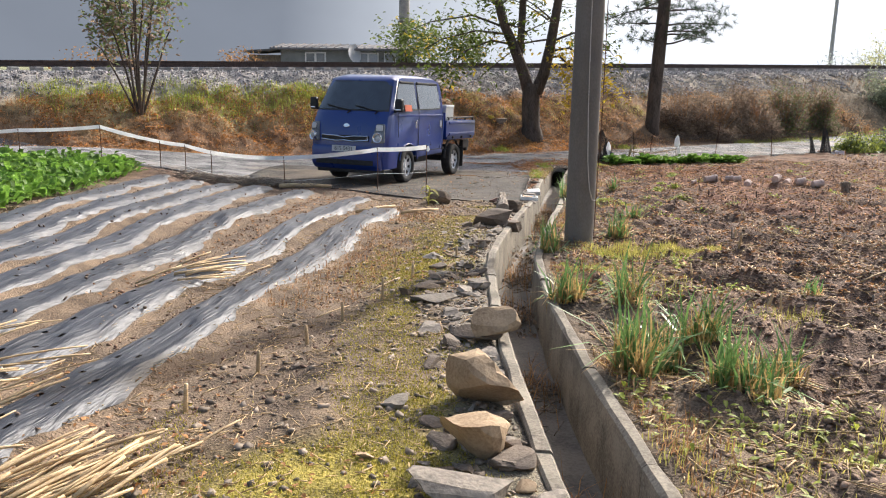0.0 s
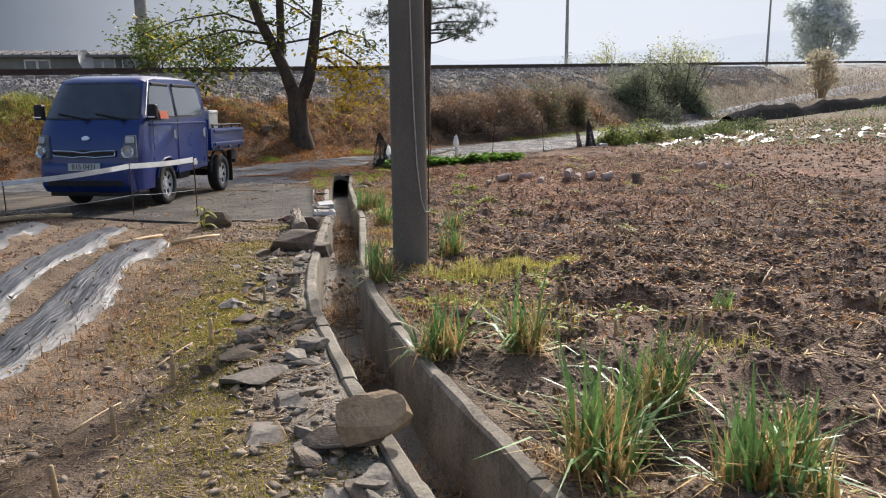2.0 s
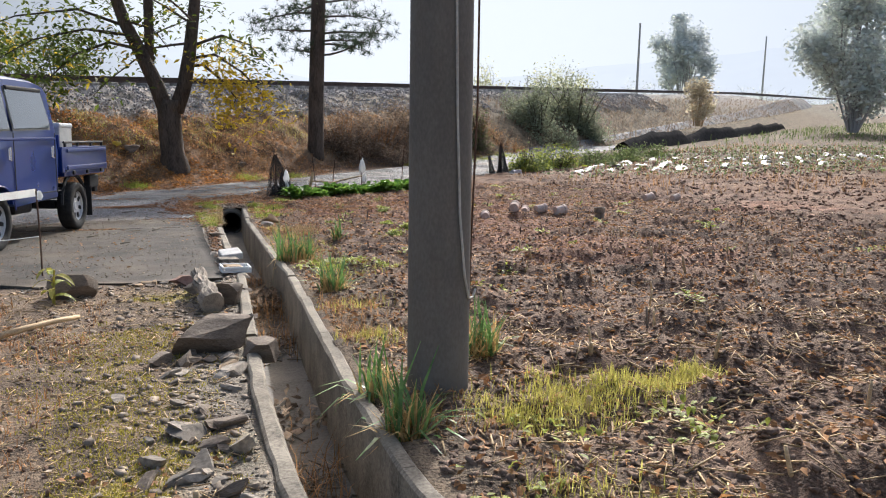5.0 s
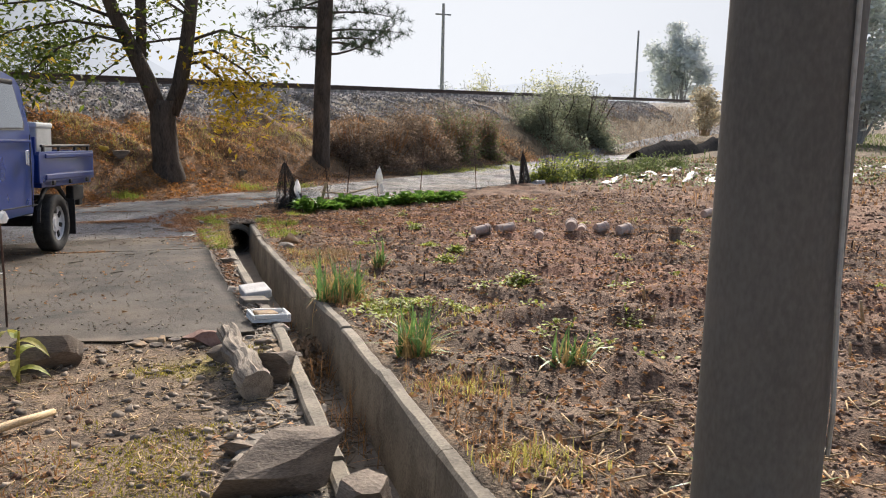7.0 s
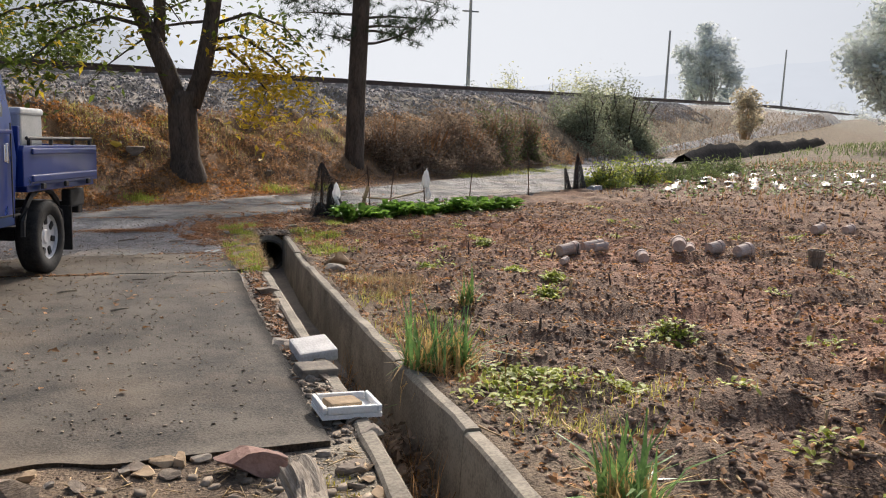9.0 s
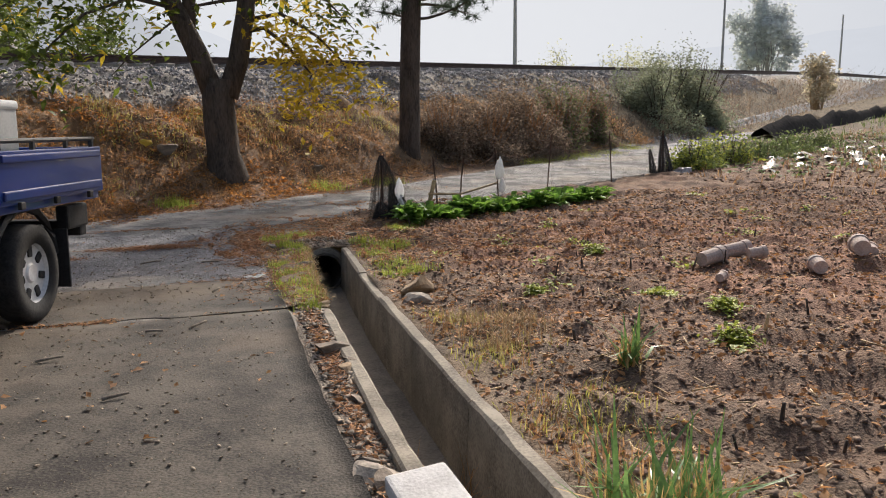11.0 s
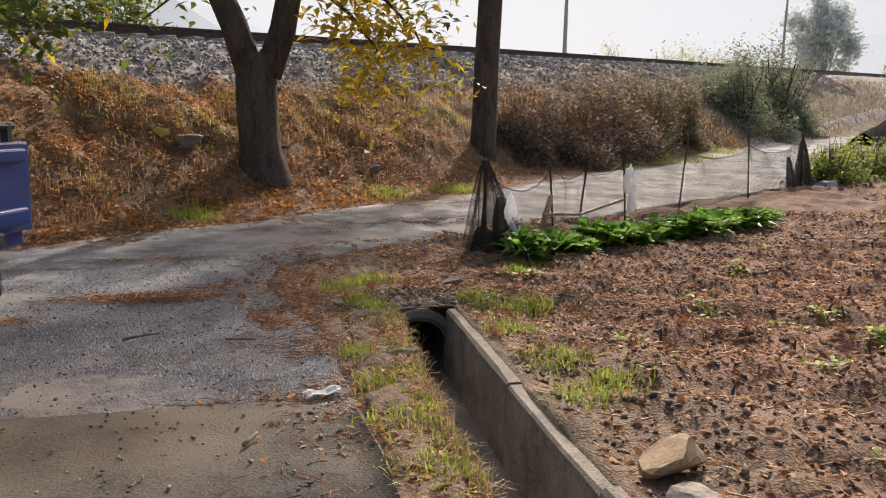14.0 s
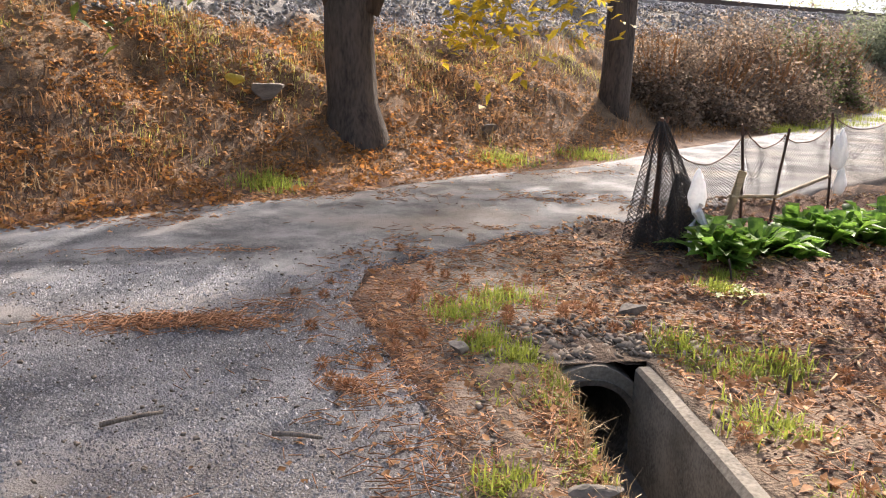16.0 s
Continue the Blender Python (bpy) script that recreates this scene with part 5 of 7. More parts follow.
# ---- beyond the railway: house, poles ----
def build_house():
    c = pose(-10.2, 36.7, -.6, 0, 0, 8.9)
    house = empty("low_house", c, "low grey farmhouse with a flat tiled roof behind the railway", "house")
    wallm = mottled("grey_house_wall", (.22, .23, .225), (.33, .34, .33), 2, .9, .2, 60)
    roofm = mottled("dark_roof_sheet", (.09, .085, .085), (.17, .16, .155), 3, .85, .3, 40)
    framem = mottled("white_window_frame", (.62, .62, .62), (.75, .75, .74), 8, .6, 0)
    panem = mottled("window_pane", (.20, .22, .24), (.32, .34, .36), 3, .12, 0, spec=.8)
    part("wall", box(6.0, 4, 2.62, (0, 2, 1.31), .02), wallm, house)
    roof = part("roof", prism([(-.5, 2.62), (-.5, 2.72), (2, 2.95), (4.4, 2.72), (4.4, 2.62)], -3.4, 3.3, .02), roofm, house)
    for k in range(20):
        part("roof_ridge_strip", box(.06, 2.45, .05, (-3.2 + k * .34, .75, 2.85), 0, Matrix.Rotation(radians(5.3), 4, "X")), roofm, roof)
    shed = part("shed_wall", box(1.6, 3, 2.4, (-3.8, 2.2, 1.2), .02), WOOD, house, "weathered timber lean-to")
    part("shed_roof", box(2.0, 3.6, .10, (-3.75, 2.0, 2.60), .02, Matrix.Rotation(radians(-4), 4, "Y")), roofm, shed)
    for x in (-1.4, 1.0, 2.2):
        w = part("window", box(.95, .10, .5, (x, -.02, 2.3), .01), framem, house)
        for dx in (-.23, .23):
            part("pane", box(.36, .04, .36, (x + dx, -.07, 2.3), .005), panem, w)
    dish = part("satellite_dish", lathe([(0, 0), (.18, .02), (.36, .09), (.42, .13), (.36, .10), (0, .015)], 24), framem, house, "white satellite dish")
    dish.matrix_local = pose(.35, -.55, 2.45, 78, 0, 55)
    part("dish_arm", tube([(.35, -.5, 2.4), (.35, 0, 2.3)], .03, 6), RUST, dish).matrix_local = dish.matrix_local.inverted()
    mast = empty("concrete_mast", pose(-8.6, 42.0, -.6), "thick pale concrete mast behind the house", "mast")
    part("shaft", lathe([(.30, 0), (.27, 4.6), (.24, 14), (0, 14)], 20), SLEEPER, mast, smooth=True)
    part("collar", lathe([(.27, 4.0), (.33, 4.0), (.33, 4.25), (.27, 4.25)], 20), POLE_C, mast)


build_house()


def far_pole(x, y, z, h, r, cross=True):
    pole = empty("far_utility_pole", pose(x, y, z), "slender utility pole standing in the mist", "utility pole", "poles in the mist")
    # The shaft's haze comes from its lightened base colour.
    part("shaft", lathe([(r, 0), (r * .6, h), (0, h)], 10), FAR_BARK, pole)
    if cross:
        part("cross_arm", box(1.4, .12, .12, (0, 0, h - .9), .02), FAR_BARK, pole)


far_pole(21.6, 74.6, -.4, 10.2, .20)
far_pole(44.5, 80.5, -.4, 9.6, .15, False)
far_pole(110, 142, -.4, 15, .22, False)
far_pole(31, 78, -.4, 4.0, .05, False)


# ---- left field: mulched rows, crop, fence ----
def build_rows():
    for k, ((x1, y1), (x2, y2)) in enumerate(ROW_ENDS):
        rs = np.random.default_rng(200 + k)
        ys = np.arange(y1, y2, .05)
        u = np.linspace(-1, 1, 19)
        t = (ys - y1) / (y2 - y1)
        cx = x1 + (x2 - x1) * t
        half = .222 + .05 * vnoise(ys * 1.7, ys * 0 + k, 81) + .03 * vnoise(ys * 6, ys * 0 + k, 82)
        X = cx[:, None] + u[None] * half[:, None] + .03 * vnoise(ys * .8, ys * 0, 83)[:, None]
        Y = np.repeat(ys[:, None], len(u), 1) + .02 * vnoise(X * 9, ys[:, None] * 9, 84)
        Z = ground_z(X, Y) + .022 + .012 * vnoise(X * 7 + Y * 3, Y * 2, 85) + .007 * vnoise(X * 24 + Y * 2, Y * 3 - X * 2, 86)
        Z[:, 0] -= .03
        Z[:, -1] -= .03
        Z[:, 1] -= .010
        Z[:, -2] -= .010
        V = np.stack([X, Y, Z], -1).reshape(-1, 3)
        m = len(u)
        i = np.arange(len(ys) - 1)[:, None] * m + np.arange(m - 1)[None]
        F = np.stack([i, i + 1, i + m + 1, i + m], -1)
        # planting holes and tears
        keep = np.ones(i.shape, bool)
        for y in np.arange(y1 + .3, y2, .34):
            for side in (-.3, .3):
                if rs.uniform() < .75:
                    a, b = int((y + rs.normal(0, .04) - y1) / .05), int((side + 1) / 2 * (m - 1))
                    keep[np.clip(a, 0, len(ys) - 2), b] = False
        ob = new("mulch_film", fast_mesh("mulch_film", V, F[keep].reshape(-1, 4), PLASTIC_FILM, True))
        tagged(ob, "wrinkled shiny grey-black plastic mulch over a ridge", "mulch film", "mulched rows")


build_rows()


def stick(name, p, q, r, mat, label, category, group=""):
    p, q = Vector(p), Vector(q)
    d = q - p
    mid = [p + d * t + Vector((0, 0, .02 * d.length * math.sin(math.pi * t))) for t in (0, .35, .7, 1)]
    bm = tube([m - p for m in mid], [r, r * .95, r * .85, r * .7], 7)
    ob = part(name, bm, mat, None, smooth=True)
    ob.location = p
    return tagged(ob, label, category, group)


def build_straw_piles():
    rs = np.random.default_rng(91)
    for px, py, n, ln, az, sp in ((-1.92, 2.75, 44, .45, 62, .18), (-2.05, 2.45, 34, .42, 58, .2), (-2.95, 6.3, 20, .6, 58, .2), (-3.0, 3.55, 14, .6, 52, .18), (-3.6, 4.1, 7, .6, 40, .18)):
        for k in range(n):
            a = radians(az + rs.normal(0, 11))
            ll = ln * rs.uniform(.5, 1.15)
            x, y = px + rs.normal(0, sp), py + rs.normal(0, sp)
            d = np.array((math.cos(a), math.sin(a))) * ll / 2
            h = .05 + rs.uniform(0, .10)
            p, q = (x - d[0], y - d[1]), (x + d[0], y + d[1])
            stick("maize_stalk", (*p, gz(*p) + h * .6), (*q, gz(*q) + h), rs.uniform(.005, .011), STALK, "cut dry maize stalk in a loose heap", "stalk", "heaped maize stalks")
    for p, q, r in (((-2.75, 10.3), (-2.35, 10.9), .022), ((-2.15, 10.35), (-1.72, 10.75), .022), ((-1.55, 6.2), (-1.38, 6.6), .006), ((-1.75, 5.4), (-1.6, 5.75), .005), ((-4.9, 13.25), (-4.0, 13.35), .04)):
        stick("dry_stick", (*p, gz(*p) + r), (*q, gz(*q) + r + .01), r, STALK, "pale dry stick lying on the soil", "stick")
    # upright cut stubs along the verge and over the field
    for x, y, h in ((-1.72, 4.2, .14), (-1.60, 4.75, .13), (-1.52, 5.3, .15), (-1.36, 5.85, .17), (-1.25, 6.5, .15), (-1.87, 3.6, .15), (-1.0, 7.4, .12), (-1.55, 7.2, .1)):
        stick("stalk_stub", (x, y, gz(x, y) - .03), (x + rs.normal(0, .01), y, gz(x, y) + h), .014, STALK, "short cut stalk stub standing in soil", "stub", "cut stubs")
    for k in range(100):
        x, y = rs.uniform(.7, 7.5), rs.uniform(4.2, 15)
        row = round((y * .93 + x * .36) / .78) * .78
        y = (row - x * .36) / .93 + rs.normal(0, .06)
        if y < 3.5:
            continue
        h = rs.uniform(.06, .17)
        stick("stalk_stub", (x, y, gz(x, y) - .03), (x + rs.normal(0, .02), y + rs.normal(0, .02), gz(x, y) + h), rs.uniform(.008, .015), STALK if rs.uniform() < .8 else WOOD, "short cut stalk stub standing in soil", "stub", "cut stubs")


build_straw_piles()


def build_dark_stubs():
    rs = np.random.default_rng(96)
    for k in range(64):
        x, y = rs.uniform(.4, 7.5), rs.uniform(13.5, 21.5)
        if -.625 * x + .78 * y > 16.9:
            continue
        z, h = gz(x, y), rs.uniform(.05, .13)
        stick("stalk_stub", (x, y, z - .03), (x + rs.normal(0, .03), y + rs.normal(0, .03), z + h), rs.uniform(.006, .011), BARK, "dark rotten stalk stub standing in soil", "stub", "dark stubs")


build_dark_stubs()


def leafy_rows(name, x, y, n, size, mat, rs, h, up=.9):
    """Broad crinkled leaves rising from spots on the ground."""
    P = onto(x, y, .02)
    az = rs.uniform(0, 2 * math.pi, len(x))
    el = rs.normal(up, .35, len(x))
    d = np.stack([np.cos(az) * np.cos(el), np.sin(az) * np.cos(el), np.sin(el)], -1)
    side = np.stack([-np.sin(az), np.cos(az), np.zeros(len(x))], -1)
    L = (h * rs.uniform(.6, 1.2, len(x)))[:, None]
    W = (size * rs.uniform(.7, 1.2, len(x)))[:, None]
    dn = np.array([0, 0, -1.0])
    t = rs.normal(0, .25, len(x))[:, None]
    a = P + .45 * L * d
    tip = P + L * d + .25 * L * dn + .2 * L * np.stack([np.cos(az), np.sin(az), 0 * az], -1)
    b = P + .8 * L * d + .05 * L * dn
    up3 = np.array([0, 0, 1.0])
    V = np.stack([P, a + W * .55 * side + .12 * W * up3 * t, a - W * .55 * side, b + W * .6 * side - .1 * W * up3, b - W * .6 * side + .15 * W * up3 * t, tip, (a + b) / 2 - .12 * W * up3], 1).reshape(-1, 3)
    i = (np.arange(len(x)) * 7)[:, None, None]
    F = (i + np.array([(0, 1, 6), (0, 6, 2), (1, 3, 6), (2, 6, 4), (3, 5, 6), (6, 5, 4)])[None]).reshape(-1, 3)
    return V, F


def build_crops():
    rs = np.random.default_rng(95)
    poly = [(-7.0, 8.6), (-7.35, 11), (-7.9, 14.0), (-8.6, 14.8), (-11.5, 13.2), (-14, 8), (-10, 6)]
    x, y = spots(9000, -14, -6.8, 6, 15, rs, lambda a, b: inside(poly, a, b))
    V, F = leafy_rows("radish_patch", x, y, 0, .09, CROP, rs, .30)
    stuff("leaf_crop_patch", V, F, CROP, "dense bright green leaf crop beside the mulched rows", "crop")
    # cabbages along the net fence, each a rosette
    for k in range(34):
        t = k / 33
        cx, cy = 1.15 + 3.45 * t + rs.normal(0, .04), 21.75 + 1.35 * t + rs.normal(0, .10)
        n = 40
        a, r = rs.uniform(0, 2 * math.pi, n), rs.uniform(0, .13, n)
        V, F = leafy_rows("c", cx + r * np.cos(a), cy + r * np.sin(a), n, .085, CROP, rs, .27, .85)
        base = np.array((cx, cy, gz(cx, cy)))
        ob = new("cabbage_plant", fast_mesh("cabbage_plant", V - base, F, CROP))
        ob.location = base
        tagged(ob, "broad-leaved green cabbage plant beside the net fence", "cabbage", "cabbage row")
    x = rs.uniform(1.0, 4.9, 240)
    ridge_y = 22.0 + (x - 1.15) * .307 + rs.normal(0, .2, 240)
    S = rs.uniform(.02, .05, 240)
    V, F = scatter(PEBBLES, onto(x, ridge_y), S, 1, rs)
    stuff("cabbage_bed_clods", V, F, CLOD, "brown clods along the cabbage bed", "clods")


build_crops()


def build_tape_fence():
    fence = empty("tape_fence", pose(0, 0, 0), "thin posts with sagging white tape round the plot", "fence")
    posts = [(-2.26, 12.85, .80), (-3.2, 13.4, .70), (-4.9, 13.5, .50), (-6.75, 14.6, .45), (-7.35, 14.75, .52), (-7.95, 14.9, .52), (-9.2, 14.9, .66), (-10.4, 14.1, .52), (-13, 12.2, .5)]
    tops = []
    for x, y, h in posts:
        z = gz(x, y)
        part("post", tube([(x, y, z - .1), (x + .005, y, z + h * .5), (x, y + .004, z + h + .03)], .008, 6), RUST, fence)
        tops.append(Vector((x, y, z + h)))
    tops[1].z -= .0
    for name, drop, wdt, mat in (("white_tape", 0, .07, WHITE_TAPE), ("lower_string", .40, .006, WHITE_TAPE)):
        for a, b in zip(tops, tops[1:]):
            bm = bmesh.new()
            prev = None
            for k in range(13):
                t = k / 12
                p = a.lerp(b, t) + Vector((0, 0, -drop - .16 * (b - a).length * .35 * t * (1 - t)))
                tw = .3 * math.sin(t * 5 + a.x)
                o = Vector((.2 * tw * wdt, tw * wdt * .5, wdt * .5))
                cur = [bm.verts.new(p + o), bm.verts.new(p - o), bm.verts.new(p - o + Vector((0, .003, 0))), bm.verts.new(p + o + Vector((0, .003, 0)))]
                if prev:
                    for q in range(4):
                        bm.faces.new((prev[q], prev[(q + 1) % 4], cur[(q + 1) % 4], cur[q]))
                prev = cur
            part(name, bm, mat, fence)
    part("tape_knot", rock_bm(.05, .04, .07, 5, 2), WHITE_TAPE, fence, "wad of white tape").location = tops[0] + Vector((.03, 0, -.02))


build_tape_fence()


# ---- stones, blocks, wood along the ditch ----
def stone(x, y, sx, sy, sz, seed, mat, rz=0, tilt=(0, 0), label="grey angular field stone on the verge", up=0.0, group=""):
    ob = part("stone", rock_bm(sx, sy, sz, seed, 3, .35), mat, None)
    ob.matrix_world = pose(x, y, gz(x, y) + sz * .38 + up, tilt[0], tilt[1], rz)
    return tagged(ob, label, "stone", group)


def build_stones():
    stone(-.43, 4.82, .18, .14, .12, 301, TAN_STONE, 20, (8, -6), "flat-topped tan stone on the ditch wall", .09)
    stone(-.46, 4.85, .20, .15, .07, 302, DARK_STONE, 10, (0, 0), "thin dark slab under a tan stone", .02)
    stone(-.36, 3.75, .25, .20, .18, 303, TAN_STONE, 130, (48, 10), "large tan sandstone slab leaning by the ditch", .08)
    stone(-.36, 3.18, .18, .14, .16, 304, TAN_STONE, 70, (20, 20), "broken orange-tan sandstone block", .05)
    stone(-.32, 2.78, .24, .15, .08, 305, STONE, 0, (0, 6), "pale grey flat stone beside the ditch")
    stone(-.03, 2.75, .11, .09, .06, 306, STONE, 30)
    stone(-.97, 5.70, .20, .17, .05, 307, STONE, 20, (0, 0), "flat pale stone bedded in the verge")
    stone(-1.05, 6.15, .24, .16, .04, 308, DARK_STONE, 70, (0, 0), "flat dark stone bedded in the verge")
    stone(-.80, 9.72, .33, .22, .22, 309, DARK_STONE, 5, (0, 4), "large dark boulder with layered top", .03)
    stone(-.62, 9.45, .20, .14, .10, 310, DARK_STONE, 10)
    stone(-.68, 11.02, .14, .12, .17, 311, DARK_STONE, 15, (0, 0), "dark brown block of stone by a stump")
    stone(-1.80, 11.72, .25, .18, .18, 312, DARK_STONE, 40, (0, 10), "dark pointed stone at the slab's edge")
    stone(-1.0, 12.0, .19, .14, .10, 313, mottled("red_sandstone", (.20, .11, .085), (.32, .20, .16), 6, .85, .4), 10, (0, 0), "reddish broken stone under the slab edge")
    stone(-.66, 13.95, .10, .13, .07, 314, STONE, 0, (0, 0), "round grey stone beside the slab")
    stone(.25, 17.10, .17, .13, .15, 315, TAN_STONE, 20, (0, 6), "squat brown boulder on the field edge", .03)
    stone(.16, 16.82, .12, .10, .07, 316, STONE, 0)
    stone(-.62, 15.66, .12, .10, .06, 317, DARK_STONE, 30, (0, 0), "flat grey stone between slab and ditch")
    stone(.16, 20.45, .11, .08, .06, 318, STONE, 30, (0, 0), "grey stone above the culvert")
    stone(-.72, 20.0, .06, .05, .05, 319, STONE, 0)
    stone(-.5, 18.75, .09, .07, .05, 320, STONE, 0)
    stone(-2.14, 25.92, .19, .16, .16, 321, DARK_STONE, 0, (0, 0), "grey boulder on the leafy bank", .05)
    stone(.5, 27.2, .16, .12, .12, 322, DARK_STONE, 0, (0, 0), "dark stone on the leafy bank")
    rs = np.random.default_rng(330)
    for k in range(140):
        y = rs.uniform(2.6, 10.2)
        x = float(ditch_x(y)) - .33 - abs(rs.normal(0, .24))
        s = rs.uniform(.035, .115)
        stone(x, y, s, s * rs.uniform(.55, .9), s * rs.uniform(.28, .55), 340 + k % 14, (STONE, DARK_STONE, STONE, TAN_STONE)[int(rs.integers(0, 4))] if s < .08 else (STONE, DARK_STONE)[k % 2], rs.uniform(0, 360), (rs.normal(0, 14), rs.normal(0, 14)), "loose angular stone heaped along the ditch", group="loose stones by the ditch")
    for k in range(46):
        y = rs.uniform(10.2, 17.2)
        x = -.60 + rs.normal(0, .05)
        s = rs.uniform(.03, .075)
        stone(x, y, s, s * .8, s * .5, 340 + k % 14, (STONE, DARK_STONE, TAN_STONE)[k % 3], rs.uniform(0, 360), (rs.normal(0, 12), rs.normal(0, 12)), "loose angular stone heaped along the ditch", group="loose stones by the ditch")
    for k in range(26):
        x = rs.uniform(-2.4, -.75)
        s = rs.uniform(.025, .06)
        stone(x, 12.08 + rs.normal(0, .06), s, s * .8, s * .55, 340 + k % 14, (STONE, DARK_STONE, TAN_STONE)[k % 3], rs.uniform(0, 360), label="broken stone along the slab edge", group="slab edge stones")
    # weathered split log leaning on the rubble
    ks = 26
    bm = tube([(.010 * math.sin(k * .5), .006 * math.sin(k * .31), .80 * k / (ks - 1)) for k in range(ks)], [.082 - .0010 * k + .005 * math.sin(k * .9) for k in range(ks)], 26)
    for v in bm.verts:
        a, r = math.atan2(v.co.y, v.co.x), Vector((v.co.x, v.co.y, 0))
        k = .55 * noise.noise(Vector((math.cos(a) * 5, math.sin(a) * 5, v.co.z * 2.2))) + .30 * noise.noise(Vector((math.cos(a) * 11, math.sin(a) * 11, v.co.z * 5)))
        notch = .55 * max(0, math.cos(a - 5.6)) * (1 if .16 < v.co.z < .30 else 0) + .35 * max(0, math.cos(a - 5.6)) * (1 if v.co.z > .30 else 0)
        q = r * (1 + .38 * k) * (1 - .45 * notch)
        v.co = Vector((q.x, q.y, v.co.z + (.07 * k if v.co.z > .72 else 0)))
    st = part("driftwood_log", bm, WOOD, None)
    p, q = Vector((-.83, 10.74, gz(-.83, 10.74) + .07)), Vector((-.93, 11.55, gz(-.93, 11.55) + .16))
    st.matrix_world = Matrix.Translation(p) @ (q - p).to_track_quat("Z", "Y").to_matrix().to_4x4()
    tagged(st, "grey splintered driftwood log leaning on stones", "log")
    stone(-.95, 11.52, .14, .12, .09, 322, DARK_STONE, 30, (0, 0), "dark rubble stone under the log")
    # white block and polystyrene tray
    b = part("concrete_block", box(.22, .28, .07, bevel=.015), BLOCK, None)
    b.matrix_world = pose(-.55, 13.62, gz(-.55, 13.62) + .06, 3, -4, 6)
    tagged(b, "pale speckled concrete block on the ditch edge", "block")
    b = part("flat_block", box(.20, .16, .06, bevel=.012), STONE, None)
    b.matrix_world = pose(-.60, 13.2, gz(-.6, 13.2) + .035, 0, 4, 10)
    tagged(b, "grey stone block between slab and ditch", "block")
    tray = empty("polystyrene_tray", pose(-.57, 12.52, gz(-.56, 12.54) + .035, 0, 3, 6), "white polystyrene tray holding wood scraps", "tray")
    w, d, h, t = .27, .20, .034, .02
    part("tray_base", box(w, d, .02, (0, 0, .01)), STYRO, tray)
    for sx in (-1, 1):
        part("tray_wall", box(t, d, h, (sx * (w - t) / 2, 0, h / 2 + .021), .008), STYRO, tray)
        part("tray_wall", box(w - 2 * t - .004, t, h, (0, sx * (d - t) / 2, h / 2 + .021), .008), STYRO, tray)
    sc = part("wood_scrap", box(.16, .09, .03, bevel=.01), TAN_STONE, None)
    sc.matrix_world = tray.matrix_world @ pose(-.02, 0, .04, 3, 4, 15)
    tagged(sc, "brown rotten wood scrap in the tray", "wood scrap")


build_stones()


# ---- clay pots on the field ----
def build_pots():
    rs = np.random.default_rng(400)
    for x, y, ln, r, az in ((2.96, 17.45, .27, .075, 20), (3.52, 17.90, .27, .075, 5), (3.30, 17.28, .15, .055, -10), (3.58, 16.85, .14, .07, 70), (4.17, 17.05, .17, .085, 60), (4.42, 17.2, .14, .07, 60), (4.62, 17.0, .18, .08, 10), (4.9, 16.85, .20, .085, 15), (7.84, 18.9, .22, .08, 20), (8.56, 19.05, .18, .075, 20), (2.5, 16.6, .10, .04, 40)):
        bm = lathe([(r * .82, 0), (r * .84, .01), (r * .95, ln * .75), (r * 1.06, ln * .76), (r * 1.08, ln), (r * .95, ln), (r * .82, ln * .7), (r * .72, .02), (0, .02)], 18)
        ob = part("clay_pot", bm, POT, None, smooth=False)
        ob.matrix_world = pose(x, y, gz(x, y) + r * .95, 0, 0, az) @ pose(-ln / 2, 0, 0, 0, 86, 0)
        tagged(ob, "pale pinkish clay pot lying on its side on the soil", "pot", "scattered clay pots")
    ob = part("clay_pot", lathe([(.07, 0), (.075, .12), (.088, .13), (.088, .20), (.075, .2), (.06, .03), (0, .03)], 18), WOOD, None)
    ob.matrix_world = pose(5.16, 16.0, gz(5.16, 16.0) - .01)
    tagged(ob, "weathered brown pot standing upright on the soil", "pot", "scattered clay pots")


build_pots()


# ---- spring onions and grass ----
def onion(x, y, h, n, spread, seed, dry=.5):
    rs = np.random.default_rng(seed)
    z = gz(x, y)
    clump = empty("spring_onion_clump", pose(x, y, z), "clump of green spring onions with withered yellow outer leaves", "onion", "onion clumps by the ditch")
    for mat, nm, m, hh, lean, wd in ((ONION, "green_foliage", int(n * .55), h, .55, .022), (ONION, "bent_foliage", int(n * .25), h * .9, 1.0, .018), (ONION_DRY, "withered_foliage", int(n * dry * 3.6), h * .66, 1.0, .012), (ONION_DRY, "pale_base", n // 2, h * .3, .15, .016)):
        a, r = rs.uniform(0, 2 * math.pi, m), spread * np.sqrt(rs.uniform(0, 1, m))
        P = np.stack([r * np.cos(a), r * np.sin(a), np.zeros(m)], -1)
        P[:, 2] = ground_z(P[:, 0] + x, P[:, 1] + y) - z - .01
        V, F = blades(P, hh, wd, lean, rs, .55)
        ob = new(nm, fast_mesh(nm, V, F, mat))
        ob.parent = clump
        ob["kind"] = "stuff"


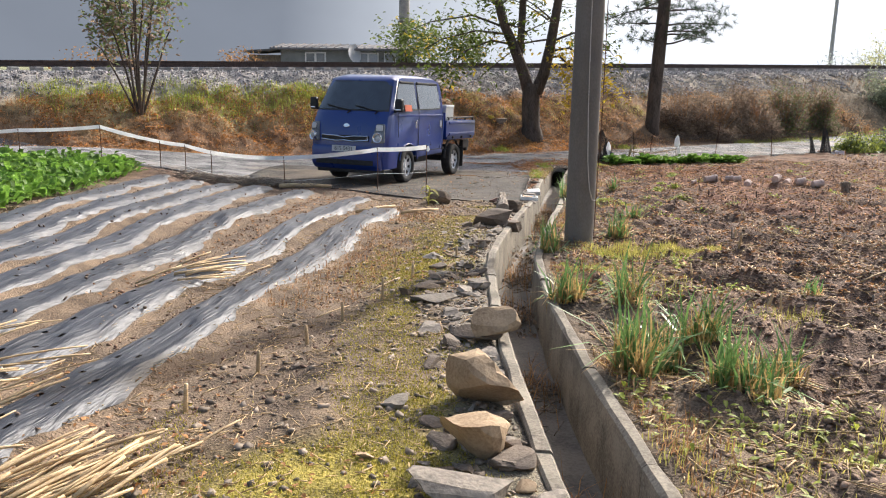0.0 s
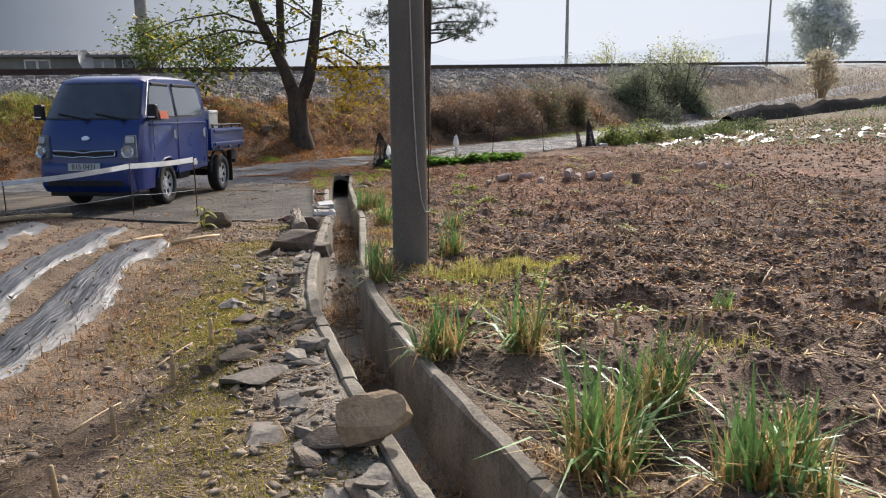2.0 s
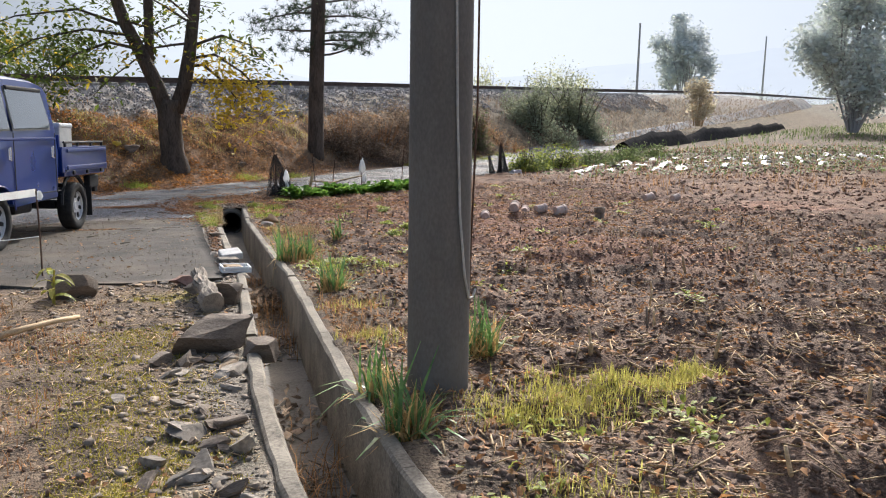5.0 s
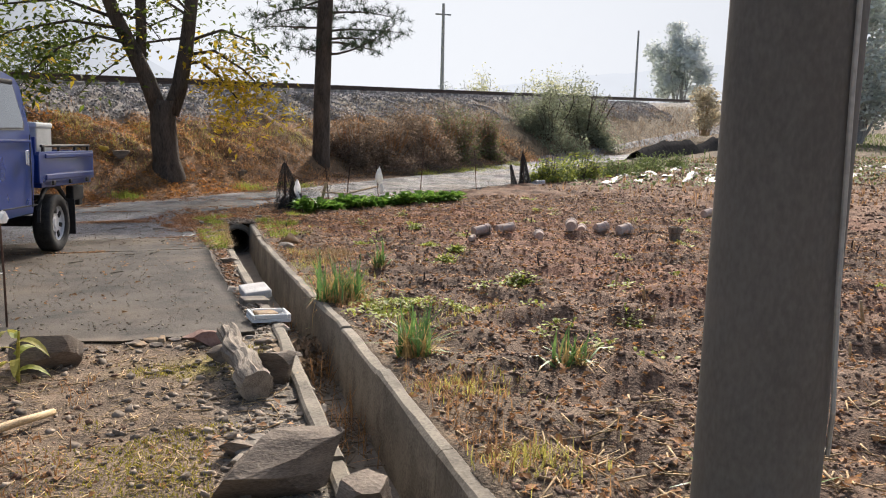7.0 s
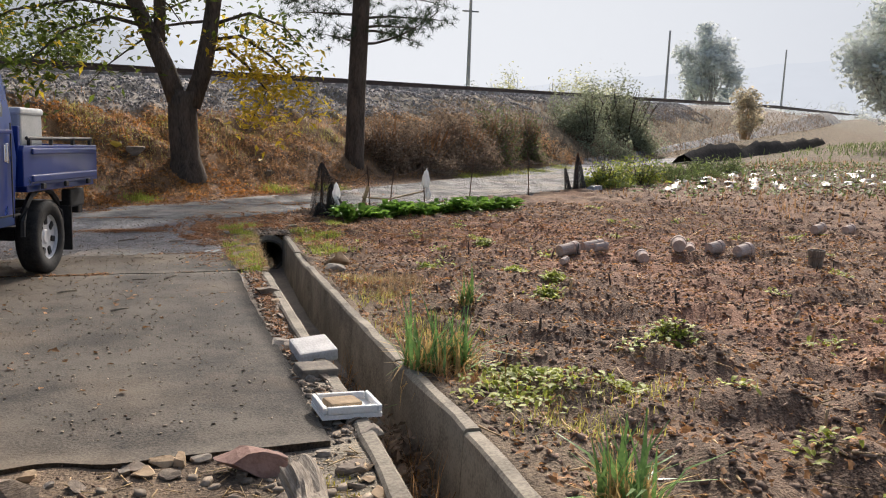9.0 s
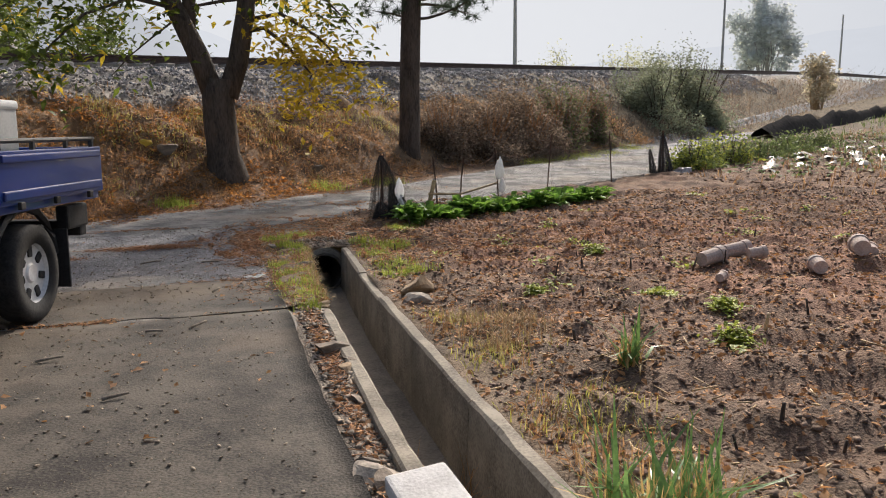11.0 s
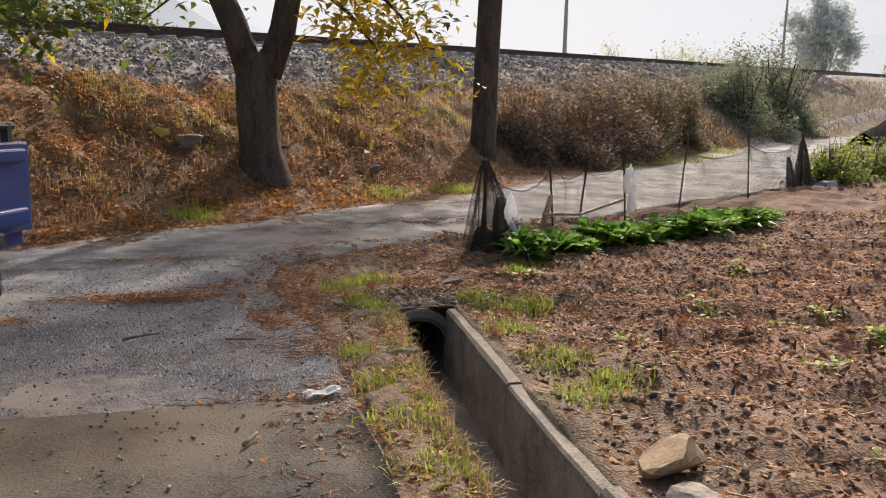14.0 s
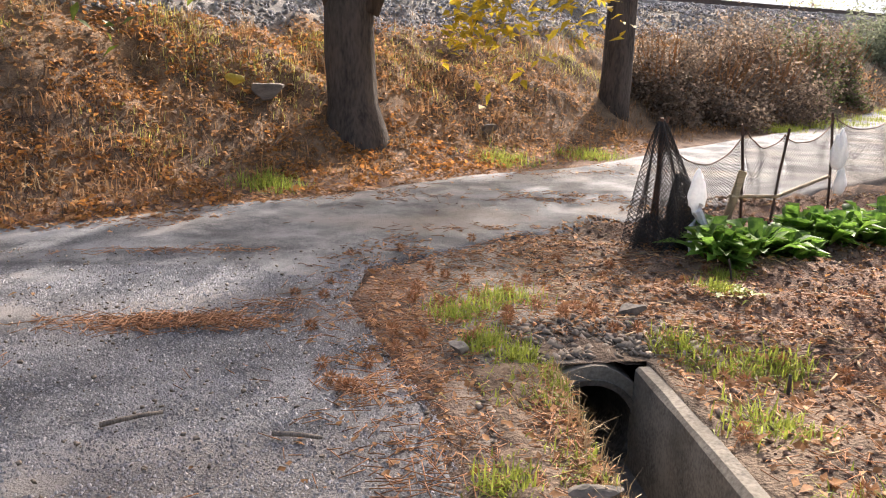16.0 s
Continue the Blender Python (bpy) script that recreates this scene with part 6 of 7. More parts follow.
for k, o in enumerate(((.42, 4.45, .52, 75, .12), (.62, 4.75, .42, 55, .12), (.86, 4.95, .40, 60, .12), (.92, 4.22, .40, 75, .13), (1.22, 4.5, .38, 55, .11), (.04, 6.0, .34, 80, .13), (.50, 5.85, .46, 55, .10), (1.02, 4.1, .3, 40, .12), (-.14, 8.0, .36, 60, .09), (.58, 9.05, .34, 60, .11), (-.16, 8.5, .30, 30, .08), (.91, 10.86, .26, 45, .10), (.14, 11.32, .34, 60, .10), (.07, 13.25, .38, 110, .17), (.22, 13.3, .30, 50, .12), (.83, 14.89, .30, 26, .06), (.22, 11.5, .28, 30, .06), (1.9, 6.4, .2, 30, .08))):
    onion(*o, 500 + k)


def tufts(name, centres, n, h, w, mat, label, lean=.35, seed=1):
    """Grass in uneven tufts about (x, y, radius) centres."""
    rs = np.random.default_rng(seed)
    c = np.array(centres, float)
    k = rs.integers(0, len(c), n)
    x, y = c[k, 0] + rs.normal(0, .5, n) * c[k, 2], c[k, 1] + rs.normal(0, .5, n) * c[k, 2]
    ok = off_ditch(x, y, .26) | ((y > 17) & (x < ditch_x(y) - .20))
    V, F = blades(onto(x[ok], y[ok], -.005), h, w, lean, rs)
    return stuff(name, V, F, mat, label, "grass")


tufts("pole_grass", [(.35, 8.05, .22), (.6, 8.05, .25), (.85, 8.1, .25), (1.1, 8.2, .25), (1.3, 8.25, .2), (1.5, 8.3, .15), (.8, 8.3, .25)], 2600, .085, .006, YGRASS, "bright yellow-green grass patch at the pole's foot", .5, 601)
tufts("culvert_grass", [(-.53, 20.66, .22), (-.66, 20.5, .16), (-.36, 20.82, .16), (-.61, 20.07, .12), (-.46, 19.92, .12), (.22, 19.95, .16), (.42, 19.78, .18), (.62, 19.76, .14), (.81, 20.85, .12), (1.05, 21.3, .1), (-.72, 18.85, .10), (-.66, 18.3, .16), (-.64, 17.8, .16), (-.62, 17.3, .16), (-.60, 16.9, .14), (.30, 18.54, .2), (.22, 17.9, .18), (.27, 19.19, .16), (.45, 18.1, .16)], 7000, .075, .008, GRASS, "fresh green grass tufts about the culvert", 1.15, 602)
tufts("tawny_tuft", [(.48, 15.78, .28), (.62, 15.95, .2), (.30, 16.2, .18), (.35, 15.5, .16)], 1500, .11, .006, STRAW, "tawny withered grass beside the ditch", 1.4, 606)
tufts("verge_grass", [(.3, 14.3, .35), (.25, 15.3, .3), (.3, 16.2, .3), (.4, 12.2, .3), (.9, 12.6, .4), (.2, 10.6, .3), (.1, 9.6, .2), (.45, 7.0, .3), (.8, 6.6, .4), (.5, 3.2, .4), (1.0, 3.3, .5), (1.4, 3.6, .4), (1.6, 5.8, .3), (.3, 7.3, .25)], 3400, .075, .006, YGRASS, "sparse yellowing grass along the field edge", .7, 603)
tufts("bank_grass", [(-9.5, 21.8, .9), (-10.6, 21.2, .9), (-8.4, 22.6, .9), (-11.8, 20.4, .9), (-7.6, 23.3, .7), (-13, 19.5, 1), (-6.6, 24.0, .6)], 7000, .16, .014, GRASS, "lush green grass on the railway bank", .5, 604)
tufts("bank_toe_grass", [(1.8, 26.9, .4), (.6, 26.3, .4), (7.3, 31.2, .5), (8.2, 31.8, .6), (9.4, 32.8, .6), (11, 34.5, .7), (-2.0, 24.4, .3), (6.2, 30.4, .4)], 3600, .14, .010, GRASS, "low green weeds at the bank's foot", .6, 605)


def build_weeds():
    """Dead brown growth over the railway bank."""
    rs = np.random.default_rng(610)
    n = 30000
    d, s = rs.uniform(-9, 26, n), rs.uniform(19.9, 24.0, n)
    s = np.where(rs.uniform(0, 1, n) < .65, rs.uniform(20.2, 23.0, n), s)
    x, y = d * .78 - s * .625, d * .625 + s * .78
    k = vnoise(x * .9, y * .9, 15) + .5 * vnoise(x * 2.5, y * 2.5, 16) > -.55
    V, F = blades(onto(x[k], y[k], -.01), .15, .011, 1.15, rs, .7)
    stuff("bank_weeds", V, F, DRY_WEED, "tangled dead brown weeds over the bank", "weeds")
    n = 26000
    d, s = rs.uniform(-9, 20, n), rs.uniform(19.7, 23.4, n)
    x, y = d * .78 - s * .625, d * .625 + s * .78
    V, F = scatter(LEAFLET, onto(x, y, .012), rs.uniform(.04, .11, n), .6, rs)
    stuff("bank_leaf_litter", V, F, BROWN_LEAF, "russet fallen leaves on the bank", "leaf litter")
    heaps = {0: [], 1: [], 2: []}
    for i in range(150):
        d, s = rs.uniform(-8, 22), rs.uniform(20.5, 23.6)
        x, y = d * .78 - s * .625, d * .625 + s * .78
        m = 46
        P = np.stack([x + rs.normal(0, .11, m), y + rs.normal(0, .11, m), np.full(m, gz(x, y) - .02)], -1)
        heaps[i % 3].append(blades(P, rs.uniform(.13, .30), .010, .95, rs, .8))
    for i, (mat, nm, lab) in enumerate(((STRAW, "straw_coloured_tufts", "bleached dead grass tufts on the bank"), (DRY_WEED, "brown_weed_tufts", "arching brown weed tufts on the bank"), (BROWN_LEAF, "russet_weed_tufts", "russet withered fern tufts on the bank"))):
        stuff(nm, *merge(*heaps[i]), mat, lab, "weeds")
    n = 5000
    c = np.array([(d * .78 - s * .625, d * .625 + s * .78) for d, s in zip(rs.uniform(8, 22, 26), rs.uniform(21.2, 23.0, 26))])
    k = rs.integers(0, 26, n)
    x, y = c[k, 0] + rs.normal(0, .3, n), c[k, 1] + rs.normal(0, .2, n)
    V, F = blades(onto(x, y, -.01), .13, .009, .8, rs, .8)
    stuff("bank_yellow_grass", V, F, YGRASS, "patches of yellowing grass on the bank", "grass")


build_weeds()


def build_litter():
    rs = np.random.default_rng(620)
    # needles and leaves along the lane's edges and round the culvert
    zones = [(0.3, 20.6, .9, 1.2, 3000), (-.9, 20.4, .35, 1.2, 1800), (-.9, 18.2, .25, .9, 700), (1.5, 19.4, 1.3, 1.3, 3000), (3, 20.2, 1.6, 1.2, 2600), (-.2, 22.0, .8, .35, 900), (-1.8, 24.1, 1.6, .35, 1500), (.9, 25.6, 1.2, .4, 900), (.6, 16.2, .5, .7, 900), (-3.2, 23.0, .8, .25, 500), (.7, 23.9, .45, .2, 500), (-2.0, 20.52, .20, .09, 420), (-1.66, 20.5, .14, .08, 160), (-2.6, 20.5, .12, .06, 120), (-1.15, 19.6, .2, .3, 120), (-2.0, 16.85, .5, .05, 260), (-1.3, 18.15, .3, .06, 120), (-2.4, 23.0, .2, .08, 120), (-.25, 22.6, .25, .1, 160), (-.63, 15.5, .05, 1.6, 900), (-.63, 18.0, .08, .8, 500)]
    for mat, nm, share, size, lab in ((NEEDLES, "needle_litter", .55, (1, .045, .045), "rust-brown fallen pine needles"), (BROWN_LEAF, "leaf_litter", .45, (1, 1, 1), "brown fallen leaves on soil and lane")):
        X, Y = [], []
        for cx, cy, sx, sy, n in zones:
            m = int(n * share)
            X.append(cx + rs.normal(0, sx * .7, m)), Y.append(cy + rs.normal(0, sy * .7, m))
        x, y = np.concatenate(X), np.concatenate(Y)
        ok = off_ditch(x, y, .29) & ((vnoise(x * 3.5, y * 3.5, 55) + .6 * vnoise(x * 9, y * 9, 56) > -.15) | ~inside(PAVE, x, y))
        x, y = x[ok], y[ok]
        paved = inside(PAVE, x, y)
        z = np.where(paved, base_z(x, y) + .022, ground_z(x, y) + .012)
        P = np.stack([x, y, z], -1)
        if nm == "needle_litter":
            V, F = scatter(STICK, P, np.stack([rs.uniform(.05, .12, len(x)), np.full(len(x), .0026), np.full(len(x), .0026)], -1), .25, rs)
        else:
            V, F = scatter(LEAFLET, P, rs.uniform(.015, .055, len(x)), .55, rs)
        stuff(nm, V, F, mat, lab, "litter")
    # chestnut burrs
    burr = []
    for k in range(3):
        m = 90
        d = rs.normal(0, 1, (m, 3))
        d /= np.linalg.norm(d, axis=1)[:, None]
        sd = np.cross(d, rs.normal(0, 1, (m, 3)))
        sd = sd / (np.linalg.norm(sd, axis=1)[:, None] + 1e-9) * .003
        V = np.stack([d * .014 - sd, d * .014 + sd, d * .042 * rs.uniform(.8, 1.2, m)[:, None]], 1).reshape(-1, 3)
        burr.append(fast_mesh("chestnut_burr", V, np.arange(len(V)).reshape(-1, 3), NEEDLES))
    for k in range(90):
        x, y = (rs.normal(-.5, .5), rs.normal(20.2, .8)) if k < 55 else (rs.uniform(.5, 4), rs.uniform(18.5, 22))
        if not bool(off_ditch(np.array(x), np.array(y), .3)):
            continue
        ob = new("chestnut_burr", burr[k % 3])
        ob.location = (x, y, gz(x, y) + .03)
        tagged(ob, "spiky brown chestnut burr on the ground", "burr", "fallen burrs")
    # straw, stalk scraps and leaves over the field
    n = 15000
    x, y = spots(n, -.1, 9, 3, 24, rs, lambda a, b: off_ditch(a, b, .3) & (rs.uniform(0, 1, len(a)) < .28 + .72 * sstep(11, 7, b)) & (-.625 * a + .78 * b < 17.5) & (a > ditch_x(b)))
    m = len(x)
    V, F = scatter(STICK, onto(x, y, .012), np.stack([rs.uniform(.03, .16, m) ** 1.0, rs.uniform(.003, .010, m), rs.uniform(.003, .007, m)], -1), .3, rs)
    stuff("field_straw", V, F, STRAW, "pale straw and stalk scraps on tilled soil", "straw")
    x, y = spots(34000, -.1, 8, 6, 24, rs, lambda a, b: off_ditch(a, b, .3) & (-.625 * a + .78 * b < 17.5) & (a > ditch_x(b)))
    V, F = scatter(LEAFLET, onto(x, y, .012), rs.uniform(.02, .065, len(x)), .7, rs)
    stuff("field_leaf_scraps", V, F, BROWN_LEAF, "withered brown leaf scraps on tilled soil", "leaf litter")
    # verge scraps
    x, y = spots(5200, -3.2, -.5, 2, 12.1, rs, lambda a, b: off_ditch(a, b, .3) & (a < ditch_x(b)))
    m = len(x)
    V, F = scatter(STICK, onto(x, y, .008), np.stack([rs.uniform(.02, .11, m), rs.uniform(.002, .006, m), rs.uniform(.002, .005, m)], -1), .3, rs)
    stuff("verge_straw", V, F, STRAW, "dry straw scraps on the stony verge", "straw")
    x, y = spots(5000, -4, -.6, 2, 12.1, rs, lambda a, b: (a < ditch_x(b) - .3) & (vnoise(a * .8, b * .8, 17) > -.1))
    V, F = scatter(LEAFLET, onto(x, y, .008), rs.uniform(.02, .05, len(x)), .6, rs)
    stuff("verge_leaf_scraps", V, F, BROWN_LEAF, "small brown dead leaves on the verge", "leaf litter")
    # moss and low green growth
    x, y = spots(60000, -1.95, -.5, 2, 12, rs, lambda a, b: (a < ditch_x(b) - .35) & (vnoise(a * .7, b * .7, 21) + .5 * vnoise(a * 2.1, b * 2.1, 22) + .35 * vnoise(a * 6, b * 6, 23) > -.12))
    V, F = blades(onto(x, y, -.003), .020, .006, .8, rs)
    stuff("verge_moss", V, F, MOSS, "thin yellow-green moss and grass on the verge", "moss")
    y = rs.uniform(2.2, 11.5, 46000)
    x = ditch_x(y) - .85 + rs.normal(0, .26, len(y))
    ok = (x < ditch_x(y) - .4) & (vnoise(x * 2.4, y * 1.1, 24) + .5 * vnoise(x * 7, y * 5, 25) > -.02)
    V, F = blades(onto(x[ok], y[ok], -.002), .018, .006, .8, rs)
    stuff("ochre_moss", V, F, MOSS, "ochre-green moss matted on the trodden verge", "moss")
    c = [(rs.uniform(.3, 2.2), rs.uniform(3, 4.2), .3) for _ in range(9)] + [(rs.uniform(.1, 1.4), rs.uniform(6.2, 8), .25) for _ in range(9)]
    for k in range(46):
        c.append((rs.uniform(.8, 8), rs.uniform(9, 23), .12))
    c += [(2.03, 15.85, .10), (1.89, 16.48, .12), (2.3, 18.43, .10), (1.14, 17.01, .07), (.91, 12.74, .12), (.27, 12.66, .25), (.5, 12.8, .25), (.4, 13.0, .2), (1.85, 13.66, .16), (1.64, 15.19, .1)] * 5
    c = np.array([q for q in c if -.625 * q[0] + .78 * q[1] < 16.8])
    k = rs.integers(0, len(c), 3600)
    x, y = c[k, 0] + rs.normal(0, .5, 3600) * c[k, 2], c[k, 1] + rs.normal(0, .5, 3600) * c[k, 2]
    ok = off_ditch(x, y, .3)
    V, F = leafy_rows("w", x[ok], y[ok], 0, .022, GRASS, rs, .055, .5)
    stuff("field_weeds", V, F, GRASS, "small green weeds sprouting in the field", "weeds")


build_litter()


def build_clods():
    rs = np.random.default_rng(640)
    n = 42000
    x, y = spots(n, -.1, 9, 2.8, 24, rs, lambda a, b: off_ditch(a, b, .31) & (a > ditch_x(b)) & (-.625 * a + .78 * b < 17.3))
    near = sstep(15, 10, y)
    S = (.009 + .034 * rs.uniform(0, 1, len(x)) ** 3) * (.8 + .5 * near)
    for nm, pick, mat, lab in (("soil_clods", rs.uniform(0, 1, len(x)) < .25 + .7 * near, CLOD, "dark crumbly clods of tilled soil"),):
        S = np.stack([S, S, S * .6], -1)
        V, F = scatter(PEBBLES, onto(x[pick], y[pick], .0), S[pick], .5, rs)
        stuff(nm, V, F, mat, lab, "clods")
        V, F = scatter(PEBBLES, onto(x[~pick], y[~pick], .0), S[~pick], .5, rs)
        stuff("dry_clods", V, F, CLOD_DRY, "dry reddish clods of tilled soil", "clods")
    # coarse broken lumps over the whole tilth
    x, y = spots(34000, -.1, 9, 7, 24, rs, lambda a, b: off_ditch(a, b, .33) & (a > ditch_x(b)) & (-.625 * a + .78 * b < 17.4))
    S = .010 + .027 * rs.uniform(0, 1, len(x)) ** 2.4
    V, F = scatter(CHIPS, onto(x, y, .004), np.stack([S, S, S * 1.1], -1), .7, rs)
    stuff("coarse_clods", V, F, CLOD, "coarse dark lumps of turned soil", "clods")
    # backlit dead leaves matted over the bank, dark leaves on the lane
    d, s = rs.uniform(7, 32, 26000), rs.uniform(20.3, 23.3, 26000)
    x, y = d * .78 - s * .625, d * .625 + s * .78
    ok = vnoise(x * 1.1, y * 1.1, 61) + .5 * vnoise(x * 3.1, y * 3.1, 62) > -.1
    V, F = scatter(LEAFLET, onto(x[ok], y[ok], .03), rs.uniform(.03, .075, ok.sum()), 1.0, rs)
    stuff("bank_matted_leaves", V, F, RUSSET, "matted orange-brown dead leaves over the bank", "leaf litter")
    x, y = spots(420, -4.2, -.9, 12.6, 21.5, rs, lambda a, b: vnoise(a * .9, b * .9, 63) > -.25)
    V, F = scatter(LEAFLET, np.stack([x, y, base_z(x, y) + .034], -1), rs.uniform(.02, .07, len(x)), .6, rs)
    stuff("lane_leaves", V, F, BROWN_LEAF, "scattered brown leaves on the lane", "leaf litter")
    for cx, cy, sx, sy, m in ((-2.1, 20.47, .24, .07, 520), (-1.95, 20.5, .16, .06, 170), (-1.55, 20.72, .12, .05, 70), (-2.75, 19.9, .1, .05, 80), (-1.2, 19.6, .08, .06, 60), (-2.3, 21.9, .4, .05, 120), (-1.0, 18.9, .08, .12, 60)):
        x, y = cx + rs.normal(0, sx, m), cy + rs.normal(0, sy, m)
        V, F = scatter(STICK, np.stack([x, y, base_z(x, y) + .036], -1), np.stack([rs.uniform(.05, .12, m), np.full(m, .0028), np.full(m, .0028)], -1), .25, rs)
        stuff("needle_clump", V, F, NEEDLES, "swept clump of rust-brown pine needles", "needles")
    # coarser broken soil close to the ditch
    x, y = spots(9000, -.1, 4.2, 2.8, 9, rs, lambda a, b: off_ditch(a, b, .31) & (a > ditch_x(b)))
    s = .010 + .038 * rs.uniform(0, 1, len(x)) ** 2.6
    V, F = scatter(CHIPS + PEBBLES, onto(x, y, .0), np.stack([s, s, s * .9], -1), .6, rs)
    stuff("broken_soil", V, F, CLOD, "broken crumbly soil beside the ditch", "clods")
    x, y = spots(3600, -.1, 4.2, 2.8, 10, rs, lambda a, b: off_ditch(a, b, .31) & (a > ditch_x(b)) & (vnoise(a * 1.2, b * 1.2, 58) > -.2))
    m = len(x)
    V, F = scatter(STICK, onto(x, y, .012), np.stack([rs.uniform(.03, .2, m), rs.uniform(.003, .009, m), rs.uniform(.003, .007, m)], -1), .35, rs)
    stuff("broken_stalks", V, F, STRAW, "broken pale stalks on the soil", "straw")
    y = rs.uniform(2.8, 16, 5200)
    x = ditch_x(y) + .31 + np.abs(rs.normal(0, .22, 5200))
    ok = vnoise(x * 1.6, y * 1.6, 59) > -.1
    V, F = blades(onto(x[ok], y[ok], -.005), .10, .006, .9, rs, .8)
    stuff("ditch_dead_weeds", V, F, DRY_WEED, "dry russet weeds along the ditch wall", "weeds")
    # stones and chips of the verge
    x, y = spots(15000, -2.0, .3, 1.8, 12.2, rs, lambda a, b: (a < ditch_x(b) - .29) & (rs.uniform(0, 1, len(a)) < .25 + .75 * sstep(-1.1, -.45, a - ditch_x(b))))
    V, F = scatter(CHIPS, onto(x, y, .002), .007 + .042 * rs.uniform(0, 1, len(x)) ** 4.2, .5, rs)
    stuff("verge_stones", V, F, STONE_I, "small stone chips strewn on the verge", "gravel")
    x, y = spots(1700, -.72, -.55, 12.2, 19.5, rs)
    V, F = scatter(CHIPS, onto(x, y, .004), .010 + .03 * rs.uniform(0, 1, len(x)) ** 2, .7, rs)
    stuff("slab_edge_gravel", V, F, STONE_I, "rubble between slab and ditch", "gravel")
    # left field soil
    x, y = spots(9000, -7.5, -1.4, 2, 14, rs, lambda a, b: (row_dist(a, b) > .28) & (b < 13.6 + .2 * a + 1))
    V, F = scatter(PEBBLES, onto(x, y, .002), .008 + .025 * rs.uniform(0, 1, len(x)) ** 2.2, 1.2, rs)
    stuff("row_clods", V, F, CLOD_DRY, "dry sandy clods between the mulched rows", "clods")
    x, y = spots(420, -7.2, -2.2, 2.4, 13, rs, lambda a, b: row_dist(a, b) < .2)
    V, F = scatter(PEBBLES, onto(x, y, .035), rs.uniform(.010, .03, len(x)), 1.2, rs)
    stuff("clods_on_film", V, F, CLOD, "clods scattered on the mulch film", "clods")
    # grit on the lane
    x, y = spots(6000, -4, -.85, 12.4, 22, rs)
    P = np.stack([x, y, base_z(x, y) + .030], -1)
    V, F = scatter(CHIPS, P, .004 + .014 * rs.uniform(0, 1, len(x)) ** 3, .5, rs)
    stuff("lane_grit", V, F, STONE_I, "loose grit on the lane", "gravel")
    # worn-out aggregate standing proud of the asphalt
    tetra = [(np.array([(.6, 0, -.3), (-.4, .55, -.3), (-.4, -.5, -.3), (.05 + .1 * q, .1 - .1 * q, .45)]), np.array([(0, 1, 3), (1, 2, 3), (2, 0, 3)])) for q in range(3)]
    x, y = spots(60000, -3.6, -.85, 17.9, 21.6, rs, lambda a, b: inside(PAVE, a, b) & (vnoise(a * 1.4, b * 1.4, 66) + .5 * vnoise(a * 4, b * 4, 67) > -.45))
    V, F = scatter(tetra, np.stack([x, y, base_z(x, y) + .0145 + .008 * vnoise(x, y, 33)], -1), .005 + .009 * rs.uniform(0, 1, len(x)) ** 2, .4, rs)
    stuff("asphalt_aggregate", V, F, BALLAST, "pale and dark stone grains in worn asphalt", "gravel")
    # dead leaves and bare twigs on the bank behind the lane
    d, t = rs.uniform(0, 17, 24000), rs.uniform(19.9, 23.2, 24000)
    x, y = d * .78 - t * .625, d * .625 + t * .78
    ok = vnoise(x * 1.6, y * 1.6, 68) + .6 * vnoise(x * 4.5, y * 4.5, 69) > -.05
    V, F = scatter(LEAFLET, onto(x[ok], y[ok], .03), rs.uniform(.03, .09, ok.sum()), 1.0, rs)
    stuff("bank_orange_leaves", V, F, ORANGE_LEAF, "rust-orange leaf drifts on the bank", "leaf litter")
    c = np.array([(d * .78 - t * .625, d * .625 + t * .78) for d, t in zip(rs.uniform(9, 19, 30), rs.uniform(20.3, 22.6, 30))])
    k = rs.integers(0, 30, 5200)
    x, y = c[k, 0] + rs.normal(0, .28, 5200), c[k, 1] + rs.normal(0, .16, 5200)
    V, F = blades(onto(x, y, -.01), .17, .006, 1.2, rs, .8)
    stuff("bank_twigs", V, F, BARK, "dark tangles of bare twigs on the bank", "twigs")
    # rubble over the culvert and dead growth beside the rows
    x, y = rs.normal(-.10, .26, 700), rs.uniform(19.86, 20.30, 700)
    V, F = scatter(CHIPS, onto(x, y, .004), .010 + .035 * rs.uniform(0, 1, 700) ** 2, .7, rs)
    stuff("culvert_rubble", V, F, STONE_I, "earthy rubble over the culvert mouth", "gravel")
    x, y = spots(2600, -2.3, -1.6, 5.6, 11.4, rs, lambda a, b: vnoise(a * 1.5, b * 1.5, 57) > -.3)
    V, F = blades(onto(x, y, -.005), .07, .006, .9, rs, .8)
    stuff("verge_dead_weeds", V, F, BROWN_LEAF, "low reddish dead weeds beside the mulched rows", "weeds")
    x, y = rs.normal(-5.9, .75, 900), np.zeros(900)
    y = 13.75 - .28 * (x + 5.9) + rs.normal(0, .14, 900)
    S = np.stack([rs.uniform(.08, .35, 900), rs.uniform(.004, .010, 900), rs.uniform(.004, .010, 900)], -1)
    P = onto(x, y, .02)
    P[:, 2] += rs.uniform(0, .10, 900)
    V, F = scatter(STICK, P, S, .35, rs)
    stuff("dead_stem_heap", V, F, WOOD, "heap of dark dead stems at the row ends", "stems")
    # debris and dry weeds in the ditch
    n = 700
    y = np.concatenate([rs.normal(c, .22, n // 7) for c in (3.2, 5.0, 6.9, 8.4, 11.2, 12.4, 14.2)])
    x = ditch_x(y) + rs.uniform(-.15, .15, len(y))
    P = np.stack([x, y, base_z(x, y) - .41], -1)
    V, F = blades(P, .26, .006, .7, rs, .8)
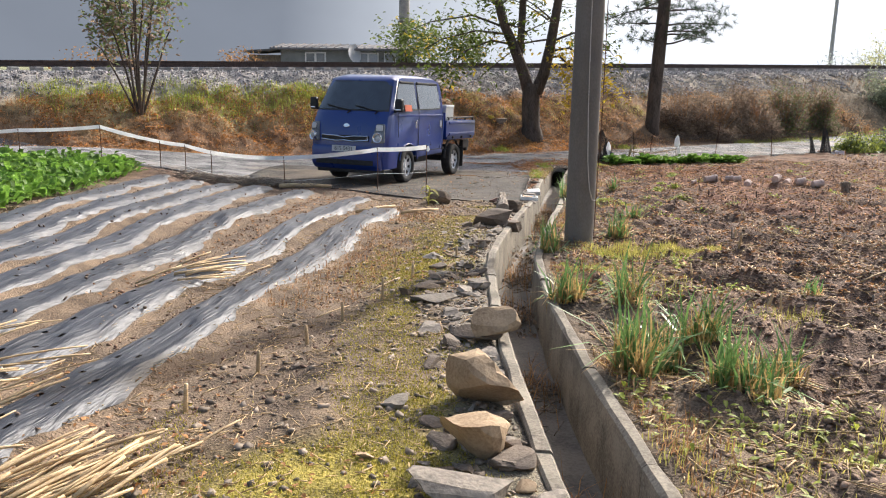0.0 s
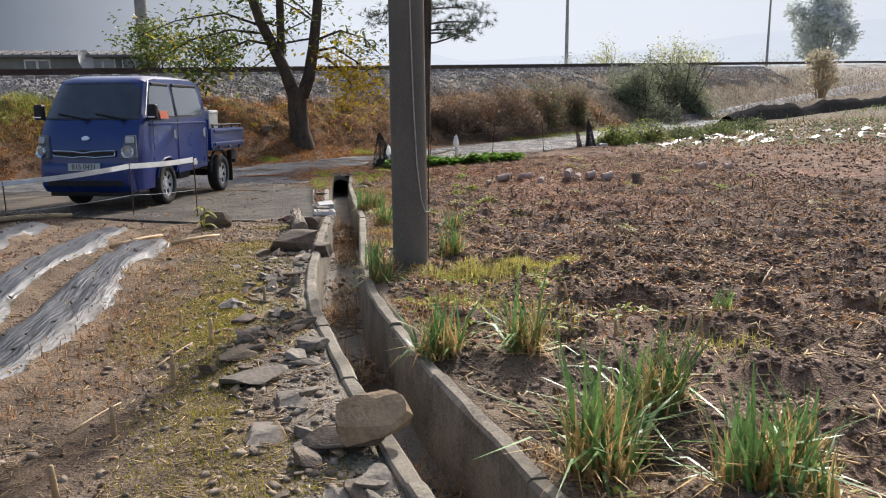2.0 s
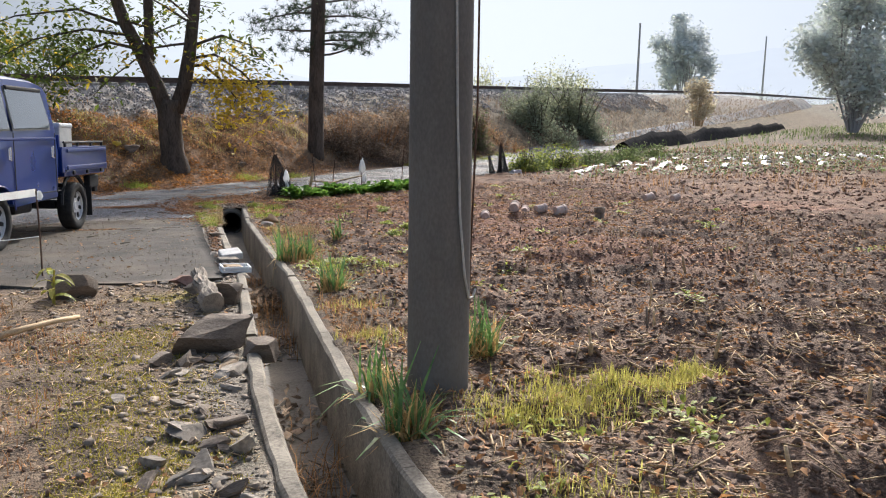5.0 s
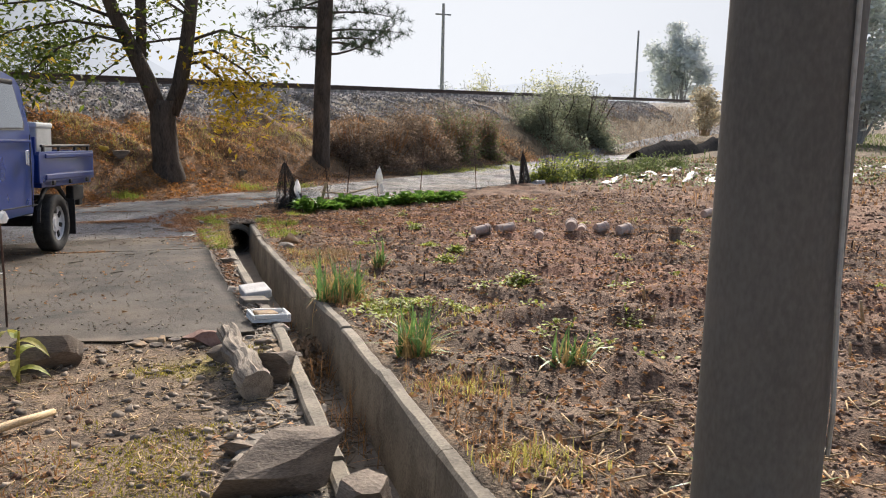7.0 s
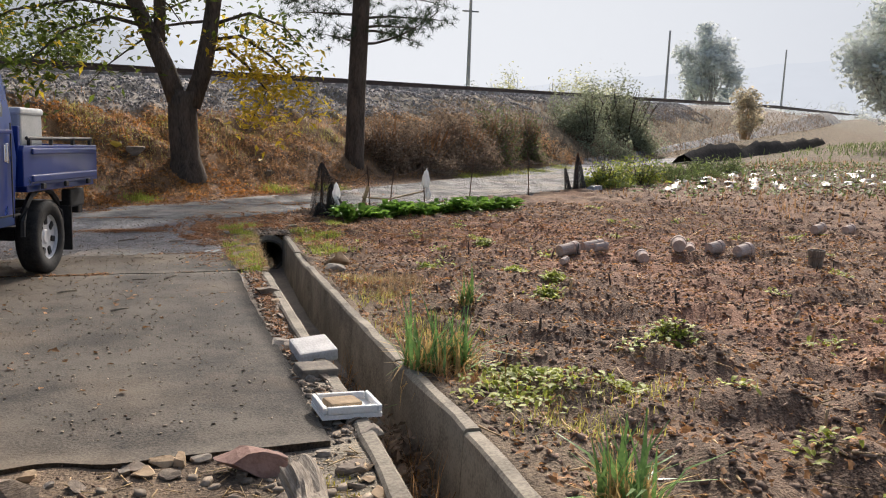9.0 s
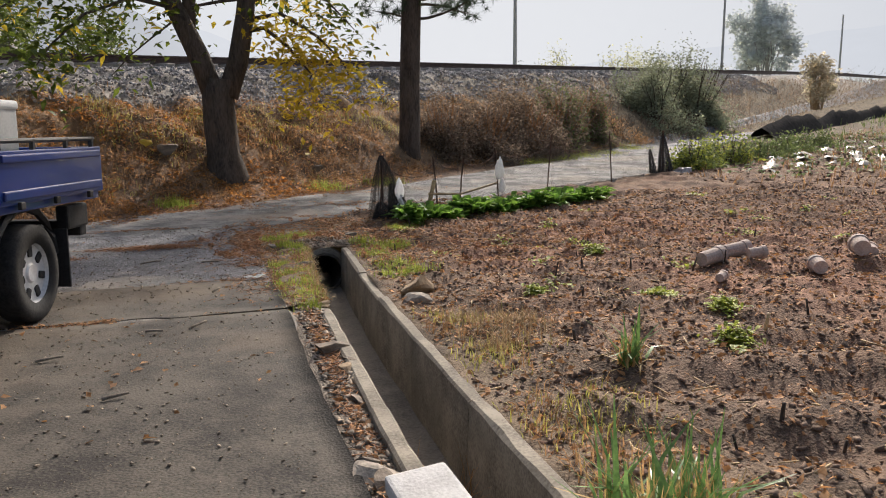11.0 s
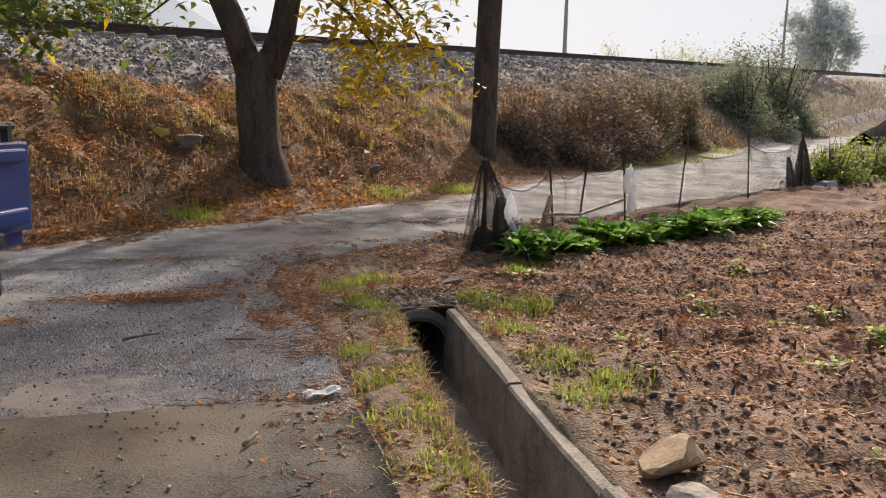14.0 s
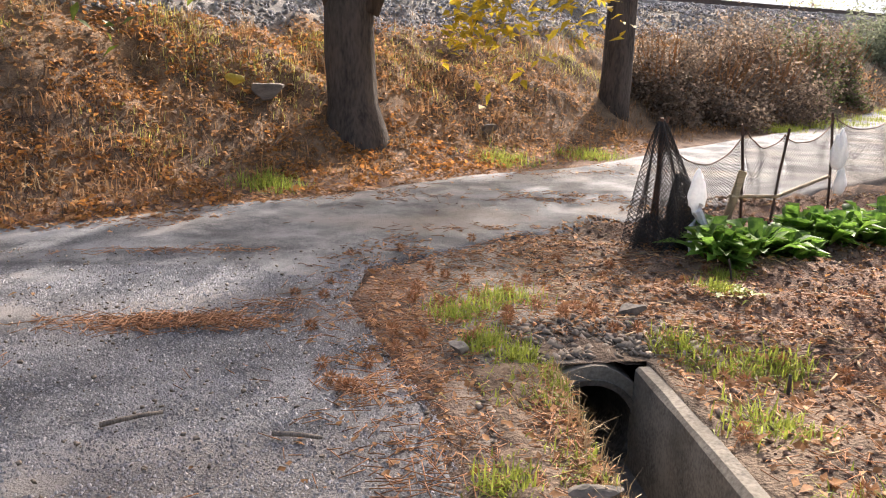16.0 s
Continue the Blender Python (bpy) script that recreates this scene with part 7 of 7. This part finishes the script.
    stuff("ditch_weeds", V, F, DRY_WEED, "dry brown weeds caught in the ditch", "weeds")
    S = np.stack([rs.uniform(.04, .16, len(x)), np.full(len(x), .008), np.full(len(x), .008)], -1)
    V, F = scatter(STICK, P + (0, 0, .02), S, .4, rs)
    stuff("ditch_debris", V, F, WOOD, "twigs and debris on the ditch floor", "debris")
    y = np.concatenate([rs.normal(12.9, .22, 700), rs.normal(9.3, .2, 110), rs.normal(6.6, .2, 110)])
    x = ditch_x(y) + rs.uniform(-.155, .155, len(y))
    P = np.stack([x, y, base_z(x, y) - .42 + rs.uniform(0, .16, len(y))], -1)
    V, F = scatter(LEAFLET, P, rs.uniform(.03, .08, len(y)), 1.2, rs)
    stuff("ditch_leaf_heap", V, F, THICKET, "rotting leaves heaped in the ditch", "leaf litter")


build_clods()


# ---- net fence ----
def build_net_fence():
    fence = empty("net_fence", pose(0, 0, 0), "sagging black net fence on thin poles beside the lane", "fence")
    line = [(.84, 21.97, .84), (1.75, 22.61, .76), (2.24, 22.96, .72), (2.97, 23.46, .82), (4.23, 24.37, .86), (6.02, 25.64, .80), (7.85, 26.93, .86)]
    tops = [Vector((x, y, gz(x, y) + h)) for x, y, h in line]
    for k, ((x, y, h), t) in enumerate(zip(line, tops)):
        lean = .04 * ((-1) ** k)
        part("pole", tube([(x - lean, y, t.z - h - .1), (x, y, t.z - h * .4), (x + lean, y, t.z + (.16 if k in (4, 5) else .05))], .011, 6), RUST, fence)
    part("cross_rail", tube([(1.62, 22.5, gz(1.6, 22.5) + .28), (2.2, 22.9, gz(2.2, 22.9) + .22), (2.95, 23.42, gz(2.95, 23.4) + .30)], .016, 6), STALK, fence, "pale horizontal stick")
    part("board", box(.06, .02, .46, (1.66, 22.53, gz(1.66, 22.5) + .24), .004, Matrix.Rotation(radians(14), 4, "Y")), STALK, fence, "pale split board")

    def threads(name, X, parent, r=.0015, label=""):
        """Knotted netting: a three-sided thread along both diagonals of every cell of a grid of points."""
        a = np.concatenate([X[:-1, :-1].reshape(-1, 3), X[:-1, 1:].reshape(-1, 3)])
        b = np.concatenate([X[1:, 1:].reshape(-1, 3), X[1:, :-1].reshape(-1, 3)])
        d = b - a
        d /= np.linalg.norm(d, axis=1)[:, None] + 1e-9
        u = np.cross(d, (.31, .52, .79))
        u /= np.linalg.norm(u, axis=1)[:, None] + 1e-9
        w = np.cross(d, u)
        ring = [r * (math.cos(q) * u + math.sin(q) * w) for q in (0, 2.094, 4.189)]
        V = np.stack([a + ring[0], a + ring[1], a + ring[2], b + ring[0], b + ring[1], b + ring[2]], 1).reshape(-1, 3)
        k = (np.arange(len(a)) * 6)[:, None, None]
        F = (k + np.array([(0, 1, 4, 3), (1, 2, 5, 4), (2, 0, 3, 5)])[None]).reshape(-1, 4)
        ob = new(name, fast_mesh(name, V, F, NET_THREAD))
        ob.parent = parent
        if label:
            ob["label"] = label

    for n, (a, b) in enumerate(zip(tops, tops[1:])):
        cols, rows = max(12, int((b - a).length / .030)), 28
        X = np.zeros((cols + 1, rows + 1, 3))
        za, zb = gz(a.x, a.y), gz(b.x, b.y)
        for i in range(cols + 1):
            t = i / cols
            top = a.lerp(b, t)
            foot = za + (zb - za) * t
            sag = (.26 if n == 0 else .10 + .03 * (b - a).length) * (4 * t * (1 - t)) ** .8
            for j in range(rows + 1):
                f = j / rows
                X[i, j] = (top.x + .03 * noise.noise((t * 4, f * 4, a.x)), top.y + .05 * noise.noise((t * 3, f * 3, a.x + 5)) - .05 * math.sin(math.pi * f), (top.z - sag) * (1 - f) + (foot + .02) * f)
        threads("net_panel", X, fence)
        part("top_cord", tube([Vector(X[q, 0]) for q in range(0, cols + 1, 2)] + [Vector(X[cols, 0])], .005, 5), RUST, fence)
    # netting draped round the corner post
    X = np.zeros((47, 27, 3))
    for i in range(47):
        q = 2 * math.pi * i / 46
        for j in range(27):
            f = j / 26
            r = (.02 + .25 * f ** .85) * (1 + .22 * math.sin(q * 7 + f * 2))
            X[i, j] = (.84 + .10 * f + r * math.cos(q), 21.97 - .03 * f + .8 * r * math.sin(q), tops[0].z + .02 - (tops[0].z - gz(.9, 21.95) + .01) * f)
    threads("corner_net", X, fence, .0022, "black netting draped round the corner post")
    # bunched corner of netting
    for cx, cy, h, w, nm in ((1.08, 21.93, .52, .13, "bunched_net"), (.92, 21.98, .24, .16, "bunched_net"), (7.98, 26.95, .88, .13, "bunched_net"), (7.5, 26.62, .5, .05, "bunched_net")):
        z = gz(cx, cy)
        bm = bmesh.new()
        n = 26
        rings = []
        for j in range(9):
            f = j / 8
            r = w * (1 - f) ** .8 + .02
            rings.append([bm.verts.new((cx - .10 * f + r * (1 + .35 * math.sin(k * 1.9 + j * .3)) * math.cos(2 * math.pi * k / n), cy + .9 * r * (1 + .35 * math.sin(k * 1.9 + j * .3)) * math.sin(2 * math.pi * k / n), z + h * f)) for k in range(n)])
        for a, b in zip(rings, rings[1:]):
            for k in range(n):
                bm.faces.new((a[k], a[(k + 1) % n], b[(k + 1) % n], b[k]))
        part(nm, bm, NET_DENSE, fence, "black netting gathered round a corner post", smooth=True)
    part("corner_post", tube([(.86, 21.97, gz(.9, 21.97) - .1), (.84, 21.97, gz(.9, 21.97) + .88)], .016, 6), RUST, fence)
    part("corner_post", tube([(7.93, 26.95, gz(7.9, 26.95) - .1), (7.88, 26.95, gz(7.9, 26.95) + .95)], .02, 6), RUST, fence)

    def bag(x, y, z, s, seed, label):
        bm = bmesh.new()
        bmesh.ops.create_icosphere(bm, subdivisions=3, radius=1)
        for v in bm.verts:
            k = 1 + .3 * noise.noise(v.co * 2.5 + Vector((seed, 0, 0)))
            v.co = Vector((v.co.x * .055 * k * (1.2 - .5 * v.co.z), v.co.y * .035 * k, v.co.z * .16 * k)) * s
        ob = part("plastic_bag", bm, WHITE_TAPE, None, smooth=True)
        ob.location = (x, y, z)
        tagged(ob, label, "bag")
    bag(1.04, 21.76, gz(1.04, 21.76) + .42, .85, 3, "white plastic bag tied to the netting")
    bag(2.99, 23.38, gz(2.99, 23.4) + .52, 1.1, 8, "white plastic bag hung on the net fence")
    bag(3.03, 23.37, gz(2.99, 23.4) + .26, .8, 14, "crumpled pale plastic bag on the net fence")
    rag = bmesh.new()
    tube([(1.06, 21.74, gz(1.1, 21.8) + .34), (1.03, 21.71, gz(1.1, 21.8) + .30), (1.11, 21.67, gz(1.1, 21.8) + .15), (1.17, 21.62, gz(1.1, 21.8) + .02)], [.02, .035, .018, .006], 7, rag)
    tube([(1.06, 21.74, gz(1.1, 21.8) + .30), (.99, 21.70, gz(1.1, 21.8) + .20), (.98, 21.66, gz(1.1, 21.8) + .04)], [.02, .022, .008], 7, rag)
    part("rag_strip", rag, BLOCK, fence, "torn pale rag strips")


build_net_fence()


# ---- far field ----
def build_far_field():
    rs = np.random.default_rng(700)
    pieces = []
    for k in range(16):
        x0, y0 = 10.0 + k * 1.0, 26.2 + .2 * k
        ln = rs.uniform(5, 10)
        d = np.array((.62, .78))
        t = np.linspace(0, 1, 90)
        u = np.linspace(-1, 1, 7)
        Cn = np.array((x0, y0)) + d * (t * ln)[:, None]
        half = .15 + .08 * vnoise(t * 12, t * 0 + k, 91)
        X = Cn[:, 0][:, None] + d[1] * u[None] * half[:, None]
        Y = Cn[:, 1][:, None] - d[0] * u[None] * half[:, None]
        Z = ground_z(X, Y) + .03 * (1 - u[None] ** 2) + .02 + .025 * vnoise(X * 4, Y * 4, 92)
        i = np.arange(89)[:, None] * 7 + np.arange(6)[None]
        F = np.stack([i, i + 1, i + 8, i + 7], -1)
        keep = vnoise(X * 2.0, Y * 2.0, 93)[:-1, :-1] > .14
        pieces.append((np.stack([X, Y, Z], -1).reshape(-1, 3), F[keep]))
    stuff("wet_mulch_scraps", *merge(*pieces), FILM_WET, "torn glistening wet plastic film over far ridges", "mulch film", True)
    x, y = spots(5000, 9, 34, 25, 40, rs, lambda a, b: -.625 * a + .78 * b < 16.2)
    V, F = leafy_rows("w", x, y, 0, .07, BUSH_G, rs, .16, .6)
    stuff("far_field_weeds", V, F, BUSH_G, "low green growth over the far beds", "weeds")
    x, y = spots(4200, 9, 34, 18, 40, rs, lambda a, b: -.625 * a + .78 * b < 16.5)
    V, F = scatter(PEBBLES, onto(x, y), rs.uniform(.03, .10, len(x)), 1, rs)
    stuff("far_field_clods", V, F, CLOD, "dark clods on the far beds", "clods")
    x, y = spots(17000, 7.8, 30, 13, 37, rs, lambda a, b: (-.625 * a + .78 * b < 16.6) & (-.625 * a + .78 * b > 1))
    V, F = scatter(CHIPS, onto(x, y), .022 + .06 * rs.uniform(0, 1, len(x)) ** 2, .7, rs)
    stuff("far_tilth_lumps", V, F, CLOD_DRY, "rough brown lumps over the far beds", "clods")
    x, y = spots(9000, 8, 34, 20, 42, rs, lambda a, b: (-.625 * a + .78 * b < 16.4) & (vnoise(a * .5, b * .5, 97) > -.1))
    V, F = blades(onto(x, y), .22, .02, .8, rs, .8)
    stuff("far_bed_weeds", V, F, DRY_WEED, "withered brown weeds on the far beds", "weeds")
    n = 9000
    d, s = rs.uniform(30, 110, n), rs.uniform(20.2, 24.5, n)
    x, y = d * .78 - s * .625, d * .625 + s * .78
    V, F = blades(np.stack([x, y, base_z(x, y)], -1), .28, .035, .7, rs, .7)
    stuff("far_bank_weeds", V, F, BUSH_B, "tall dead weeds along the far bank", "weeds")
    x, y = spots(30000, 14, 110, 24, 92, rs, lambda a, b: (rs.uniform(0, 1, len(a)) < .12 + .88 * sstep(38, 60, b)) & (-.625 * a + .78 * b < 17.6 + .02 * a) & (-.625 * a + .78 * b > 2) & ~inside(PAVE, a, b))
    V, F = blades(np.stack([x, y, base_z(x, y)], -1), .35, .06, .7, rs, .7)
    stuff("far_meadow", V, F, BUSH_G, "rough green growth over the far plots", "weeds")
    # dark net draped along the lane
    t = np.linspace(0, 1, 90)
    base = np.stack([np.interp(t, [0, 1], [18.5, 50]), np.interp(t, [0, 1], [38.2, 65])], -1)
    h = .55 + .22 * vnoise(t * 11, t * 0, 95) + .10 * vnoise(t * 40, t * 0, 96)
    rows = []
    for off, f in ((-.5, 0), (-.25, .7), (0, 1), (.25, .6), (.5, 0)):
        x, y = base[:, 0] + .66 * off, base[:, 1] - .75 * off
        rows.append(np.stack([x, y, base_z(x, y) + h * f], -1))
    X = np.stack(rows, 1)
    i = np.arange(89)[:, None] * 5 + np.arange(4)[None]
    F = np.stack([i, i + 1, i + 6, i + 5], -1).reshape(-1, 4)
    ob = new("draped_net", fast_mesh("draped_net", X.reshape(-1, 3), F, mottled("black_shade_net", (.026, .025, .024), (.07, .066, .063), 5, 1.0, .3, spec=0), True))
    tagged(ob, "black shade net draped over a low bank by the lane", "net")


build_far_field()


# ---- small single things ----
def build_crumpled_sheet():
    """Grey plastic sheeting crumpled at the fence's far corner."""
    bm = rock_bm(.42, .26, .17, 77, 3, .9)
    for v in bm.verts:
        v.co *= 1 + .25 * noise.noise(v.co * 11)
    ob = part("plastic_sheet", bm, mottled("grey_plastic_sheet", (.34, .36, .40), (.60, .62, .65), 8, .35, .4, 30, translucent=.2), None)
    ob.location = (8.30, 26.75, gz(8.3, 26.75) + .07)
    tagged(ob, "crumpled grey plastic sheet at the fence's corner", "sheet")


build_crumpled_sheet()


def build_small():
    rs = np.random.default_rng(800)
    b = part("yellow_bag", rock_bm(.11, .08, .13, 31, 3, .6), mottled("yellow_plastic", (.55, .40, .05), (.72, .58, .12), 6, .4, .2, translucent=.3), None, smooth=True)
    b.location = (-2.46, 25.84, gz(-2.46, 25.84) + .17)
    tagged(b, "crumpled yellow plastic bag on the leafy bank", "bag")
    # paper on the lane
    bm = bmesh.new()
    g = [[bm.verts.new((.17 * (i / 7 - .5), .09 * (j / 5 - .5), .008 * math.sin(i * 1.3) + .006 * math.cos(j * 2.1))) for j in range(6)] for i in range(8)]
    for i in range(7):
        for j in range(5):
            bm.faces.new((g[i][j], g[i + 1][j], g[i + 1][j + 1], g[i][j + 1]))
    bmesh.ops.solidify(bm, geom=bm.faces[:], thickness=.002)
    p = part("paper_wrapper", bm, STYRO, None)
    p.matrix_world = pose(-.96, 18.15, float(base_z(-.96, 18.15)) + .045, 0, 0, 20)
    tagged(p, "crumpled white paper wrapper on the lane", "litter")
    for x, y, az, ln in ((-1.42, 16.40, 50, .16), (-1.68, 16.42, -25, .12), (-1.43, 19.2, -20, .17), (-2.0, 19.3, 20, .2), (-1.75, 15.1, 15, .12), (-1.3, 17.6, 60, .1), (-2.2, 15.9, 10, .14)):
        a = radians(az)
        z = float(base_z(x, y)) + .037
        stick("twig", (x, y, z), (x + ln * math.cos(a), y + ln * math.sin(a), z + .01), .009, WOOD, "short dark twig lying on the lane", "twig", "twigs on the lane")
    for p, q in (((1.35, 12.6), (2.05, 11.7)), ((3.2, 8.7), (3.9, 9.3)), ((1.1, 3.4), (1.8, 3.2)), ((2.4, 6.8), (2.9, 7.5)), ((1.5, 8.9), (1.9, 8.75))):
        stick("dry_stick", (*p, gz(*p) + .02), (*q, gz(*q) + .03), .007, STRAW, "thin pale stick lying on tilled soil", "stick")
    m = empty("track_marker", pose(2.42, 33.1, gz(2.42, 33.1)), "small pale concrete marker on the ballast slope", "marker")
    for dx in (-.07, .07):
        part("post", box(.06, .05, .36, (dx, 0, .16), .008, Matrix.Rotation(radians(8), 4, "Y")), SLEEPER, m)
    # young maize plant by the corner post
    plant = empty("young_maize", pose(-1.97, 11.4, gz(-1.97, 11.4)), "small bright yellow-green maize plant", "maize")
    part("stem", tube([(0, 0, -.03), (.01, 0, .15), (.02, .01, .27)], [.012, .010, .006], 7), YGRASS, plant)
    for k in range(8):
        a, z = k * 2.4, .06 + .03 * k
        ln = rs.uniform(.13, .21)
        bm = bmesh.new()
        prev = None
        for j in range(7):
            t = j / 6
            c = Vector((ln * t * math.cos(a), ln * t * math.sin(a), z + ln * (.75 * t - 1.0 * t * t)))
            w = .030 * (1 - t) ** .6 * (.6 + t)
            sd = Vector((-math.sin(a), math.cos(a), .25))
            cur = [bm.verts.new(c - sd * w), bm.verts.new(c + Vector((0, 0, -.004))), bm.verts.new(c + sd * w)]
            if prev:
                bm.faces.new((prev[0], prev[1], cur[1], cur[0])), bm.faces.new((prev[1], prev[2], cur[2], cur[1]))
            prev = cur
        part("leaf", bm, YGRASS if k % 3 else GRASS, plant)


build_small()
build_culvert_earth()
